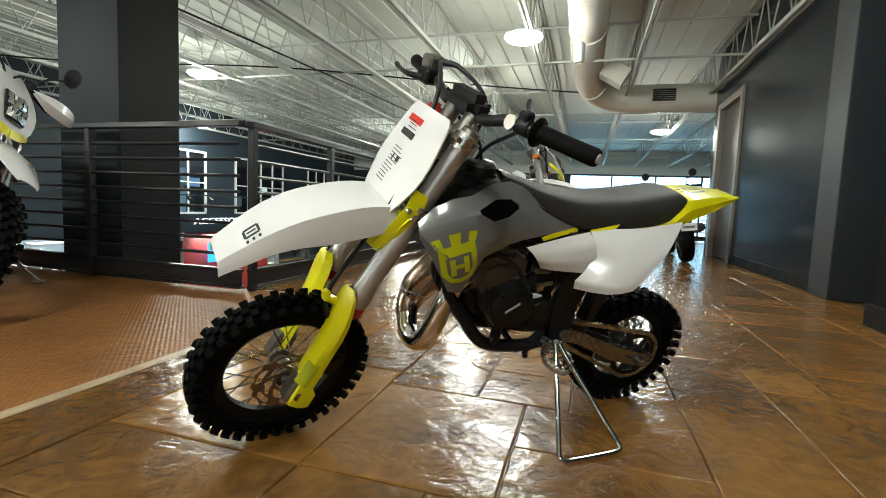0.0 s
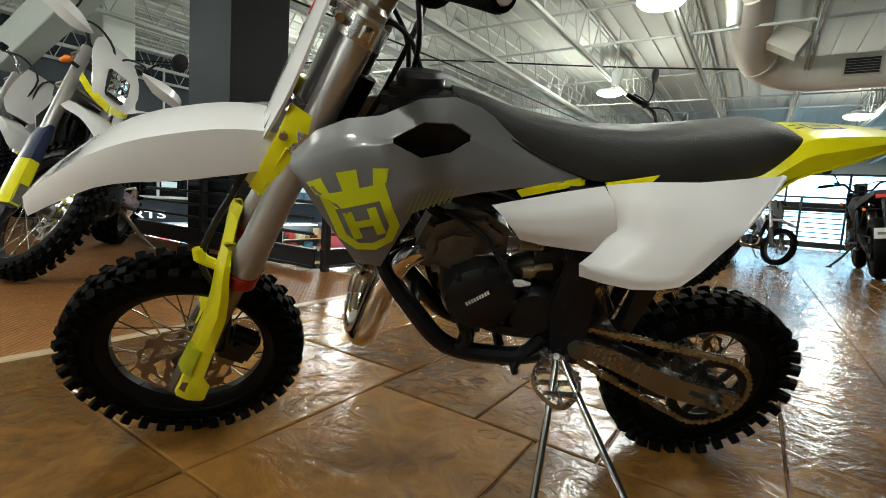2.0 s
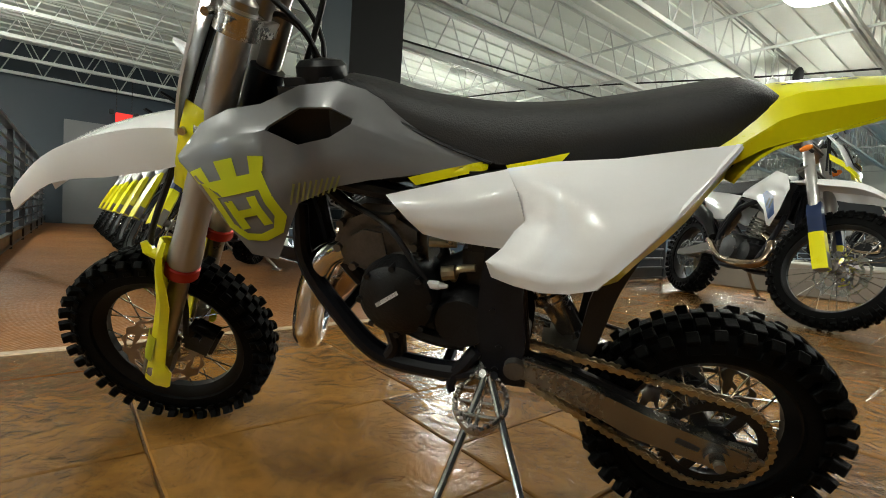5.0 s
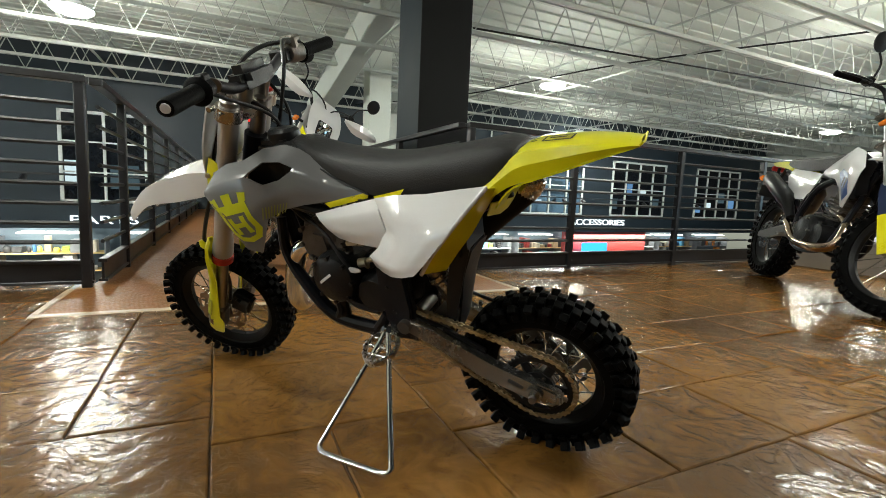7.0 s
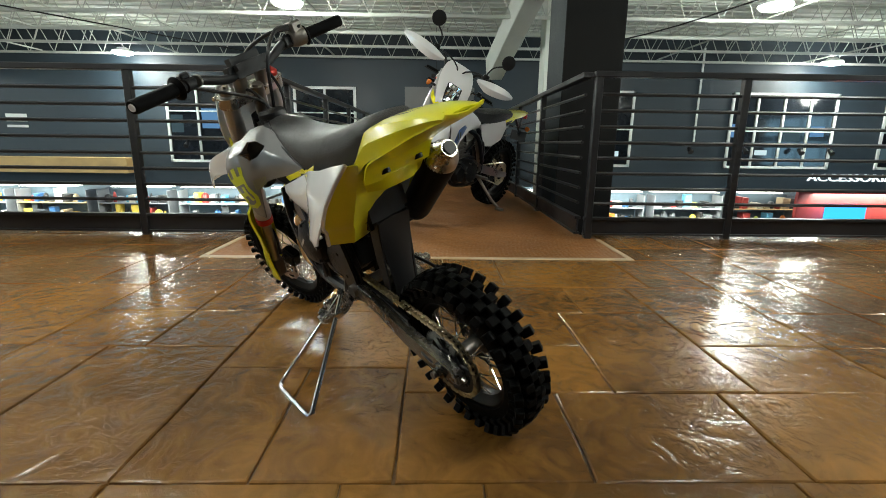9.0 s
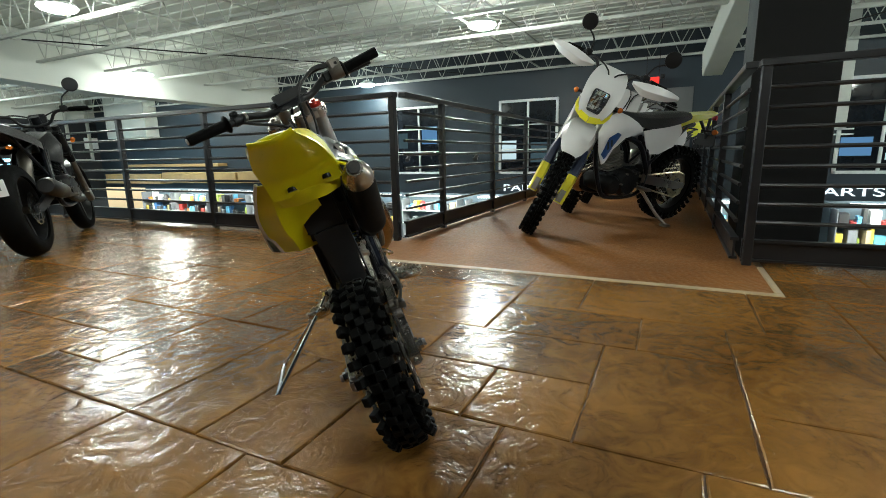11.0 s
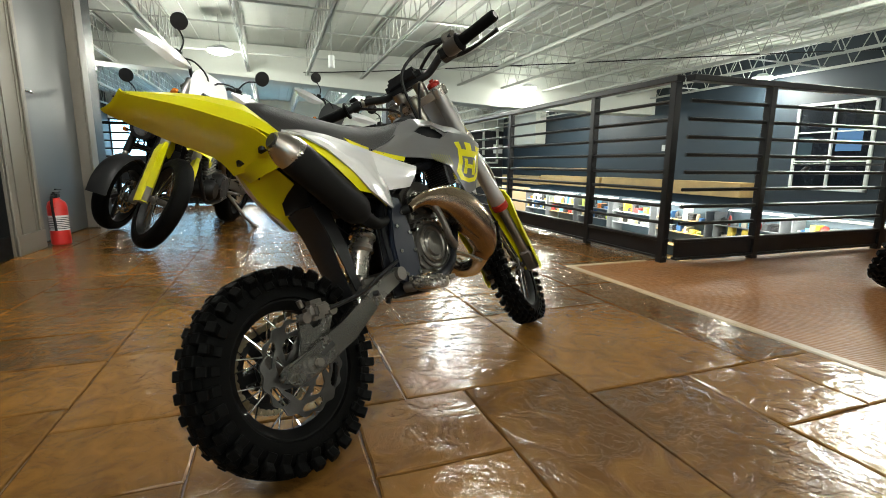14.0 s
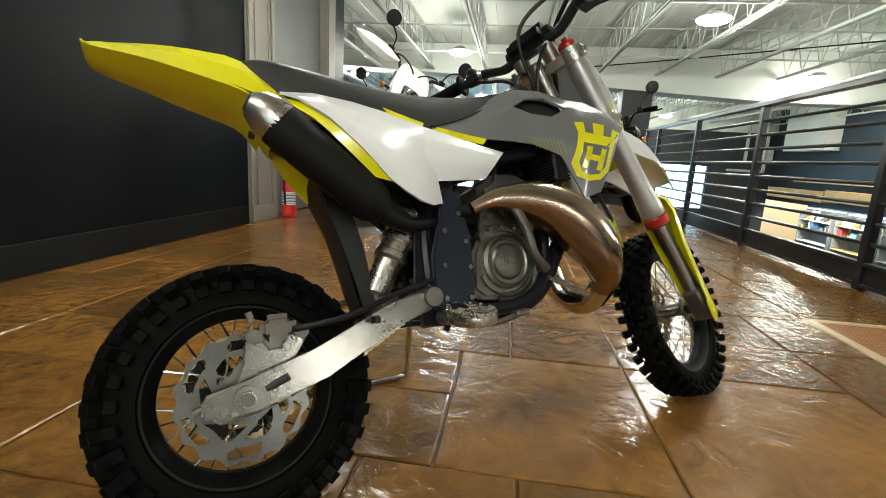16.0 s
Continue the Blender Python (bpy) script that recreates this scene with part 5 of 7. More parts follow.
# exhaust: header loop, expansion chamber and silencer
bm = B()
tube(bm, [(.53, .0, .445), (.575, .012, .450), (.620, .026, .437), (.648, .032, .396), (.668, .034, .335), (.684, .026, .284), (.698, .000, .258), (.708, -.038, .260), (.706, -.074, .286)], [.018, .021, .0235, .025, .026, .0262, .0265, .027, .028], 20, 5)
tube(bm, [(.535, 0, .445), (.55, 0.004, .444)], [.026, .026], 16)
part("exhaust_header", bm, M_CHROME, bike, "polished steel exhaust loop")
bm = B()
tube(bm, [(.706, -.074, .286), (.700, -.094, .304), (.686, -.106, .324), (.666, -.112, .360), (.618, -.108, .415), (.55, -.105, .452), (.47, -.10, .464), (.425, -.097, .456), (.400, -.090, .446)], [.028, .032, .038, .047, .052, .042, .024, .014, .012], 24, 5)
part("expansion_chamber", bm, M_PIPE, bike, "heat-tinted steel expansion chamber")
bm = B()
tube(bm, [(.676, -.110, .340), (.6755, -.1102, .344), (.675, -.1104, .348)], [.0425, .0445, .0435], 24)
tube(bm, [(.625, -.115, .27), (.59, -.09, .30), (.56, -.06, .32)], [.006, .006, .006], 8, 3)
part("weld_bead", bm, M_STEEL, bike)
bm = B()
tube(bm, [(.400, -.090, .446), (.365, -.056, .440), (.325, -.064, .428), (.27, -.084, .424), (.228, -.094, .444)], [.012, .012, .012, .014, .018], 16, 4)
tube(bm, [(.232, -.095, .440), (.218, -.096, .452), (.208, -.097, .460), (.085, -.105, .565), (.078, -.105, .571)], [.020, .032, .0345, .0345, .0335], 28)
sil = part("silencer", bm, M_MATT, bike, "black silencer with brushed end cap")
bm = B()
tube(bm, [(.082, -.105, .568), (.068, -.105, .580), (.054, -.105, .590), (.042, -.105, .596)], [.034, .033, .027, .018], 28)
part("end_cap", bm, M_CLAMP, sil, "brushed aluminium silencer end cap")
bm = B()
tube(bm, [(.046, -.105, .595), (.039, -.105, .5985)], [.0135, .0135], 16)
part("outlet", bm, M_INK, sil)

# swingarm
for s in (1, -1):
    bm = B()
    outline = [(.315, .318), (.24, .298), (.11, .243), (.014, .214), (-.030, .204), (-.037, .182), (-.016, .164), (.034, .170), (.13, .202), (.24, .258), (.31, .280)]
    plate(bm, outline, s * .056, s * .078, bevel=0.005)
    arm = part("swingarm", bm, M_ARM, bike, "satin aluminium swingarm beam")
    bm = B()
    box(bm, (-.037, s * .067 - .0125, .174), (-.020, s * .067 + .0125, .200), 0.004, None, 2)
    tube(bm, [(AXU0, s * .066, .192), (AXU0, s * .085, .192)], 0.017, 24)
    rod(bm, (-.034, s * .067, .188), (-.046, s * .067, .184), 0.005, 8)
    part("axle_block", bm, M_ARM, arm)
    bm = B()
    tube(bm, [(AXU0, s * .083, .192), (AXU0, s * .093, .192)], 0.0115, 6)
    tube(bm, [(AXU0, s * .091, .192), (AXU0, s * .098, .192)], 0.0065, 14)
    part("axle_nut", bm, M_STEEL, arm, "steel axle nut")
    bm = B()
    tube(bm, [(.042, s * .0705, .200), (.052, s * .0705, .2037), (.074, s * .0705, .212)], [.0085, .0095, .0095], 14, 0, True)
    part("adjuster_slot", bm, M_INK, arm, "dark chain adjuster slot")
bm = B()
rod(bm, (.31, -.088, .30), (.31, .088, .30), 0.016, 14)
box(bm, (.215, -.06, .262), (.275, .06, .31), 0.012, None, 2)
rod(bm, (AXU0, -.10, .192), (AXU0, .10, .192), 0.008, 12)
part("swingarm_bridge", bm, M_CAST, bike)
# chain guide, sprocket and chain on the left
def chain_loop():
    c0, r0, c1, r1 = Vector((.345, .312)), 0.026, Vector((AXU0, .192)), 0.078
    d = (c1 - c0)
    base = math.atan2(d.y, d.x)
    off = math.asin((r1 - r0) / d.length)
    a_up, a_dn = base - math.pi / 2 - off, base + math.pi / 2 + off
    top0 = c0 + Vector((math.cos(a_up), math.sin(a_up))) * r0
    top1 = c1 + Vector((math.cos(a_up), math.sin(a_up))) * r1
    n = 22
    loop = [top0.lerp(top1, k / n) for k in range(n)]
    sw = (a_dn - a_up) % (2 * math.pi)
    rear = -(2 * math.pi - sw) if math.cos((a_up + a_dn) / 2) > 0 else sw
    for k in range(21):
        a = a_up + rear * k / 20
        loop.append(c1 + Vector((math.cos(a), math.sin(a))) * r1)
    bot1 = loop[-1]
    bot0 = c0 + Vector((math.cos(a_dn), math.sin(a_dn))) * r0
    loop += [bot1.lerp(bot0, k / n) for k in range(1, n)]
    for k in range(7):
        a = a_dn + (2 * math.pi - abs(rear)) * (1 if rear > 0 else -1) * k / 6
        loop.append(c0 + Vector((math.cos(a), math.sin(a))) * r0)
    return loop
cl = chain_loop()
bm = B()
segs = list(zip(cl, cl[1:] + cl[:1]))
total = sum((b - a).length for a, b in segs)
nl = int(total / 0.0127)
pos, k = [], 0
want = [i * total / nl for i in range(nl)]
run = 0.0
for a, b in segs:
    ln = (b - a).length
    while k < nl and want[k] <= run + ln:
        t = (want[k] - run) / ln if ln else 0
        q = a.lerp(b, t)
        pos.append((q, math.atan2((b - a).y, (b - a).x)))
        k += 1
    run += ln
for i, (q, ang) in enumerate(pos):
    wv = 0.0040 if i % 2 else 0.0060
    m = Matrix.Translation((q.x, .050, q.y)) @ Matrix.Rotation(-ang, 4, "Y")
    for sv in (-1, 1):
        ring = []
        for y in (sv * wv - 0.0009, sv * wv + 0.0009):
            ring.append([bm.verts.new(m @ Vector((px * 0.0064, y, pz * 0.006))) for px, pz in ((-1.7, 0), (-1.35, 0.9), (-0.7, 0.9), (0, 0.55), (0.7, 0.9), (1.35, 0.9), (1.7, 0), (1.35, -0.9), (0.7, -0.9), (0, -0.55), (-0.7, -0.9), (-1.35, -0.9))])
        for c in range(12):
            bm.faces.new((ring[0][c], ring[0][(c + 1) % 12], ring[1][(c + 1) % 12], ring[1][c]))
        bm.faces.new(ring[1])
        bm.faces.new(ring[0][::-1])
    rod(bm, m @ Vector((0.0064, -0.0078, 0)), m @ Vector((0.0064, 0.0078, 0)), 0.0024, 6)
part("chain", bm, M_GOLD, bike, "gold drive chain", 0)
bm = B()
n = 44 * 4
def gear(k):
    return 0.0785 if (k % 4) in (1, 2) else 0.0735
def gr(fn, y):
    return [bm.verts.new((AXU0 + fn(k) * math.cos(2 * math.pi * k / n), y, fn(k) * math.sin(2 * math.pi * k / n) + .192)) for k in range(n)]
o0, o1 = gr(gear, .048), gr(gear, .052)
i0, i1 = gr(lambda k: 0.060, .048), gr(lambda k: 0.060, .052)
for k in range(n):
    j = (k + 1) % n
    bm.faces.new((o0[k], o0[j], o1[j], o1[k]))
    bm.faces.new((i0[j], i0[k], i1[k], i1[j]))
    bm.faces.new((o1[k], o1[j], i1[j], i1[k]))
    bm.faces.new((o0[j], o0[k], i0[k], i0[j]))
sprocket = part("rear_sprocket", bm, M_ENGINE, bike, "black rear sprocket", 25)
for k in range(6):
    bm = B()
    box(bm, (.033, .0475, -.010), (.062, .0525, .010), 0.002, Matrix.Translation((AXU0, 0, .192)) @ Matrix.Rotation(2 * math.pi * k / 6, 4, "Y"))
    part("spoke", bm, M_ENGINE, sprocket)
bm = B()
lathe(bm, [(.02, .0475), (.034, .0475), (.034, .0525), (.02, .0525)], 24, Matrix.Translation((AXU0, 0, .192)), closed=True)
part("carrier_ring", bm, M_ENGINE, sprocket)
for k in range(6):
    a = 2 * math.pi * k / 6
    bm = B()
    rod(bm, (AXU0 + .029 * math.cos(a), .052, .192 + .029 * math.sin(a)), (AXU0 + .029 * math.cos(a), .057, .192 + .029 * math.sin(a)), .0045, 6)
    part("bolt", bm, M_STEEL, sprocket)
bm = B()
plate(bm, [(.33, .326), (.22, .296), (.13, .262), (.13, .254), (.22, .283), (.32, .308)], .050, .058)
plate(bm, [(.11, .215), (.16, .23), (.15, .185), (.10, .17)], .040, .060, bevel=0.004)
part("chain_guide", bm, M_BLACK, bike)
# shock absorber
bm = B()
a, b = Vector((.222, -.028, .300)), Vector((.312, -.028, .462))
prof = [(0.0, .010), (.06, .014), (.10, .022), (.42, .024), (.45, .030), (.50, .030), (.52, .026), (.60, .026), (.62, .031), (.66, .031), (.68, .024), (.92, .022), (1.0, .012)]
tube(bm, [a.lerp(b, t) for t, r in prof], [r for t, r in prof], 22)
sh = part("shock_absorber", bm, M_CLAMP, bike, "silver rear shock absorber")
bm = B()
d = (b - a).normalized()
for k in range(5):
    c = a.lerp(b, 0.66 + k * 0.06)
    bm = B()
    tube(bm, [c, c + d * 0.005], 0.0285, 20)
    part("spring_coil", bm, M_CHROME, sh)
# black mud flap behind the shock
bm = B()
loft(bm, [[(.150, -.040, .485), (.150, 0, .49), (.150, .040, .485)], [(.175, -.036, .42), (.168, 0, .42), (.175, .036, .42)], [(.188, -.030, .36), (.182, 0, .36), (.188, .030, .36)], [(.205, -.026, .29), (.20, 0, .29), (.205, .026, .29)], [(.225, -.022, .255), (.222, 0, .255), (.225, .022, .255)]], 0.004, rowsteps=3)
for s in (1, -1):
    plate(bm, [(.150, .49), (.19, .485), (.212, .40), (.225, .30), (.205, .29), (.188, .36), (.172, .42)], s * .036, s * .040)
part("mud_flap", bm, M_BLACK, bike, "black plastic mud flap")
# foot pegs: a cast oval ring with toothed rim and two cross ribs on a hinge block
for s in (1, -1):
    tilt = Matrix.Translation((.35, s * .07, .28)) @ Matrix.Rotation(radians(-14 * s), 4, "X") @ Matrix.Translation((-.35, -s * .07, -.284))
    bm = B()
    ring = [(.352 + .034 * math.cos(a) * (1 + 0.12 * math.cos(2 * a)), s * (.126 + .047 * math.sin(a)), .281) for a in [2 * math.pi * k / 28 for k in range(29)]]
    tube(bm, ring, .0042, 8, 0, False, (1.0, 2.2))
    for v in (.105, .128, .150):
        tube(bm, [(.322, s * v, .281), (.382, s * v, .281)], .0035, 8, 0, True, (1.0, 2.0))
    tube(bm, [(.352, s * .082, .281), (.352, s * .170, .281)], .0035, 8, 0, True, (1.0, 2.0))
    box(bm, (.334, min(s * .05, s * .088), .262), (.372, max(s * .05, s * .088), .290), 0.006, None, 2)
    peg = part("foot_peg", xform(bm, tilt), M_CLAMP, bike, "cast toothed foot peg")
    for k in range(18):
        p = ring[k * 28 // 18]
        bm = B()
        box(bm, (p[0] - .003, p[1] - .003, .286), (p[0] + .003, p[1] + .003, .294), 0.001)
        part("tooth", xform(bm, tilt), M_CLAMP, peg)
# brake pedal and rear caliper on the right
bm = B()
tube(bm, [(.33, -.085, .27), (.36, -.095, .25), (.42, -.10, .245), (.47, -.10, .255)], .006, 8, 4)
box(bm, (.455, -.112, .25), (.485, -.090, .262), 0.003)
tube(bm, [(.325, -.075, .265), (.327, -.10, .263)], [.012, .012], 12)
part("brake_pedal", bm, M_CAST, bike)
bm = B()
box(bm, (.040, -.084, .262), (.090, -.046, .300), 0.012, None, 3)
box(bm, (.046, -.092, .268), (.080, -.080, .292), 0.005, None, 2)
for u in (.032, .096):
    tube(bm, [(u, -.078, .272), (u, -.060, .272)], [.010, .010], 14)
rod(bm, (.030, -.074, .292), (.026, -.074, .306), .005, 8)
part("rear_caliper", bm, M_CAST, bike, "cast grey rear brake caliper")
bm = B()
tube(bm, [(.08, -.075, .275), (.16, -.095, .285), (.24, -.09, .31), (.32, -.075, .33)], .0045, 8, 5)
rod(bm, (.20, -.09, .275), (.204, -.10, .275), .006, 8)
part("rear_brake_hose", bm, M_BLACK, bike)
bm = B()
plate(bm, [(-.008, .182), (.028, .168), (.05, .18), (.080, .226), (.106, .262), (.104, .276), (.092, .279), (.080, .268), (.070, .250), (.050, .247), (.041, .262), (.036, .280), (.026, .282), (.020, .272), (.022, .235), (.008, .212)], -.063, -.056, bevel=0.0025)
for u, w in ((.030, .274), (.097, .270)):
    tube(bm, [(u, -.060, w), (u, -.070, w)], .0075, 14)
part("caliper_bracket", bm, M_ARM, bike)

# ---- stand under the left peg ----
bm = B()
T0 = BIKE @ Vector((.345, .112, .283))
Pl, Pb = Vector((1.521, 2.402, .0055)), Vector((1.665, 2.517, .0055))
up1, up2 = T0 + Vector((-0.008, -0.004, 0)), T0 + Vector((0.008, 0.004, 0))
def lerp(a, b, t):
    return a.lerp(b, t)
pts = [up1 + Vector((0, 0, 0.02)), up1, lerp(up1, Pl, 0.86), lerp(up1, Pl, 0.945), Pl + (Pb - Pl) * 0.07 + Vector((0, 0, 0.003)), lerp(Pl, Pb, 0.24), lerp(Pl, Pb, 0.76), Pb + (Pl - Pb) * 0.07 + Vector((0, 0, 0.003)), lerp(up2, Pb, 0.945), lerp(up2, Pb, 0.86), up2, up2 + Vector((0, 0, 0.02))]
tube(bm, pts, 0.0062, 12, 4)
stand = finish(bm, "motorcycle_stand", M_CHROME, smooth=60)
tagged(stand, "bent chrome rod triangle stand holding the small motorcycle", "stand")


# ---- end walls with daylit windows ----
def end_wall(name, y0, y1, glow_y, label, fields):
    """A hall end wall between y0 and y1: fields of (x0, x1, openings in z), white above the top, daylight behind each opening."""
    for x0, x1, gaps in fields:
        z = LOW
        for za, zb in list(gaps) + [(2.2, DECK)]:
            if za > z:
                wall(name, (x0, y0, z), (x1, y1, za), M_NAVY_DARK, label)
            z = zb
        wall(name, (x0, y0, 2.2), (x1, y1, DECK), M_CEIL, label)
        for za, zb in gaps:
            simple("daylight_backdrop", (x0 - 0.4, glow_y, za - 0.4), (x1 + 0.4, glow_y + 0.02, zb + 0.4), M_SKYGLOW, label="bright bluish daylight outside the windows", cat="backdrop", kind="structure")
            r = root("window", pose(0, (y0 + y1) / 2, 0), "daylit shop window with dark mullions", "window", kind="structure")
            n = max(1, int((x1 - x0) / 1.5))
            for k in range(n + 1):
                x = x0 + (x1 - x0) * k / n
                bm = B()
                box(bm, (x - 0.03, -0.06, za), (x + 0.03, 0.06, zb), 0.004)
                part("mullion", bm, M_BLACK_STEEL, r)
            for z2 in (za, zb):
                bm = B()
                box(bm, (x0, -0.055, z2 - 0.03), (x1, 0.055, z2 + 0.03), 0.004)
                part("window_frame", bm, M_BLACK_STEEL, r)


end_wall("wall_south", -18.25, -18.0, -18.9, "south wall of the hall, white over the windows",
         [(-9.3, -6.85, ()), (-6.85, -4.6, ((-1.05, 0.8),)), (-4.6, -3.8, ()), (-3.8, -2.55, ((-1.02, -0.28),)), (-2.55, -1.15, ()), (-1.15, 7.5, ((-1.02, -0.28), (0.74, 2.17)))])
end_wall("wall_north", 22.0, 22.25, 22.9, "north wall of the hall, white over the windows", [(-9.3, 0.8, ()), (0.8, 7.5, ((-0.4, 0.95), (1.2, 2.17)))])
# bent white pipes at the corner of the south wall
bm = B()
for pts in ([(-8.2, DECK - 0.03), (-8.2, 1.1)], [(-7.6, 0.66), (-8.95, 0.66), (-8.95, DECK - 0.03)]):
    for (xa, za), (xb, zb) in zip(pts, pts[1:]):
        box(bm, (min(xa, xb) - 0.05, -17.998, min(za, zb) - 0.05), (max(xa, xb) + 0.05, -17.9, max(za, zb) + (0.05 if za == zb else 0)), 0.01)
tagged(finish(bm, "wall_pipe", M_TRUSS, smooth=0), "bent white square pipes on the dark south wall", "pipe", kind="structure")
simple("wall_sign", (-9.25, -17.998, 1.12), (-8.75, -17.95, 1.55), M_WHITE_FRAME, label="white plate on the dark south wall", cat="plate", kind="structure", bevel=0.01)

# ---- east door, trim and extinguisher ----
wall("wall_east_end", (EX, -1.5, 0.0), (EX + 0.2, -1.22, DECK - 0.04), M_EAST, "charcoal painted wall end past the door")
wall("wall_east_over", (EX, -1.22, 2.15), (EX + 0.2, 0.36, DECK - 0.04), M_EAST, "charcoal painted wall over the door")
bm = B()
box(bm, (EX - 0.015, 0.0, 0.0), (EX + 0.19, 0.355, 2.15), 0.004)
box(bm, (EX - 0.03, 0.30, 0.0), (EX - 0.016, 0.355, 2.2), 0.005)
box(bm, (EX - 0.03, 0.0, 0.0), (EX - 0.016, 0.045, 2.2), 0.005)
box(bm, (EX - 0.022, 0.07, 0.1), (EX - 0.016, 0.085, 2.1), 0.002)
box(bm, (EX - 0.022, 0.25, 0.1), (EX - 0.016, 0.265, 2.1), 0.002)
box(bm, (EX - 0.034, 0.0, 0.0), (EX - 0.0155, 0.355, 0.12), 0.004)
tagged(finish(bm, "door_trim", M_BEIGE), "beige painted moulded door casing", "trim", kind="structure")
bm = B()
box(bm, (EX - 0.02, -1.218, 0.0), (EX + 0.19, -1.02, 2.15), 0.004)
box(bm, (EX - 0.035, -1.07, 0.0), (EX - 0.021, -1.02, 2.2), 0.004)
box(bm, (EX - 0.02, -1.018, 2.05), (EX + 0.19, -0.002, 2.148), 0.004)
tagged(finish(bm, "door_trim", M_BEIGE), "beige painted door casing", "trim", kind="structure")
dr = root("door", pose(EX + 0.07, -0.51, 0), "closed grey painted door with a lever handle", "door", kind="structure")
bm = B()
box(bm, (-0.02, -0.5, 0.008), (0.02, 0.5, 2.045), 0.003)
leaf = part("door_leaf", bm, M_DOOR_GREY, dr)
bm = B()
rod(bm, (-0.02, 0.42, 1.0), (-0.055, 0.42, 1.0), 0.012, 10)
tube(bm, [(-0.055, 0.42, 1.0), (-0.058, 0.36, 1.0), (-0.055, 0.31, 0.998)], 0.009, 10, 3)
lathe(bm, [(0, 0), (0.028, 0), (0.028, 0.006), (0, 0.008)], 20, Matrix.Translation((-0.02, 0.42, 1.0)) @ Matrix.Rotation(radians(90), 4, "Z"))
part("door_handle", bm, M_STEEL, leaf)

ext = root("fire_extinguisher", pose(EX - 0.075, -0.10, 0), "red fire extinguisher standing on the floor by the door", "extinguisher")
bm = B()
lathe(bm, [(0, 0.0), (0.050, 0.0), (0.056, -0.008), (0.056, -0.255), (0.048, -0.285), (0.025, -0.305), (0.018, -0.32), (0, -0.32)], 24, Matrix.Rotation(radians(-90), 4, "X"))
part("body", bm, M_REDPAINT, ext)
bm = B()
box(bm, (-0.018, -0.02, 0.315), (0.018, 0.03, 0.345), 0.004)
box(bm, (-0.008, -0.06, 0.345), (0.008, 0.03, 0.355), 0.002)
box(bm, (-0.008, -0.06, 0.365), (0.008, 0.02, 0.374), 0.002, Matrix.Rotation(radians(4), 4, "X"))
part("valve", bm, M_BLACK, ext)
bm = B()
tube(bm, [(0, 0.03, 0.33), (0.0, 0.07, 0.32), (0, 0.075, 0.25), (0, 0.062, 0.15), (0, 0.06, 0.10)], 0.008, 8, 4)
part("hose", bm, M_BLACK, ext)
bm = B()
lathe(bm, [(0.0565, -0.10), (0.0568, -0.10), (0.0568, -0.20), (0.0565, -0.20)], 24, Matrix.Rotation(radians(-90), 4, "X"), closed=True)
part("label", bm, M_WHITE, ext, "white instruction label")
for k in range(7):
    bm = B()
    lathe(bm, [(0.0569, -0.11 - k * 0.012), (0.0572, -0.11 - k * 0.012), (0.0572, -0.115 - k * 0.012), (0.0569, -0.115 - k * 0.012)], 24, Matrix.Rotation(radians(-90), 4, "X"), closed=True)
    part("label_line", bm, M_INK, ext)

# the office door on the north side
bm = B()
box(bm, (3.37, 8.282, 0.0), (3.60, 8.40, 2.3), 0.004)
box(bm, (3.37, 9.42, 0.0), (3.60, 9.54, 2.3), 0.004)
box(bm, (3.37, 8.402, 2.2), (3.60, 9.418, 2.3), 0.004)
box(bm, (3.352, 8.29, 0.0), (3.369, 8.38, 2.3), 0.004)
tagged(finish(bm, "door_trim", M_BEIGE), "beige painted office door casing", "trim", kind="structure")
simple("door_office", (3.44, 8.402, 0.01), (3.48, 9.418, 2.195), mat("taupe_door_paint", (0.075, 0.066, 0.06), 0.4, vary=0.1, scale=2, fine=120), label="closed grey painted office door", cat="door", kind="structure", bevel=0.003)
wall("wall_office_far", (3.38, 9.542, 0.0), (3.62, 9.72, DECK - 0.04), M_OFFICE_WALL, "charcoal painted office wall end past the door")
wall("wall_office_back", (3.622, 9.52, 0.0), (7.498, 9.72, DECK - 0.04), M_EAST, "charcoal painted back wall of the office")
wall("wall_office_over", (3.38, 8.282, 2.302), (3.62, 9.54, DECK - 0.04), M_OFFICE_WALL, "charcoal painted wall over the office door")
wall("wall_recess", (4.3, 4.55, 0.0), (4.5, 5.72, DECK - 0.04), M_EAST, "charcoal painted wall of the recess")
simple("baseboard", (4.27, 4.56, 0.0), (4.298, 5.70, 0.10), M_BEIGE, label="pale baseboard in the recess", cat="baseboard", kind="structure")

# ---- duct ----
duct = root("ventilation_duct", pose(0, 0, 0), "cream painted round ventilation duct with an elbow", "duct", kind="structure")
bm = B()
tube(bm, [(1.42, 3.2, 2.86), (1.43, 6.6, 2.84), (1.42, 8.2, 2.78), (1.45, 9.2, 2.68), (1.62, 9.72, 2.58), (2.0, 9.98, 2.53), (2.6, 10.0, 2.525), (4.6, 10.0, 2.525)], 0.225, 28, 5)
part("duct_body", bm, M_DUCT, duct)
for p, d in (((1.425, 7.4, 2.812), (0, 1, -0.05)), ((1.52, 9.48, 2.63), (0.5, 1, -0.2)), ((2.1, 9.985, 2.53), (1, 0.03, 0)), ((1.425, 4.6, 2.852), (0.01, 1, -0.01))):
    bm = B()
    p, d = Vector(p), Vector(d).normalized()
    tube(bm, [p - d * 0.02, p + d * 0.02], 0.234, 28)
    part("duct_collar", bm, M_DUCT, duct)
bm = B()
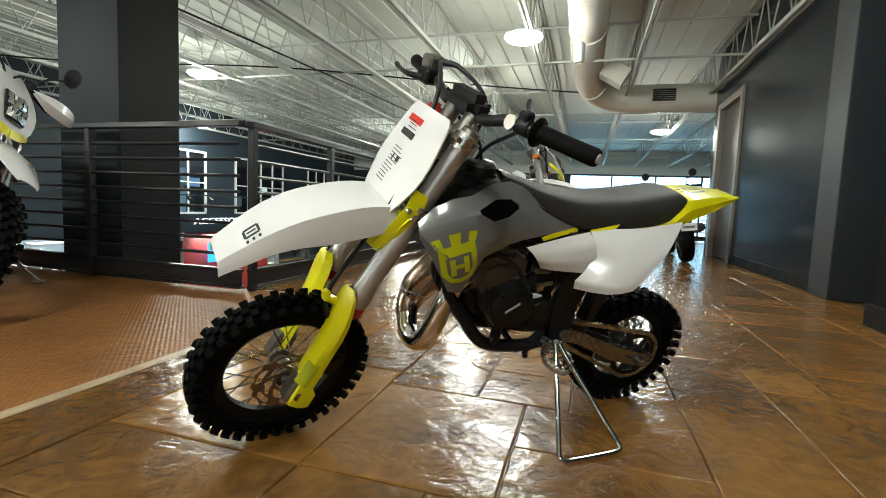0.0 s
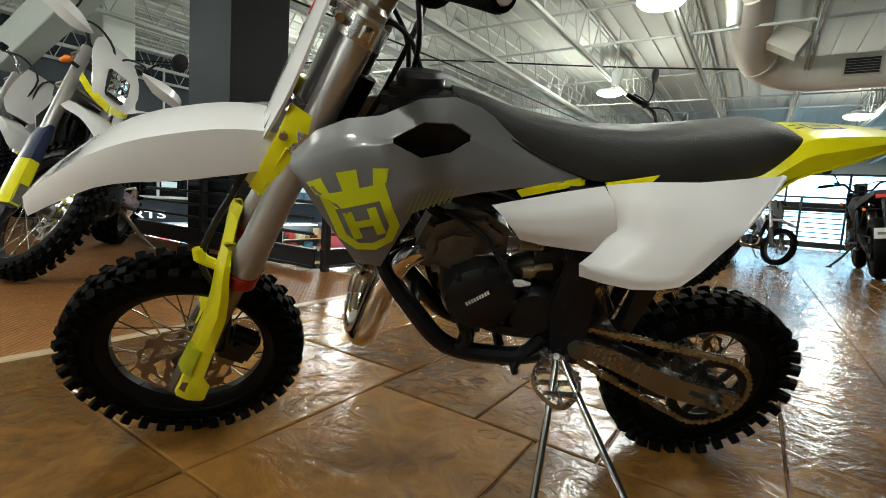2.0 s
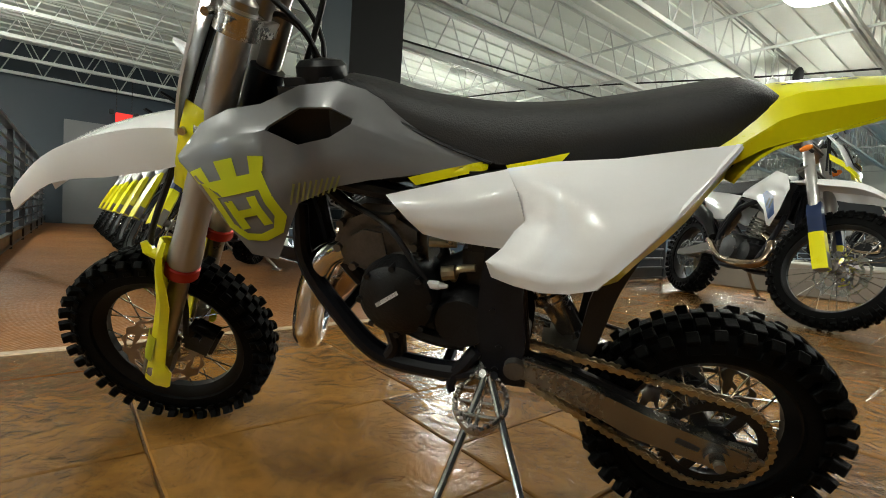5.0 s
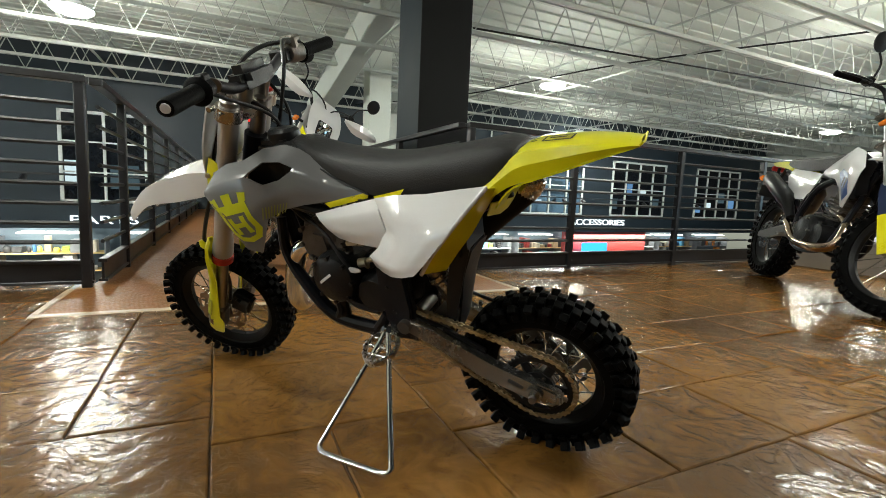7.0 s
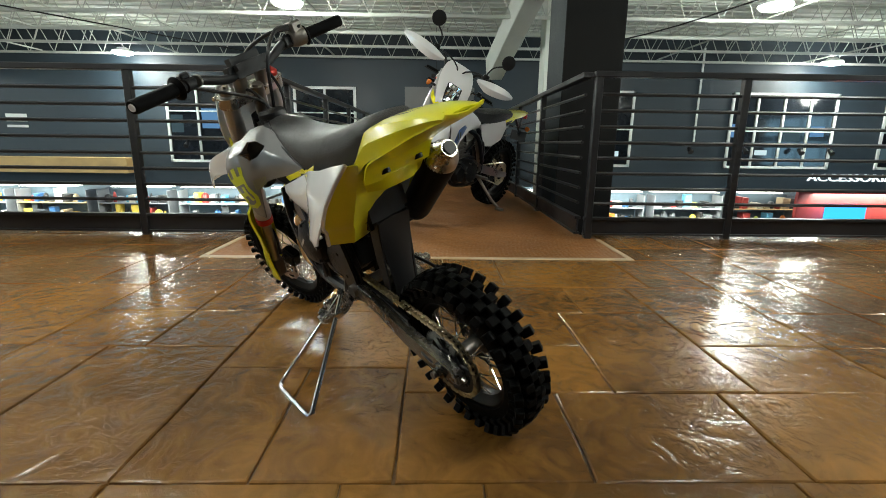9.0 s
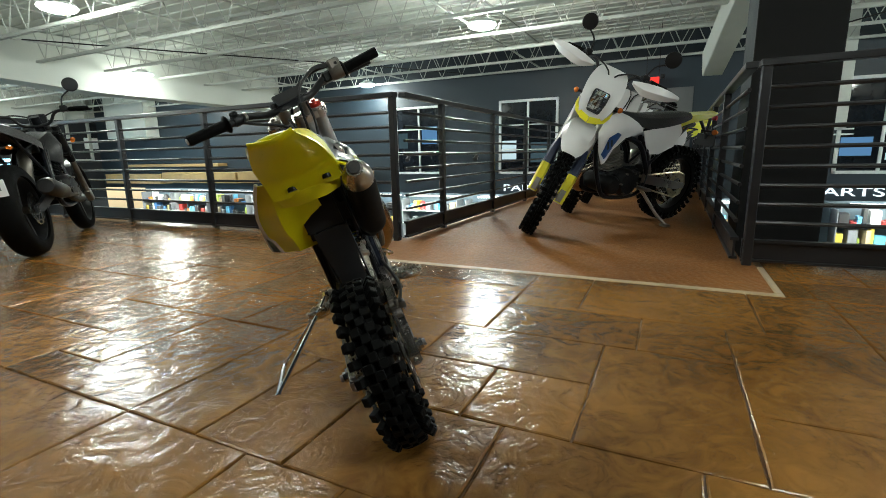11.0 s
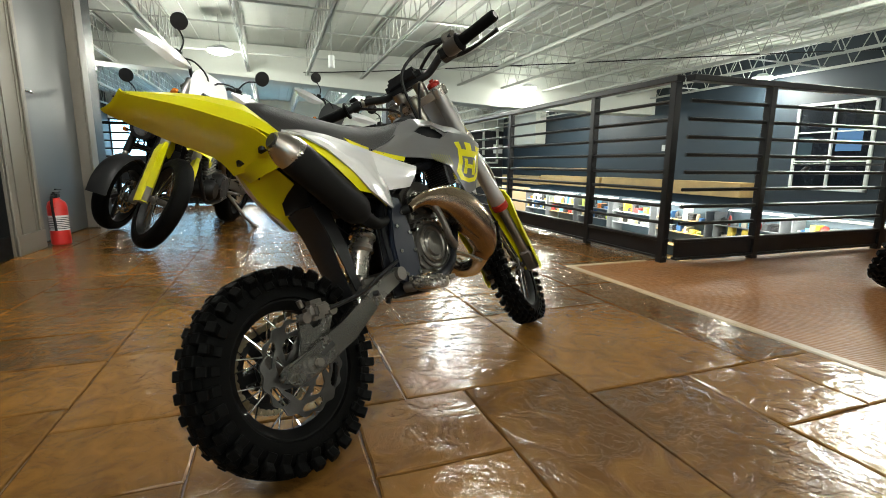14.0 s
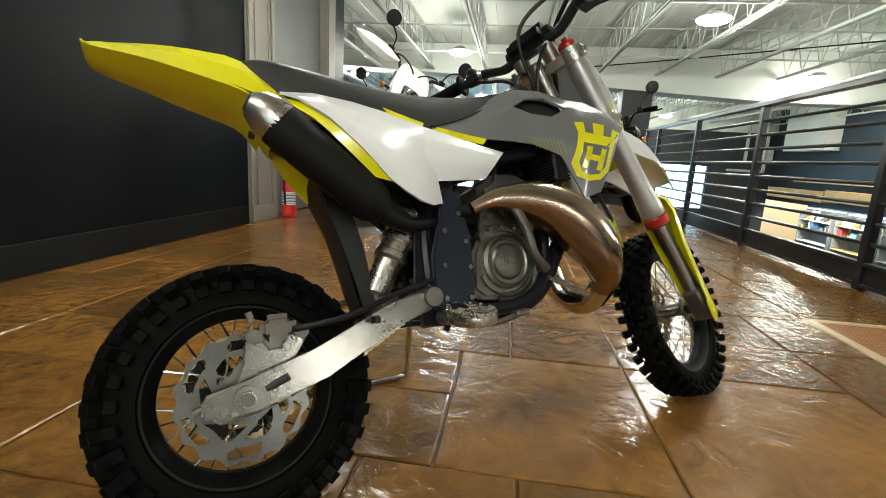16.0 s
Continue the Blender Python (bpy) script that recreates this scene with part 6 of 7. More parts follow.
box(bm, (-0.13, -0.14, -0.3), (0.13, 0.14, 0.05), 0.008, Matrix.Translation((1.70, 8.7, 2.66)) @ Matrix.Rotation(radians(-60), 4, "Y"))
part("duct_outlet", bm, M_DUCT, duct)
bm = B()
box(bm, (2.44, 9.765, 2.42), (2.81, 9.80, 2.64), 0.006)
part("grille_frame", bm, M_DUCT, duct)
for k in range(6):
    bm = B()
    box(bm, (2.455, 9.755, 2.435 + k * 0.033), (2.795, 9.764, 2.462 + k * 0.033))
    part("grille_slat", bm, M_BLACK, duct)

# ---- far west wall: windows, signs and lit shop below ----
def wall_window(y0, y1, z0, z1, cols, rows):
    r = root("window", pose(WX + 0.002, 0, 0), "white framed dark interior window on the navy wall", "window", "wall windows", "structure")
    for lo, hi in (((y0, z0), (y1, z0 + 0.06)), ((y0, z1 - 0.06), (y1, z1)), ((y0, z0), (y0 + 0.06, z1)), ((y1 - 0.06, z0), (y1, z1))):
        bm = B()
        box(bm, (0, lo[0], lo[1]), (0.05, hi[0], hi[1]), 0.004)
        part("window_frame", bm, M_WHITE_FRAME, r)
    for k in range(1, cols):
        y = y0 + (y1 - y0) * k / cols
        bm = B()
        box(bm, (0, y - 0.025, z0 + 0.06), (0.045, y + 0.025, z1 - 0.06), 0.003)
        part("mullion", bm, M_WHITE_FRAME, r)
    for k in range(1, rows):
        z = z0 + (z1 - z0) * k / rows
        bm = B()
        box(bm, (0, y0 + 0.06, z - 0.015), (0.04, y1 - 0.06, z + 0.015), 0.003)
        part("mullion", bm, M_WHITE_FRAME, r)
    for k in range(cols):
        a, b = y0 + (y1 - y0) * k / cols, y0 + (y1 - y0) * (k + 1) / cols
        bm = B()
        box(bm, (0.004, a + 0.03, z0 + 0.05), (0.010, b - 0.03, z1 - 0.05))
        part("pane", bm, M_DARK_GLASS, r)
        bm = B()
        rr = random.Random(int(y0 * 100) + k)
        w = (b - a) * rr.uniform(0.35, 0.7)
        zz = z0 + (z1 - z0) * rr.uniform(0.1, 0.45)
        box(bm, (0.011, a + 0.08, zz), (0.014, a + 0.08 + w, zz + rr.uniform(0.12, 0.5)))
        part("lit_office", bm, M_OFFICE[(k + int(abs(y0) * 3)) % 3], r, "lit office seen behind the glass")


for y0, y1, c, q in ((-3.7, -2.2, 2, 3), (-0.63, 0.87, 2, 3), (6.25, 7.65, 2, 2), (10.05, 12.7, 4, 2), (13.9, 16.4, 4, 2), (18.0, 20.5, 4, 2)):
    wall_window(y0, y1, 0.08, 1.9, c, q)
simple("door_far", (WX + 0.002, 2.05, -0.001), (WX + 0.05, 3.72, 1.92), M_DOOR_GREY, label="grey double door at the end of the bridge", cat="door", kind="structure", bevel=0.004)
simple("door_notice", (WX + 0.051, 2.90, 0.72), (WX + 0.056, 3.01, 1.01), M_WHITE_FRAME, label="white notice plate on the grey double door", cat="notice", kind="structure")
simple("door_closer", (WX + 0.051, 2.56, 1.36), (WX + 0.11, 2.73, 1.41), M_BLACK_STEEL, label="dark door closer on the grey double door", cat="door closer", kind="structure")
simple("door_joint", (WX + 0.0505, 2.885, 0.0), (WX + 0.0535, 2.893, 1.9), M_BLACK_STEEL, label="dark joint between the two door leaves", cat="joint", kind="structure")
simple("wall_panel", (WX + 0.002, 5.95, 0.95), (WX + 0.16, 6.35, DECK - 0.04), M_CEIL, label="white pipe chase on the navy wall", cat="panel", kind="structure", bevel=0.01)
for z in (0.82, 0.92, 1.02):
    simple("wall_bracket", (WX + 0.002, 5.9, z), (WX + 0.06, 6.5, z + 0.03), M_WHITE_FRAME, label="white bracket bars on the wall", cat="bracket", kind="structure")
for y in (7.05, 9.2):
    simple("wall_conduit", (WX + 0.002, y, 0.7), (WX + 0.04, y + 0.035, 2.9), M_WHITE_FRAME, label="thin white conduit on the wall", cat="conduit", kind="structure")
ex = root("exit_sign", pose(WX + 0.55, 2.92, 2.02), "red lit exit sign above the far door", "sign")
bm = B()
box(bm, (-0.03, -0.13, -0.085), (0.03, 0.13, 0.085), 0.008)
part("sign_box", bm, M_EXIT, ex)
bm = B()
rod(bm, (0, -0.12, 0.1), (0, -0.12, DECK - 2.03), 0.006, 6)
rod(bm, (0, 0.12, 0.1), (0, 0.12, DECK - 2.03), 0.006, 6)
box(bm, (-0.05, -0.23, 0.04), (0.03, -0.15, 0.13), 0.01)
box(bm, (-0.05, 0.15, 0.04), (0.03, 0.23, 0.13), 0.01)
part("lamp_head", bm, M_BLACK, ex)


def sign(text, y0, y1, z, size, material, label):
    cu = bpy.data.curves.new("sign_letters", "FONT")
    cu.body, cu.size, cu.extrude, cu.align_x, cu.align_y = text, size, 0.02, "CENTER", "CENTER"
    tmp = bpy.data.objects.new("tmp", cu)
    scene.collection.objects.link(tmp)
    bpy.context.view_layer.update()
    me = bpy.data.meshes.new_from_object(tmp)
    bpy.data.objects.remove(tmp)
    me.materials.clear()
    me.materials.append(material)
    ob = new("sign_letters", me)
    w = max(v.co.x for v in me.vertices) - min(v.co.x for v in me.vertices)
    ob.matrix_world = pose(WX + 0.03, (y0 + y1) / 2, z, 90, 0, 90) @ Matrix.Diagonal(((y1 - y0) / w, 1, 1, 1))
    return tagged(ob, label, "sign")


sign("PARTS", -0.5, 0.66, -0.28, 0.24, M_SIGN, "white block letters reading PARTS on the wall")
sign("PARTS", 5.95, 7.1, -0.28, 0.24, M_SIGN, "white block letters reading PARTS on the wall")
sign("ACCESSORIES", 12.25, 14.6, -0.14, 0.26, M_SIGN, "white block letters reading ACCESSORIES on the wall")

# shop counter bays under the wall: lit soffit, shelves and goods
GOODS = [mat("goods_" + n, c, 0.45, vary=0.1) for n, c in (("white", (0.7, 0.7, 0.68)), ("red", (0.3, 0.035, 0.03)), ("blue", (0.04, 0.12, 0.28)), ("black", (0.03, 0.03, 0.03)), ("tan", (0.42, 0.33, 0.2)), ("yellow", (0.72, 0.54, 0.08)), ("grey", (0.2, 0.21, 0.22)), ("charcoal", (0.05, 0.055, 0.06)), ("cream", (0.55, 0.5, 0.4)), ("orange", (0.6, 0.2, 0.03)), ("sky", (0.12, 0.36, 0.55)), ("lime", (0.4, 0.5, 0.08)))]
M_SHOPLIGHT = glow("shop_light", (1.0, 0.97, 0.9), 3.5)
M_SHOPDIM = glow("shop_light_dim", (1.0, 0.95, 0.85), 1.3)
M_SCREEN = glow("blue_screen", (0.05, 0.35, 1.0), 1.6)
gr = random.Random(21)
for k in range(18):
    y0 = -17.5 + k * 2.2
    sh = root("shop_shelf", pose(WX - 1.0, y0 + 1.0, LOW), "tall white display shelf in the lit shop below", "shelf", "shop shelves")
    for z in (0.9, 1.35, 1.8, 2.2):
        bm = B()
        box(bm, (-0.6, -0.95, z - 0.02), (-0.1, 0.95, z), 0.003)
        part("shelf_board", bm, (M_WHITE_FRAME, M_WOOD, GOODS[6])[k % 3], sh)
    for s in (-0.96, 0.94):
        bm = B()
        box(bm, (-0.6, s, 0), (-0.1, s + 0.02, 2.55), 0.002)
        part("side_panel", bm, GOODS[6], sh)
    bm = B()
    box(bm, (-0.6, -0.94 + 0.3 * (k % 2), 2.62), (-0.25, 0.94 - 0.4 * (k % 3 == 1), 2.65))
    part("light_strip", bm, M_SHOPLIGHT if k % 3 else M_SHOPDIM, sh, "bright light strip over the shelf")
    for z in (1.8, 2.2):
        y = -0.9
        while y < 0.75:
            w, h, d = gr.uniform(0.06, 0.22), gr.uniform(0.12, 0.38), gr.uniform(0.15, 0.35)
            bm = B()
            style = gr.random()
            if style < 0.35:
                lathe(bm, [(0, 0), (w * 0.42, 0), (w * 0.5, -h * 0.25), (w * 0.48, -h * 0.5), (w * 0.3, -h * 0.72), (0, -h * 0.8)], 14, Matrix.Rotation(radians(-90), 4, "X"))
                nm, lab, cat = "helmet", "rounded helmet standing on the shop shelf", "helmet"
            elif style < 0.6:
                for q in range(3):
                    box(bm, (-d / 2, -w / 2, q * h * 0.2), (d / 2, w / 2, q * h * 0.2 + h * 0.18), 0.012, Matrix.Rotation(radians(gr.uniform(-6, 6)), 4, "Z"))
                nm, lab, cat = "folded_clothes", "folded clothes stacked on the shop shelf", "clothes"
            else:
                box(bm, (-d / 2, -w / 2, 0), (d / 2, w / 2, h), 0.01)
                nm, lab, cat = "boxed_product", "small boxed shop product on the shelf", "box"
            g = finish(bm, nm, gr.choice(GOODS + GOODS[6:8] + GOODS[3:4] * 2), smooth=40)
            g.matrix_world = pose(WX - 1.32, y0 + 1.0 + y + w / 2, LOW + z, 0, 0, gr.uniform(-8, 8))
            tagged(g, lab, cat, "shop goods")
            y += w + gr.uniform(0.005, 0.05)
simple("shop_screen", (WX - 0.4, 13.2, -1.45), (WX - 0.36, 14.3, -0.85), M_SCREEN, label="wide blue lit display screen in the shop", cat="screen")
simple("red_shop_wall", (WX - 0.72, 12.6, -2.6), (WX - 0.62, 16.4, -0.5), GOODS[1], label="dark red display wall in the shop", cat="panel", kind="structure")
# black lighting tracks with small spots before the wall
for ya, yb, lit in ((8.6, 11.6, False), (11.8, 17.6, True), (-3.2, 1.2, False)):
    tk = root("track_light", pose(WX + 0.7, ya, 0.62), "black lighting track with small spots on the navy wall", "lamp", "track lights")
    bm = B()
    box(bm, (-0.02, 0, -0.02), (0.02, yb - ya, 0.02), 0.004)
    part("track", bm, M_BLACK_STEEL, tk)
    for k in range(3):
        q = (yb - ya) * (0.06 + 0.44 * k)
        bm = B()
        rod(bm, (0, q, -0.02), (0, q, -0.09), 0.012, 8)
        tube(bm, [(-0.05, q, -0.06), (0.07, q, -0.15)], [0.045, 0.06], 14)
        part("spot_head", bm, M_BLACK_STEEL, tk)
    for q in (0.05, yb - ya - 0.05):
        bm = B()
        box(bm, (-0.698, q - 0.012, -0.012), (-0.02, q + 0.012, 0.012))
        part("bracket_arm", bm, M_BLACK_STEEL, tk)
# pale wood fascia over the shop to the south-west
for y0, y1, zt in ((-17.0, -13.6, 0.10), (-13.5, -9.7, 0.16), (-9.6, -4.5, 0.18)):
    simple("wood_fascia", (WX + 0.01, y0, zt - 0.36), (WX + 0.5, y1, zt), M_WOOD, label="pale wood fascia over the shop shelves", cat="fascia", kind="structure", bevel=0.01)
simple("wood_ledge", (WX + 0.01, -15.6, 0.36), (WX + 0.4, -10.6, 0.46), M_WOOD, label="thin pale wood ledge over the fascia", cat="ledge", kind="structure", bevel=0.01)
for z in (0.86, 1.0):
    simple("wall_notice", (WX + 0.002, -7.55, z), (WX + 0.02, -7.05, z + (0.06 if z < 0.9 else 0.18)), M_WHITE_FRAME, label="white notice plate on the navy wall", cat="notice", kind="structure", bevel=0.004)
# display tables with stacked clothes and helmets on the lower floor
for k in range(15):
    y, x = -16.5 + k * 2.25, -7.6 + (k % 2) * 0.9
    tb = root("display_table", pose(x, y, LOW), "white display table with folded goods below", "table", "display tables")
    bm = B()
    box(bm, (-0.5, -0.8, 0.9), (0.5, 0.8, 0.94), 0.006)
    part("tabletop", bm, M_WHITE_FRAME, tb)
    for sx in (-0.45, 0.45):
        for sy in (-0.75, 0.75):
            bm = B()
            box(bm, (sx - 0.025, sy - 0.025, 0), (sx + 0.025, sy + 0.025, 0.9), 0.003)
            part("leg", bm, M_BLACK_STEEL, tb)
    for i in range(9):
        bm = B()
        if i % 3 == 0:
            lathe(bm, [(0, 0), (0.10, 0.0), (0.13, -0.08), (0.12, -0.17), (0.07, -0.24), (0, -0.26)], 16, Matrix.Rotation(radians(-90), 4, "X"))
        else:
            box(bm, (-0.15, -0.12, 0), (0.15, 0.12, gr.uniform(0.06, 0.3)), 0.02, None, 2)
        g = finish(bm, "helmet" if i % 3 == 0 else "folded_goods", gr.choice(GOODS), smooth=45)
        g.matrix_world = pose(x + (-0.3 + 0.3 * (i % 3)), y - 0.55 + 0.5 * (i // 3), LOW + 0.94, 0, 0, gr.uniform(-40, 40))
        tagged(g, "shop goods lying on the display table", "goods", "table goods")
# lamps of the lower shop
for k in range(6):
    d = bpy.data.lights.new("shop_light", "AREA")
    d.shape, d.size, d.size_y, d.energy, d.color = "RECTANGLE", 0.6, 4.0, 150, (1, 0.97, 0.9)
    new("shop_light", d).matrix_world = pose(WX - 0.55, -15 + k * 6.0, -0.62, 0, 18, 0)
simple("plinth", (-0.25, 7.35, 0.0), (1.55, 8.5, 0.30), M_BEIGE, label="low beige display plinth on the mezzanine", cat="plinth", bevel=0.01)
# hanging white spot and cable under the roof
for pts in ([(-9, 5.2, 2.62), (-6, 6.5, 2.5), (-3, 7.6, 2.58), (0, 9.2, 2.6), (3, 10.5, 2.62)], [(-9, -1.5, 2.6), (-6, -3, 2.52), (-3, -5.5, 2.58), (1, -8, 2.6), (6, -9, 2.6)], [(-3, 4.5, 2.62), (-2.2, 9, 2.5), (-2, 14, 2.6)]):
    bm = B()
    tube(bm, pts, 0.012, 6, 6)
    tagged(finish(bm, "roof_cable", M_BLACK, smooth=50), "black cable slung under the roof joists", "cable", "roof cables")
for x, y in ((0.55, -5.6), (-0.2, 9.0), (1.35, 7.1)):
    sp_ = root("spot_lamp", pose(x, y, 2.3), "small white cylindrical spot lamp under the roof", "lamp")
    bm = B()
    lathe(bm, [(0, -0.22), (0.05, -0.22), (0.06, -0.2), (0.06, -0.02), (0.052, 0.0), (0.045, 0.0), (0.04, -0.03), (0, -0.03)], 20, Matrix.Rotation(radians(-90), 4, "X"))
    part("can", bm, M_WHITE_FRAME, sp_)
    bm = B()
    rod(bm, (0, 0, 0.21), (0, 0, DECK - 2.3 - 0.03), 0.008, 8)
    part("stem", bm, M_TRUSS, sp_)


# ---- the other motorcycles ----
def moto(name, label, m, style, body=None, accent=None, group="showroom motorcycles", steer=0.0, guards=True, pipe=None, shroud=None):
    """A full-size motorcycle: x forward from the rear contact, y left, z up. style: enduro, cross, motard or naked."""
    body, accent = body or M_WHITE, accent or M_YELLOW
    road = style in ("motard", "naked")
    naked = style == "naked"
    r = root(name, m, label, "motorcycle", group)
    WB, RF, RR = (1.38, 0.30, 0.31) if naked else ((1.46, 0.315, 0.315) if road else (1.46, 0.352, 0.335))
    AXU = Vector((-0.454, 0, 0.891)).normalized()
    FWD = Vector((0.891, 0, 0.454)).normalized()
    ap = Vector((WB - 0.045, 0, RF - 0.02))
    S = Matrix.Translation(ap) @ Matrix.Rotation(radians(steer), 4, AXU) @ Matrix.Translation(-ap)
    L = 0.86 if not naked else 0.66

    def f(s, v=0.0, k=0.0):
        return Vector((WB - 0.02, v, RF)) + AXU * s + FWD * k

    def P(nm, bm, material, lab="", smooth=40, parent=None, st=False):
        if st:
            xform(bm, S)
        return part(nm, bm, material, parent or r, lab, smooth)

    wheel(r, S @ Matrix.Translation((WB, 0, RF)), RF, 0.12 if naked else (0.115 if road else 0.09), RF - (0.075 if road else 0.085), 40, 0.014, 32, 0.13, 0.035, M_BLACK, smooth_tyre=road, cast=naked, disc_side=1, disc_R=0.14, disc_mat=M_STEEL)
    wheel(r, Matrix.Translation((0, 0, RR)), RR, 0.17 if naked else (0.15 if road else 0.13), RR - (0.09 if road else 0.105), 36, 0.017, 32, 0.16, 0.045, M_BLACK, smooth_tyre=road, cast=naked, disc_side=-1, disc_R=0.11, disc_mat=M_STEEL)
    gm = accent if not naked else M_BLACK
    for s in (1, -1):
        v = s * 0.105
        bm = B()
        tube(bm, [f(0.36, v), f(0.37, v), f(0.60, v), f(L + 0.03, v)], [0.027, 0.030, 0.030, 0.027], 16)
        leg = P("fork_leg", bm, M_FORK if not naked else M_ENGINE, "silver upper fork tube", st=True)
        bm = B()
        tube(bm, [f(0.0, v), f(0.37, v)], 0.023, 14)
        box(bm, (-0.03, -0.025, -0.05), (0.035, 0.025, 0.06), 0.008, Matrix.Translation(f(0, v)) @ Matrix.Rotation(radians(-27), 4, "Y"))
        P("stanchion", bm, M_SILVER, parent=leg, st=True)
        if not naked:
            bm = B()
            rows = []
            for q, hw in ((-0.05, 0.04), (0.06, 0.042), (0.18, 0.04), (0.32, 0.036), (0.38, 0.02)):
                rows.append([f(q, v + s * hw, -0.035), f(q, v + s * hw, 0.0), f(q, v + s * hw * 0.6, 0.034), f(q, v - s * hw * 0.4, 0.034), f(q, v - s * hw * 0.8, 0.01)])
            loft(bm, rows[:3], 0.004)
            P("fork_guard", bm, accent, "lower fork guard", parent=leg, st=True)
            bm = B()
            loft(bm, [[p + FWD * 0.002 for p in q] for q in rows[2:]], 0.004)
            P("upper_guard", bm, M_NAVYBLUE if style == "enduro" else accent, parent=leg, st=True)
    for q in (L - 0.02, L - 0.22):
        bm = B()
        box(bm, (-0.05, -0.135, -0.018), (0.035, 0.135, 0.018), 0.012, Matrix.Translation(f(q, 0, -0.02)) @ Matrix.Rotation(radians(-27), 4, "Y"), 2)
        P("triple_clamp", bm, M_SILVER if not naked else M_ENGINE, st=True)
    # handlebar
    c = f(L + 0.06, 0, -0.02)
    def b(v, back, up):
        return c + Vector((-back, v, up))
    bm = B()
    tube(bm, [b(-0.40, 0.13, 0.075), b(-0.24, 0.075, 0.085), b(-0.15, 0.03, 0.075), b(-0.08, 0, 0), b(0.08, 0, 0), b(0.15, 0.03, 0.075), b(0.24, 0.075, 0.085), b(0.40, 0.13, 0.075)], 0.012, 10, 4)
    hb = P("handlebar", bm, M_BLACK if style != "cross" else M_STEEL, st=True)
    for s in (1, -1):
        bm = B()
        tube(bm, [b(s * 0.27, 0.085, 0.085), b(s * 0.40, 0.13, 0.075), b(s * 0.405, 0.132, 0.075)], [0.018, 0.018, 0.012], 12)
        P("grip", bm, M_RUBBER, parent=hb, st=True)
        bm = B()
        tube(bm, [b(s * 0.24, 0.06, 0.085), b(s * 0.25, 0.03, 0.08), b(s * 0.34, 0.03, 0.07), b(s * 0.42, 0.07, 0.068)], [0.012, 0.008, 0.007, 0.007], 8, 3)
        box(bm, (-0.03, -0.025, -0.01), (0.02, 0.025, 0.04), 0.008, Matrix.Translation(b(s * 0.23, 0.065, 0.08)))
        P("lever", bm, M_ENGINE, parent=hb, st=True)
        if guards and style in ("enduro", "motard"):
            rows = []
            for y, z0, z1, k in ((0.15, 0.045, 0.065, 0.075), (0.24, 0.005, 0.092, 0.10), (0.34, 0.012, 0.105, 0.085), (0.43, 0.03, 0.10, 0.04), (0.50, 0.058, 0.082, -0.03)):
                rows.append([b(s * y, -k, z0), b(s * y, -k - 0.012, (z0 + z1) / 2), b(s * y, -k + 0.012, z1)])
            bm = B()
            loft(bm, rows, 0.004, rowsteps=2)
            P("hand_guard", bm, M_WHITE, "white plastic hand guard", parent=hb, st=True)
        if style != "cross":
            bm = B()
            p = b(s * 0.22, 0.06, 0.10)
            q = p + Vector((0.03, s * 0.10, 0.15))
            tube(bm, [p, p + Vector((0.02, s * 0.02, 0.09)), q], 0.006, 8, 4)
            P("mirror_stalk", bm, M_BLACK, parent=hb, st=True)
            bm = B()
            lathe(bm, [(0, -0.012), (0.045, -0.010), (0.056, 0.0), (0.056, 0.008), (0, 0.012)], 20, Matrix.Translation(q + Vector((0, 0, 0.03))) @ Matrix.Rotation(radians(-80), 4, "Z"))
            mi = P("mirror", bm, M_BLACK, "round black mirror", parent=hb, st=True)
            bm = B()
            tube(bm, [f(L - 0.12, s * 0.12, 0.03), f(L - 0.12, s * 0.165, 0.03)], [0.010, 0.010], 8)
            P("indicator_stalk", bm, M_BLACK, st=True)
            bm = B()
            tube(bm, [f(L - 0.12, s * 0.172, 0.055), f(L - 0.12, s * 0.176, 0.03), f(L - 0.12, s * 0.176, -0.01)], [0.010, 0.019, 0.013], 12)
            P("indicator", bm, M_ORANGE, "amber indicator", st=True)
    for s in (1, -1):
        bm = B()
        tube(bm, [b(s * 0.22, 0.06, 0.07), b(s * 0.14, -0.06, 0.10), b(s * 0.015, -0.10, 0.025), f(L - 0.22, s * 0.025, 0.05)], 0.006, 8, 4)
        P("cable", bm, M_BLACK, st=True)
    # front mask or number plate, with the lamp
    def fp(v, s, k):
        return f(s, v, 0.07 + k - 0.9 * v * v)
    if style in ("enduro", "motard"):
        bm = B()
        rows = []
        for q, hw, k in ((L - 0.30, 0.075, 0.10), (L - 0.25, 0.105, 0.115), (L - 0.14, 0.13, 0.10), (L - 0.02, 0.135, 0.05), (L + 0.08, 0.115, 0.0), (L + 0.12, 0.085, -0.02)):
            rows.append([fp(x * hw, q, k) for x in (-1.0, -0.75, -0.4, 0, 0.4, 0.75, 1.0)])
        loft(bm, rows, 0.005, rowsteps=2)
        mask = P("headlight_mask", bm, body, "headlight surround", st=True)
        bm = B()
        rows = [[fp(x * hw, q, k + 0.005) for x in (-1, -0.8, 0, 0.8, 1)] for q, hw, k in ((L - 0.262, 0.040, 0.119), (L - 0.25, 0.050, 0.119), (L - 0.18, 0.060, 0.112), (L - 0.105, 0.060, 0.094), (L - 0.092, 0.050, 0.088))]
        loft(bm, rows, 0.005)
        lamp = P("headlight", bm, M_BLACK, "clear faceted headlight", parent=mask, st=True)
        rr = random.Random(5)
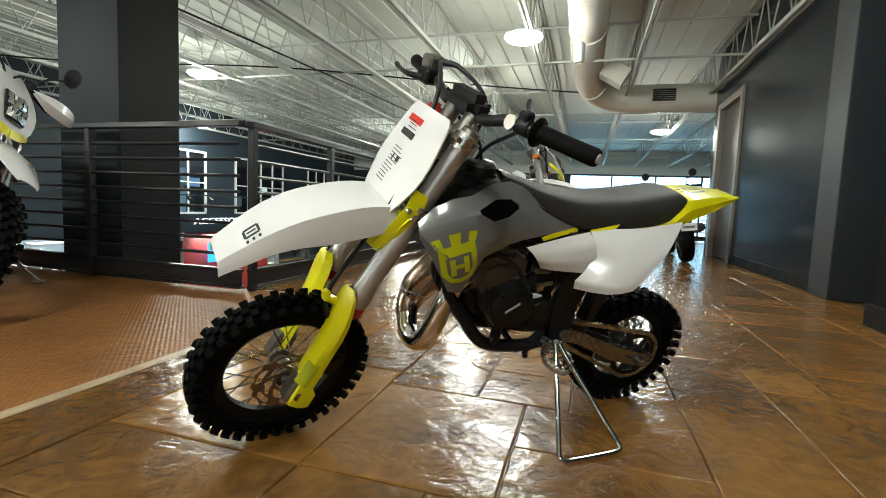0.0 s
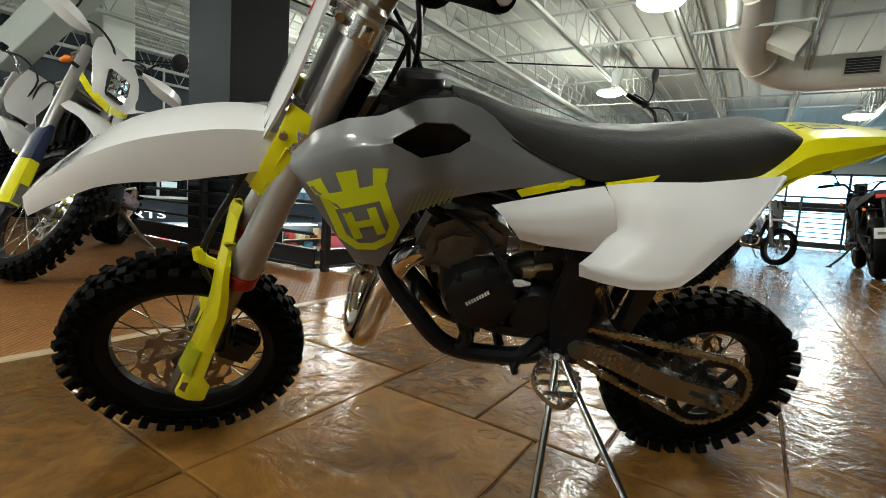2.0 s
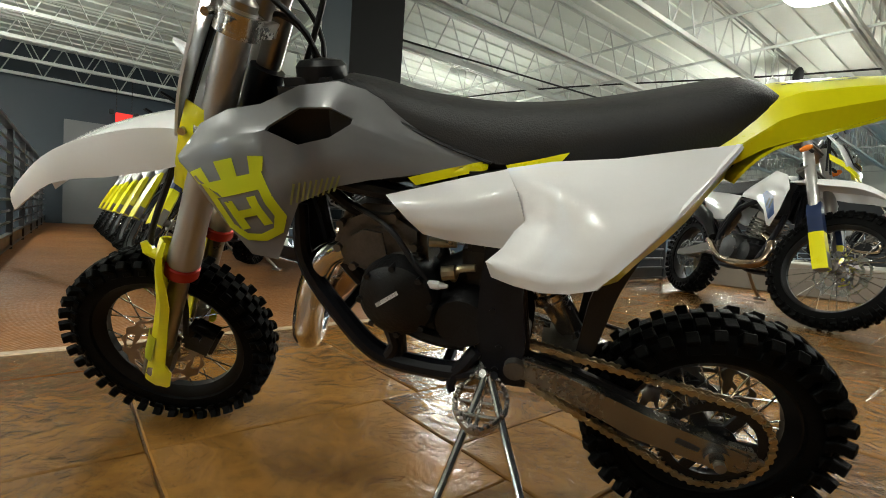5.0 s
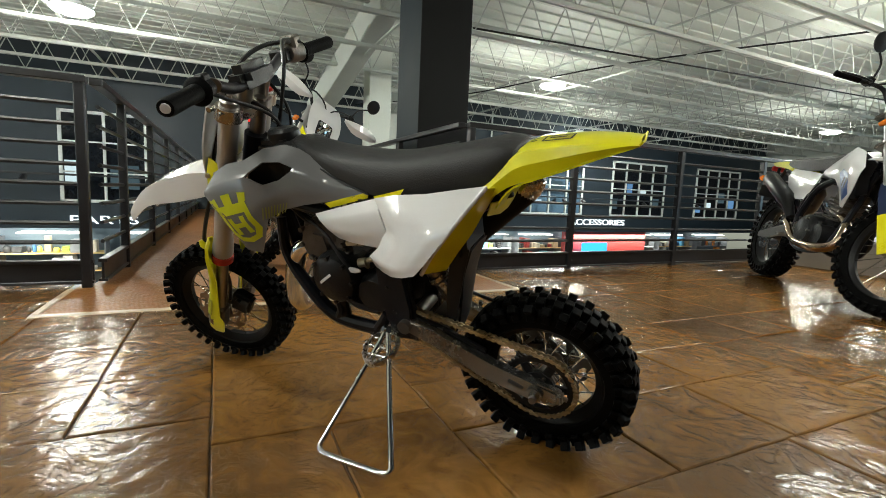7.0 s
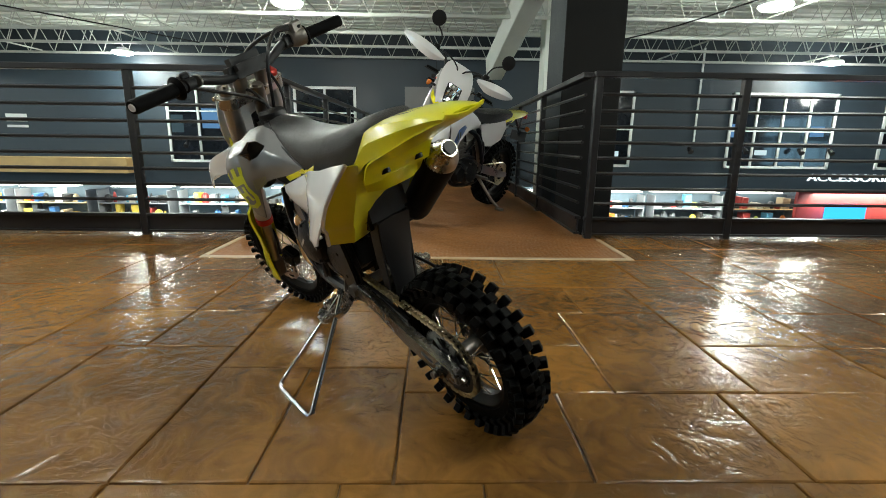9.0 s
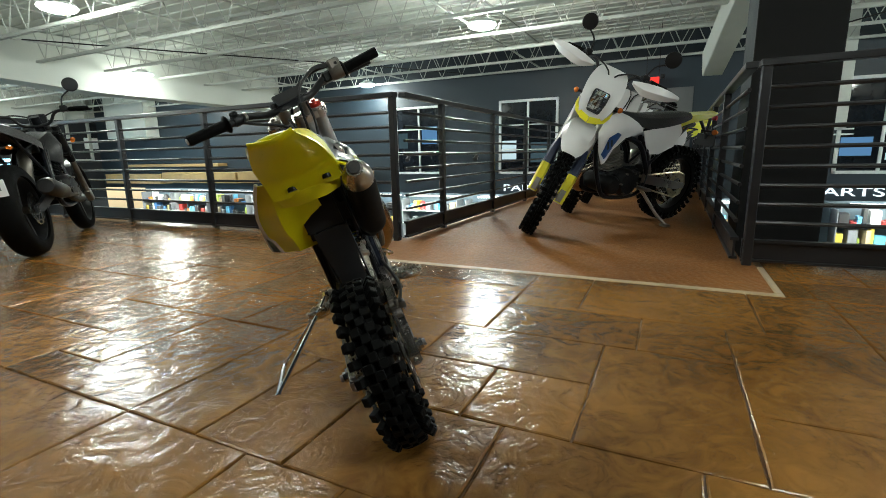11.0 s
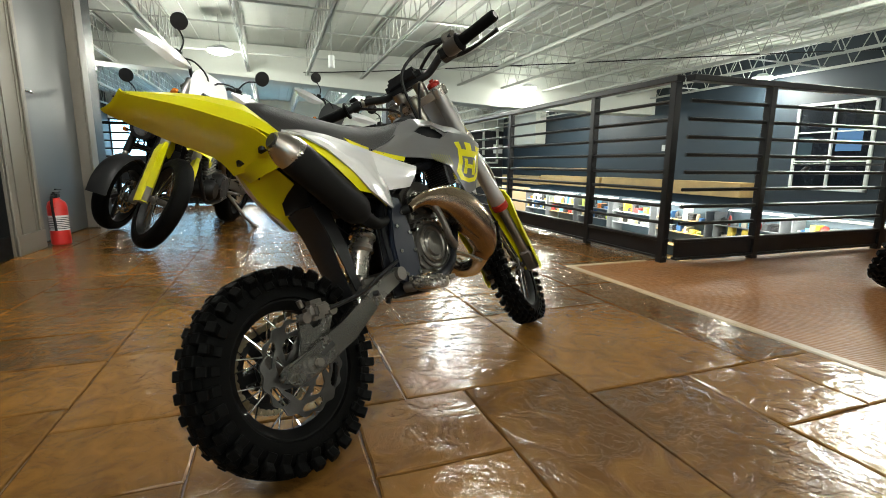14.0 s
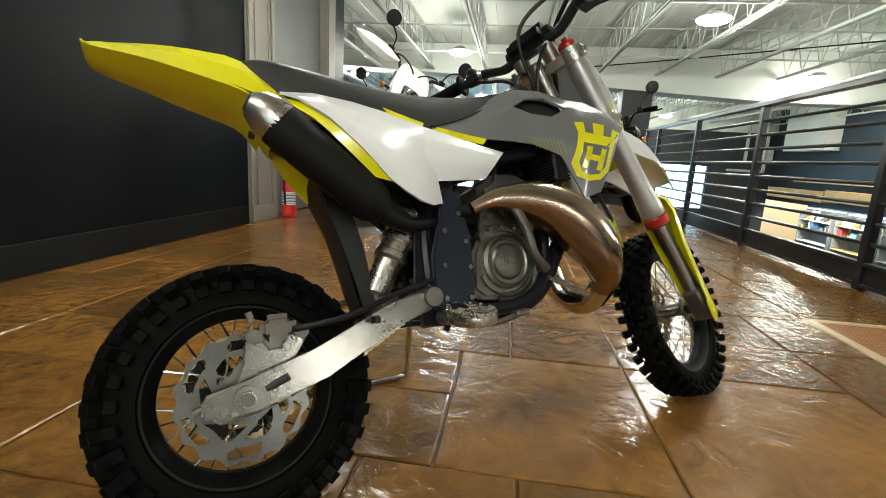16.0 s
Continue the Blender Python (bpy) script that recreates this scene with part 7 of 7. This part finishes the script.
        for a in range(4):
            for c in range(4):
                q0, q1 = L - 0.248 + a * 0.037, L - 0.248 + (a + 1) * 0.037 - 0.004
                x0, x1 = (-0.048 + c * 0.0245), (-0.048 + (c + 1) * 0.0245 - 0.003)
                k0 = 0.132 - a * 0.0075
                d = [rr.uniform(-0.006, 0.006) for _ in range(4)]
                bm = B()
                front = [bm.verts.new(fp(x, q, k0 + e)) for (x, q), e in zip(((x0, q0), (x1, q0), (x1, q1), (x0, q1)), d)]
                back = [bm.verts.new(fp(x, q, k0 - 0.010)) for x, q in ((x0, q0), (x1, q0), (x1, q1), (x0, q1))]
                bm.faces.new(front)
                for e in range(4):
                    bm.faces.new((front[e], back[e], back[(e + 1) % 4], front[(e + 1) % 4]))
                P("reflector", bm, M_REFLECT, parent=lamp, st=True, smooth=0)
        bm = B()
        for s in (1, -1):
            rows = [[fp(s * 0.002, q - 0.05, 0.118), fp(s * 0.06, q - 0.035, 0.115), fp(s * 0.11, q, 0.10), fp(s * 0.135, q + 0.06, 0.06)] for q in (L - 0.29, L - 0.245)]
            loft(bm, rows, 0.004)
        P("mask_side", bm, accent, "neon yellow mask wing", parent=mask, st=True)
    elif style == "cross":
        bm = B()
        rows = [[fp(x * hw, q, 0.0) for x in (-1, -0.5, 0, 0.5, 1)] for q, hw in ((L - 0.28, 0.07), (L - 0.20, 0.115), (L - 0.05, 0.11), (L + 0.08, 0.085))]
        loft(bm, rows, 0.004, rowsteps=2)
        P("number_plate", bm, body, "white front number plate", st=True)
    else:
        bm = B()
        lathe(bm, [(0, 0.10), (0.06, 0.09), (0.092, 0.05), (0.098, 0.0), (0.092, -0.03), (0.085, -0.03)], 24, Matrix.Translation(f(L - 0.10, 0, 0.12)) @ Matrix.Rotation(radians(90), 4, "Z"))
        hl = P("headlight", bm, M_BLACK, "round black headlight", st=True)
        bm = B()
        lathe(bm, [(0, -0.034), (0.06, -0.03), (0.085, -0.018), (0.085, -0.01)], 24, Matrix.Translation(f(L - 0.10, 0, 0.12)) @ Matrix.Rotation(radians(90), 4, "Z"))
        P("headlight_lens", bm, M_REFLECT, parent=hl, st=True)
        bm = B()
        box(bm, (-0.02, -0.06, -0.05), (0.03, 0.06, 0.05), 0.01, Matrix.Translation(f(L + 0.06, 0, 0.07)))
        P("instrument", bm, M_BLACK, st=True)
    # front fender
    bm = B()
    if naked:
        cx, cz = WB, RF
        rows = []
        for a in range(-10, 131, 20):
            aa = radians(a + 20)
            R0 = RF + 0.035
            rows.append([(cx + R0 * 0.97 * math.cos(aa), -0.075, cz + R0 * 0.95 * math.sin(aa)), (cx + R0 * math.cos(aa), -0.05, cz + R0 * math.sin(aa)), (cx + R0 * math.cos(aa), 0.05, cz + R0 * math.sin(aa)), (cx + R0 * 0.97 * math.cos(aa), 0.075, cz + R0 * 0.95 * math.sin(aa))])
        loft(bm, rows, 0.004, rowsteps=2)
        P("front_fender", bm, M_BLACK, "front fender close over the tyre", st=True)
    if not naked:
        bm = B()
        rows = []
        for u, w, hv, dp in ((-0.30, 0.01, 0.09, 0.02), (-0.20, 0.03, 0.11, 0.05), (-0.05, 0.035, 0.12, 0.07), (0.08, 0.02, 0.115, 0.06), (0.17, -0.02, 0.10, 0.04), (0.25, -0.075, 0.075, 0.02), (0.285, -0.105, 0.05, 0.01)):
            if style == "motard" and u > 0.25:
                continue
            x, z = WB - 0.10 + u, RF + 0.49 + w
            rows.append([(x, -hv, z - dp), (x, -hv * 0.8, z - dp * 0.3), (x, 0, z), (x, hv * 0.8, z - dp * 0.3), (x, hv, z - dp)])
        loft(bm, rows, 0.005, rowsteps=2)
        P("high_fender", bm, accent if style == "motard" else body, "high front fender", st=True)
    # tank, shrouds, seat, side panels, tail
    zt = 0.93 if not naked else 0.84
    bm = B()
    if naked:
        prof = ((0.98, 0.10, 0.62, 0.80), (0.90, 0.14, 0.60, 0.86), (0.78, 0.155, 0.60, 0.87), (0.66, 0.13, 0.62, 0.83), (0.56, 0.09, 0.66, 0.78))
    else:
        prof = ((1.08, 0.07, 0.66, 0.86), (0.98, 0.10, 0.64, 0.93), (0.88, 0.10, 0.66, 0.93), (0.76, 0.075, 0.72, 0.92))
    rows = []
    for u, hv, w0, w1 in prof:
        rows.append([(u, -hv * 0.8, w0), (u, -hv, w0 + (w1 - w0) * 0.55), (u, -hv * 0.72, w1 - 0.02), (u, 0, w1), (u, hv * 0.72, w1 - 0.02), (u, hv, w0 + (w1 - w0) * 0.55), (u, hv * 0.8, w0)])
    loft(bm, rows, 0.005, rowsteps=3)
    P("fuel_tank", bm, M_BLACK if not naked else M_ENGINE, "dark fuel tank")
    if not naked:
        for s in (1, -1):
            rows = [[(1.16, s * 0.15, 0.80), (1.08, s * 0.13, 0.90), (0.94, s * 0.11, 0.945), (0.80, s * 0.09, 0.91), (0.62, s * 0.085, 0.84)],
                    [(1.17, s * 0.17, 0.76), (1.07, s * 0.17, 0.82), (0.94, s * 0.15, 0.85), (0.80, s * 0.12, 0.84), (0.62, s * 0.095, 0.82)],
                    [(1.13, s * 0.16, 0.66), (1.06, s * 0.165, 0.68), (0.97, s * 0.15, 0.72), (0.82, s * 0.12, 0.78), (0.62, s * 0.10, 0.80)],
                    [(1.06, s * 0.145, 0.56), (1.03, s * 0.145, 0.57), (0.96, s * 0.14, 0.67), (0.82, s * 0.115, 0.75), (0.62, s * 0.095, 0.79)]]
            sh = part("tank_shroud", grid_sheet(rows, 0.005, (), 1), shroud or body, r, "tank shroud with a dark graphic", 45)
            tree = surface_of(sh)
            decal("shroud_graphic", [[(1.10, .64), (1.05, .60), (.97, .71), (.90, .78), (.96, .80), (1.06, .76)]], tree, s, M_BLUE, sh, lift=0.002)
            decal("shroud_mark", [[(1.07, .73), (1.05, .67), (1.03, .68), (1.05, .74)], [(1.03, .74), (1.01, .69), (.99, .70), (1.01, .75)]], tree, s, M_INK, sh, lift=0.003)
            rows = [[(.60, s * .09, .80), (.42, s * .095, .83), (.18, s * .10, .86)], [(.58, s * .11, .72), (.40, s * .12, .74), (.16, s * .115, .80)], [(.52, s * .11, .62), (.40, s * .12, .62), (.22, s * .11, .68)]]
            part("side_panel", grid_sheet(rows, 0.005, (), 1), body, r, "plastic side panel", 45)
    bm = B()
    rows = []
    spro = ((0.86, 0.05, 0.90, 0.945), (0.74, 0.075, 0.86, 0.935), (0.58, 0.10, 0.82, 0.925), (0.40, 0.11, 0.83, 0.93), (0.20, 0.105, 0.86, 0.945), (0.04, 0.09, 0.90, 0.95)) if not naked else ((0.60, 0.08, 0.72, 0.79), (0.48, 0.12, 0.70, 0.78), (0.30, 0.14, 0.72, 0.80), (0.12, 0.12, 0.76, 0.85), (-0.08, 0.09, 0.80, 0.88), (-0.2, 0.06, 0.84, 0.88))
    for u, hv, w0, w1 in spro:
        rows.append([(u, -hv, w0), (u, -hv, w1 - 0.025), (u, -hv * 0.7, w1), (u, 0, w1 + 0.004), (u, hv * 0.7, w1), (u, hv, w1 - 0.025), (u, hv, w0)])
    g = loft(bm, rows, 0, rowsteps=2)
    bm.faces.new(g[-1])
    P("seat", bm, M_SEAT, "black seat")
    bm = B()
    if not naked:
        rows = []
        for u, w, hv, dp in ((0.18, 0.87, 0.105, 0.03), (0.05, 0.93, 0.10, 0.06), (-0.10, 0.945, 0.095, 0.05), (-0.25, 0.955, 0.08, 0.035), (-0.36, 0.965, 0.055, 0.015)):
            rows.append([(u, -hv, w - dp), (u, -hv * 0.85, w - 0.005), (u, 0, w), (u, hv * 0.85, w - 0.005), (u, hv, w - dp)])
        loft(bm, rows, 0.005, rowsteps=2)
        P("rear_fender", bm, accent, "neon yellow rear fender")
    if style != "cross":
        bm = B()
        box(bm, (-0.36, -0.012, 0.72 if not naked else 0.46), (-0.34, 0.012, 0.92 if not naked else 0.80), 0.004, None)
        tube(bm, [(-0.20, 0, 0.90 if not naked else 0.82), (-0.35, 0, 0.76 if not naked else 0.55)], 0.014, 8)
        P("plate_bracket", bm, M_BLACK)
        bm = B()
        zp = 0.66 if not naked else 0.42
        box(bm, (-0.372, -0.09, zp), (-0.366, 0.09, zp + 0.10), 0.002)
        lp = P("licence_plate", bm, M_WHITE if naked else M_BLACK, "small rear plate")
        if naked:
            bm = B()
            box(bm, (-0.3745, -0.065, zp + 0.036), (-0.3725, 0.065, zp + 0.062))
            P("plate_bar", bm, M_GREY, parent=lp)
        bm = B()
        box(bm, (-0.385 if not naked else -0.23, -0.05, 0.89 if not naked else 0.80), (-0.35 if not naked else -0.19, 0.05, 0.93 if not naked else 0.84), 0.008)
        P("tail_light", bm, M_REDPAINT, "red tail light")
        for s in (1, -1):
            bm = B()
            z = 0.80 if not naked else 0.70
            tube(bm, [(-0.24, s * 0.02, z), (-0.26, s * 0.13, z)], 0.008, 8)
            ri = P("indicator_stalk", bm, M_BLACK)
            bm = B()
            q = 0.6 if naked else 1.0
            tube(bm, [(-0.24, s * 0.14, z), (-0.27, s * 0.14, z)], [0.024 * q, 0.018 * q], 12)
            P("indicator", bm, M_ORANGE, "amber rear indicator", parent=ri)
    # engine, frame, exhaust, swingarm
    bm = B()
    box(bm, (0.52, -0.12, 0.30), (0.90, 0.12, 0.52), 0.05, None, 3)
    lathe(bm, [(0, -0.17), (0.09, -0.165), (0.11, -0.14), (0.11, 0.13), (0.09, 0.16), (0, 0.165)], 24, Matrix.Translation((0.72, 0, 0.40)))
    lathe(bm, [(0, -0.15), (0.07, -0.145), (0.08, 0.12), (0.06, 0.15), (0, 0.15)], 24, Matrix.Translation((0.87, 0, 0.38)))
    en = P("engine", bm, M_ENGINE, "black engine case")
    for k in range(6):
        a = k * math.pi / 3
        bm = B()
        rod(bm, (0.72 + 0.09 * math.cos(a), -0.176, 0.40 + 0.09 * math.sin(a)), (0.72 + 0.09 * math.cos(a), 0.172, 0.40 + 0.09 * math.sin(a)), 0.008, 8)
        P("case_bolt", bm, M_CAST, parent=en)
    bm = B()
    cm = Matrix.Translation((0.82, 0, 0.50)) @ Matrix.Rotation(radians(12), 4, "Y")
    box(bm, (-0.07, -0.07, 0), (0.07, 0.07, 0.20), 0.02, cm, 2)
    P("cylinder", bm, M_CAST if not naked else M_ENGINE, parent=en)
    for k in range(6):
        bm = B()
        box(bm, (-0.085, -0.085, k * 0.024), (0.085, 0.085, k * 0.024 + 0.011), 0.006, cm)
        P("cooling_fin", bm, M_CAST if not naked else M_ENGINE, parent=en)
    bm = B()
    for s in (1, -1):
        tube(bm, [(1.06, s * 0.03, 0.80), (1.04, s * 0.05, 0.62), (0.99, s * 0.09, 0.40), (0.90, s * 0.10, 0.29), (0.60, s * 0.10, 0.28), (0.48, s * 0.10, 0.36), (0.50, s * 0.10, 0.60), (0.62, s * 0.08, 0.76)], 0.018, 8, 4)
        tube(bm, [(1.08, s * 0.03, 0.84), (0.90, s * 0.08, 0.78), (0.62, s * 0.09, 0.70), (0.48, s * 0.10, 0.50)], 0.022, 8, 4)
        tube(bm, [(0.62, s * 0.08, 0.74), (0.30, s * 0.08, 0.80), (0.0, s * 0.07, 0.86)], 0.013, 8, 3)
        tube(bm, [(0.50, s * 0.09, 0.50), (0.25, s * 0.08, 0.68), (0.02, s * 0.06, 0.84)], 0.012, 8, 3)
    tube(bm, [(1.02, 0, 1.0), (1.10, 0, 0.80)], 0.034, 12)
    P("frame", bm, M_FRAME, "dark frame")
    for s in (1, -1):
        bm = B()
        plate(bm, [(0.50, 0.46), (0.30, 0.42), (0.05, RR + 0.035), (-0.06, RR + 0.02), (-0.07, RR - 0.025), (0.05, RR - 0.03), (0.30, 0.345), (0.50, 0.38)], s * 0.085, s * 0.115, bevel=0.008)
        P("swingarm", bm, M_SILVER if not naked else M_BLACK, "swingarm beam")
    bm = B()
    tube(bm, [(0.90, -0.05, 0.52), (1.02, -0.07, 0.46), (1.03, -0.10, 0.34), (0.90, -0.14, 0.30), (0.62, -0.15, 0.33), (0.42, -0.14, 0.45)], [0.024, 0.026, 0.030, 0.03, 0.026, 0.024], 14, 5)
    P("exhaust_pipe", bm, M_PIPE if not naked else M_ENGINE, "exhaust pipe")
    bm = B()
    if naked:
        tube(bm, [(0.42, -0.15, 0.40), (0.38, -0.16, 0.39), (-0.02, -0.19, 0.44), (-0.05, -0.19, 0.445)], [0.035, 0.055, 0.06, 0.045], 18)
    else:
        tube(bm, [(0.44, -0.13, 0.48), (0.36, -0.145, 0.58), (0.32, -0.15, 0.62), (-0.02, -0.16, 0.78), (-0.06, -0.16, 0.80)], [0.028, 0.04, 0.058, 0.058, 0.036], 18)
    P("silencer", bm, pipe or (M_SILVER if not naked else M_BLACK), "silencer")
    bm = B()
    a, bb = Vector((0.30, 0, 0.40)), Vector((0.46, 0, 0.72))
    tube(bm, [a.lerp(bb, t) for t in (0, 0.1, 0.5, 0.55, 0.9, 1)], [0.02, 0.032, 0.034, 0.042, 0.042, 0.02], 14)
    P("shock_absorber", bm, M_SILVER)
    bm = B()
    o = Vector((0, 0.075, RR))
    tube(bm, [(0.55, 0.075, 0.43), (0, 0.075, RR + 0.115), (-0.08, 0.075, RR + 0.083), (-0.115, 0.075, RR), (-0.08, 0.075, RR - 0.083), (0, 0.075, RR - 0.115), (0.55, 0.075, 0.36)], 0.008, 6)
    lathe(bm, [(0.06, 0.07), (0.108, 0.07), (0.108, 0.078), (0.06, 0.078)], 28, Matrix.Translation((0, 0, RR)), closed=True)
    P("chain", bm, M_GOLD if not naked else M_ENGINE, "drive chain and sprocket")
    for s in (1, -1):
        bm = B()
        box(bm, (0.50, min(s * 0.10, s * 0.22), 0.335), (0.56, max(s * 0.10, s * 0.22), 0.36), 0.006)
        P("foot_peg", bm, M_CAST)
    bm = B()
    tube(bm, [(0.52, 0.12, 0.34), (0.46, 0.28, 0.16), (0.43, 0.36, 0.098)], [0.014, 0.012, 0.012], 10)
    box(bm, (0.40, 0.335, 0.086), (0.47, 0.395, 0.104), 0.004)
    P("side_stand", bm, M_SILVER if not naked else M_BLACK, "side stand folded out")
    # radiator
    if not naked:
        bm = B()
        for s in (1, -1):
            box(bm, (0.98, min(s * 0.04, s * 0.13), 0.62), (1.01, max(s * 0.04, s * 0.13), 0.82), 0.006)
        P("radiator_core", bm, M_ENGINE)
    return r


def stand_pose(fx, fy, hx, hy, wb, lean):
    """Pose from the front contact, the heading and the lean to the left in degrees."""
    h = Vector((hx, hy, 0)).normalized()
    o = Vector((fx, fy, 0)) - h * wb
    return Matrix.Translation(o) @ Matrix.Rotation(math.atan2(h.y, h.x), 4, "Z") @ Matrix.Rotation(radians(-lean), 4, "X")


moto("enduro_motorcycle", "white and neon yellow enduro motorcycle with headlight on its side stand", stand_pose(-1.09, 2.48, 0.81, -0.58, 1.46, 12), "enduro", steer=47)
cross = moto("motocross_motorcycle", "white and neon yellow motocross motorcycle in a row", stand_pose(-2.45, 2.52, 0.80, -0.60, 1.46, 13), "cross", steer=42)
for k, x in enumerate((-3.4, -4.35, -5.2, -6.05, -6.9)):
    copy_thing(cross, stand_pose(x, 2.54, 0.80 - 0.03 * k, -0.60, 1.46, 12 + (k % 2)))
moto("trail_motorcycle", "white and yellow trail motorcycle beside the plinth", stand_pose(1.27, 5.38, 0.78, -0.63, 1.46, 10), "enduro", steer=25, guards=False, pipe=M_ENGINE)
moto("supermoto_motorcycle", "white and yellow supermoto with round mirrors by the wall", stand_pose(2.47, 0.23, 0.24, 0.97, 1.46, 13), "motard", accent=M_YELLOW, steer=42, shroud=M_YELLOW)
moto("naked_motorcycle", "dark naked road motorcycle with a rear plate", stand_pose(0.0, -1.50, -0.63, -0.776, 1.36, 9), "naked")
moto("dark_trail_motorcycle", "dark grey trail motorcycle with white hand guards", stand_pose(1.385, -1.80, 0.55, 0.835, 1.42, 11), "enduro", body=mat("slate_plastic", (0.04, 0.041, 0.044), 0.35, vary=0.1, scale=5, fine=200), accent=M_BLACK, steer=25)
moto("black_road_motorcycle", "black road motorcycle with its rear to the walkway", stand_pose(2.86, 9.45, 0.02, 1.0, 1.38, 8), "naked")
moto("black_road_motorcycle", "black road motorcycle parked behind the supermoto", stand_pose(2.93, -0.85, 0.55, 0.83, 1.38, 9), "naked", steer=20)
# children's motorcycles by the plinth
small = Matrix.Scale(0.62, 4)
moto("childrens_motorcycle", "small grey children's motorcycle beside the plinth", stand_pose(1.95, 8.35, 0.55, -0.84, 0.9, 8) @ small, "cross", body=M_GREY, accent=M_BLACK, steer=10)
moto("childrens_motorcycle", "tiny dark children's motorcycle standing on the plinth", Matrix.Translation((0, 0, 0.30)) @ stand_pose(1.35, 7.75, 0.95, -0.3, 0.66, 5) @ Matrix.Scale(0.45, 4), "cross", body=M_GREY, accent=M_BLACK, steer=0)


# ---- floor tiles: stamped ashlar pieces with open joints ----
def tile_outline(w, h, rr):
    """Rim, lip and foot of one stamped piece, with a slightly uneven edge."""
    g, n = 0.0022, 5
    c = [Vector(q) for q in ((g, g), (w - g, g), (w - g, h - g), (g, h - g))]
    out = []
    for i in range(4):
        for k in range(n):
            p = c[i].lerp(c[(i + 1) % 4], k / n) + Vector((rr.uniform(-0.002, 0.002), rr.uniform(-0.002, 0.002)))
            inn = (Vector((w / 2, h / 2)) - p).normalized() * 0.0042
            out.append(((p.x + inn.x, p.y + inn.y, rr.uniform(-0.0010, 0.0002)), (p.x, p.y, -0.0028), (p.x - inn.x * 0.3, p.y - inn.y * 0.3, -0.0125)))
    return out


def tile_geometry(w, h, x0=0.0, y0=0.0, verts=None, faces=None):
    verts, faces = ([] if verts is None else verts), ([] if faces is None else faces)
    out = tile_outline(w, h, random.Random(int(w * 1000) * 31 + int(h * 1000)))
    b, n = len(verts), len(out)
    for ring in range(3):
        verts += [(x0 + q[ring][0], y0 + q[ring][1], q[ring][2]) for q in out]
    verts.append((x0 + w / 2, y0 + h / 2, 0.0))
    for k in range(n):
        j = (k + 1) % n
        faces += [(b + k, b + j, b + 3 * n), (b + n + k, b + n + j, b + j, b + k), (b + 2 * n + k, b + 2 * n + j, b + n + j, b + n + k)]
    return verts, faces


def tile_data(verts, faces):
    me = bpy.data.meshes.new("tile")
    me.from_pydata(verts, [], faces)
    me.materials.append(M_TILE)
    return me


tile_cache, far_verts, far_faces = {}, [], []
def lay_tile(x0, y0, x1, y1):
    w, h = round(x1 - x0, 3), round(y1 - y0, 3)
    if w < 0.05 or h < 0.05:
        return
    if not (-0.6 < x0 < 3.1 and -1.2 < y0 < 6.6):
        tile_geometry(w, h, x0, y0, far_verts, far_faces)
        return
    if (w, h) not in tile_cache:
        tile_cache[(w, h)] = tile_data(*tile_geometry(w, h))
    ob = new("tile", tile_cache[(w, h)])
    ob.parent = floor
    ob.location = (x0, y0, 0)


# the stamped field, 1.996 wide and 2.44 deep: x0, x1 and the cuts along y of each strip of stones
FX, FY, FW, FH = 0.154, 1.57, 1.996, 2.44
FIELD = [(0.154, 0.40, (1.57, 1.92, 2.83)), (0.154, 0.36, (2.83, 3.10)), (0.36, 0.65, (2.83, 3.10)), (0.154, 0.65, (3.10, 3.73, 4.01)),
         (0.40, 0.965, (1.57, 1.92, 2.20, 2.83)), (0.65, 0.965, (2.83, 3.34, 3.61)), (0.65, 1.255, (3.61, 4.01)),
         (0.965, 1.27, (1.57, 1.92, 2.20)), (0.965, 1.405, (2.20, 2.715)), (0.965, 1.255, (2.715, 3.245)), (0.965, 1.535, (3.245, 3.61)), (1.255, 1.535, (3.61, 4.01)),
         (1.27, 1.71, (1.57, 1.815)), (1.71, 1.855, (1.57, 1.815)), (1.27, 1.855, (1.815, 2.20)), (1.405, 1.855, (2.20, 2.45, 2.715)),
         (1.255, 1.535, (2.715, 2.98, 3.245)), (1.535, 1.855, (2.715, 3.09, 3.50, 4.01)),
         (1.855, 2.15, (1.57, 2.20, 2.62, 2.88, 3.46, 4.01))]
for i in range(-1, 4):
    for j in range(-6, 6):
        dx, dy = FW * i, FH * j + (0.0 if i == 0 else 0.66 * i)
        flip = i != 0 and (i + j) % 2 == 1
        for xa, xb, cuts in FIELD:
            for ya, yb in zip(cuts, cuts[1:]):
                if flip:
                    ya, yb = 2 * FY + FH - yb, 2 * FY + FH - ya
                ax, ay, cx, cy = max(xa + dx, RX - 0.11), max(ya + dy, SY - 0.11), min(xb + dx, 7.4), min(yb + dy, 13.95)
                if ax > 3.3 and 0.4 < ay < 9.4:
                    continue
                # keep clear of the bridge threshold
                if ax < SX + 0.012 and cy > S2Y - 0.03 and ay < S1Y + 0.03:
                    if cx > SX + 0.07:
                        lay_tile(SX + 0.012, ay, cx, cy)
                    elif ay < S2Y - 0.10:
                        lay_tile(ax, ay, cx, S2Y - 0.034)
                    elif cy > S1Y + 0.10:
                        lay_tile(ax, S1Y + 0.034, cx, cy)
                    continue
                if cx > ax + 0.05 and cy > ay + 0.05:
                    lay_tile(ax, ay, cx, cy)
rest = new("far_tiles", tile_data(far_verts, far_faces))
rest.parent = floor
tagged(rest, "stamped stones of the far floor", kind="stuff")
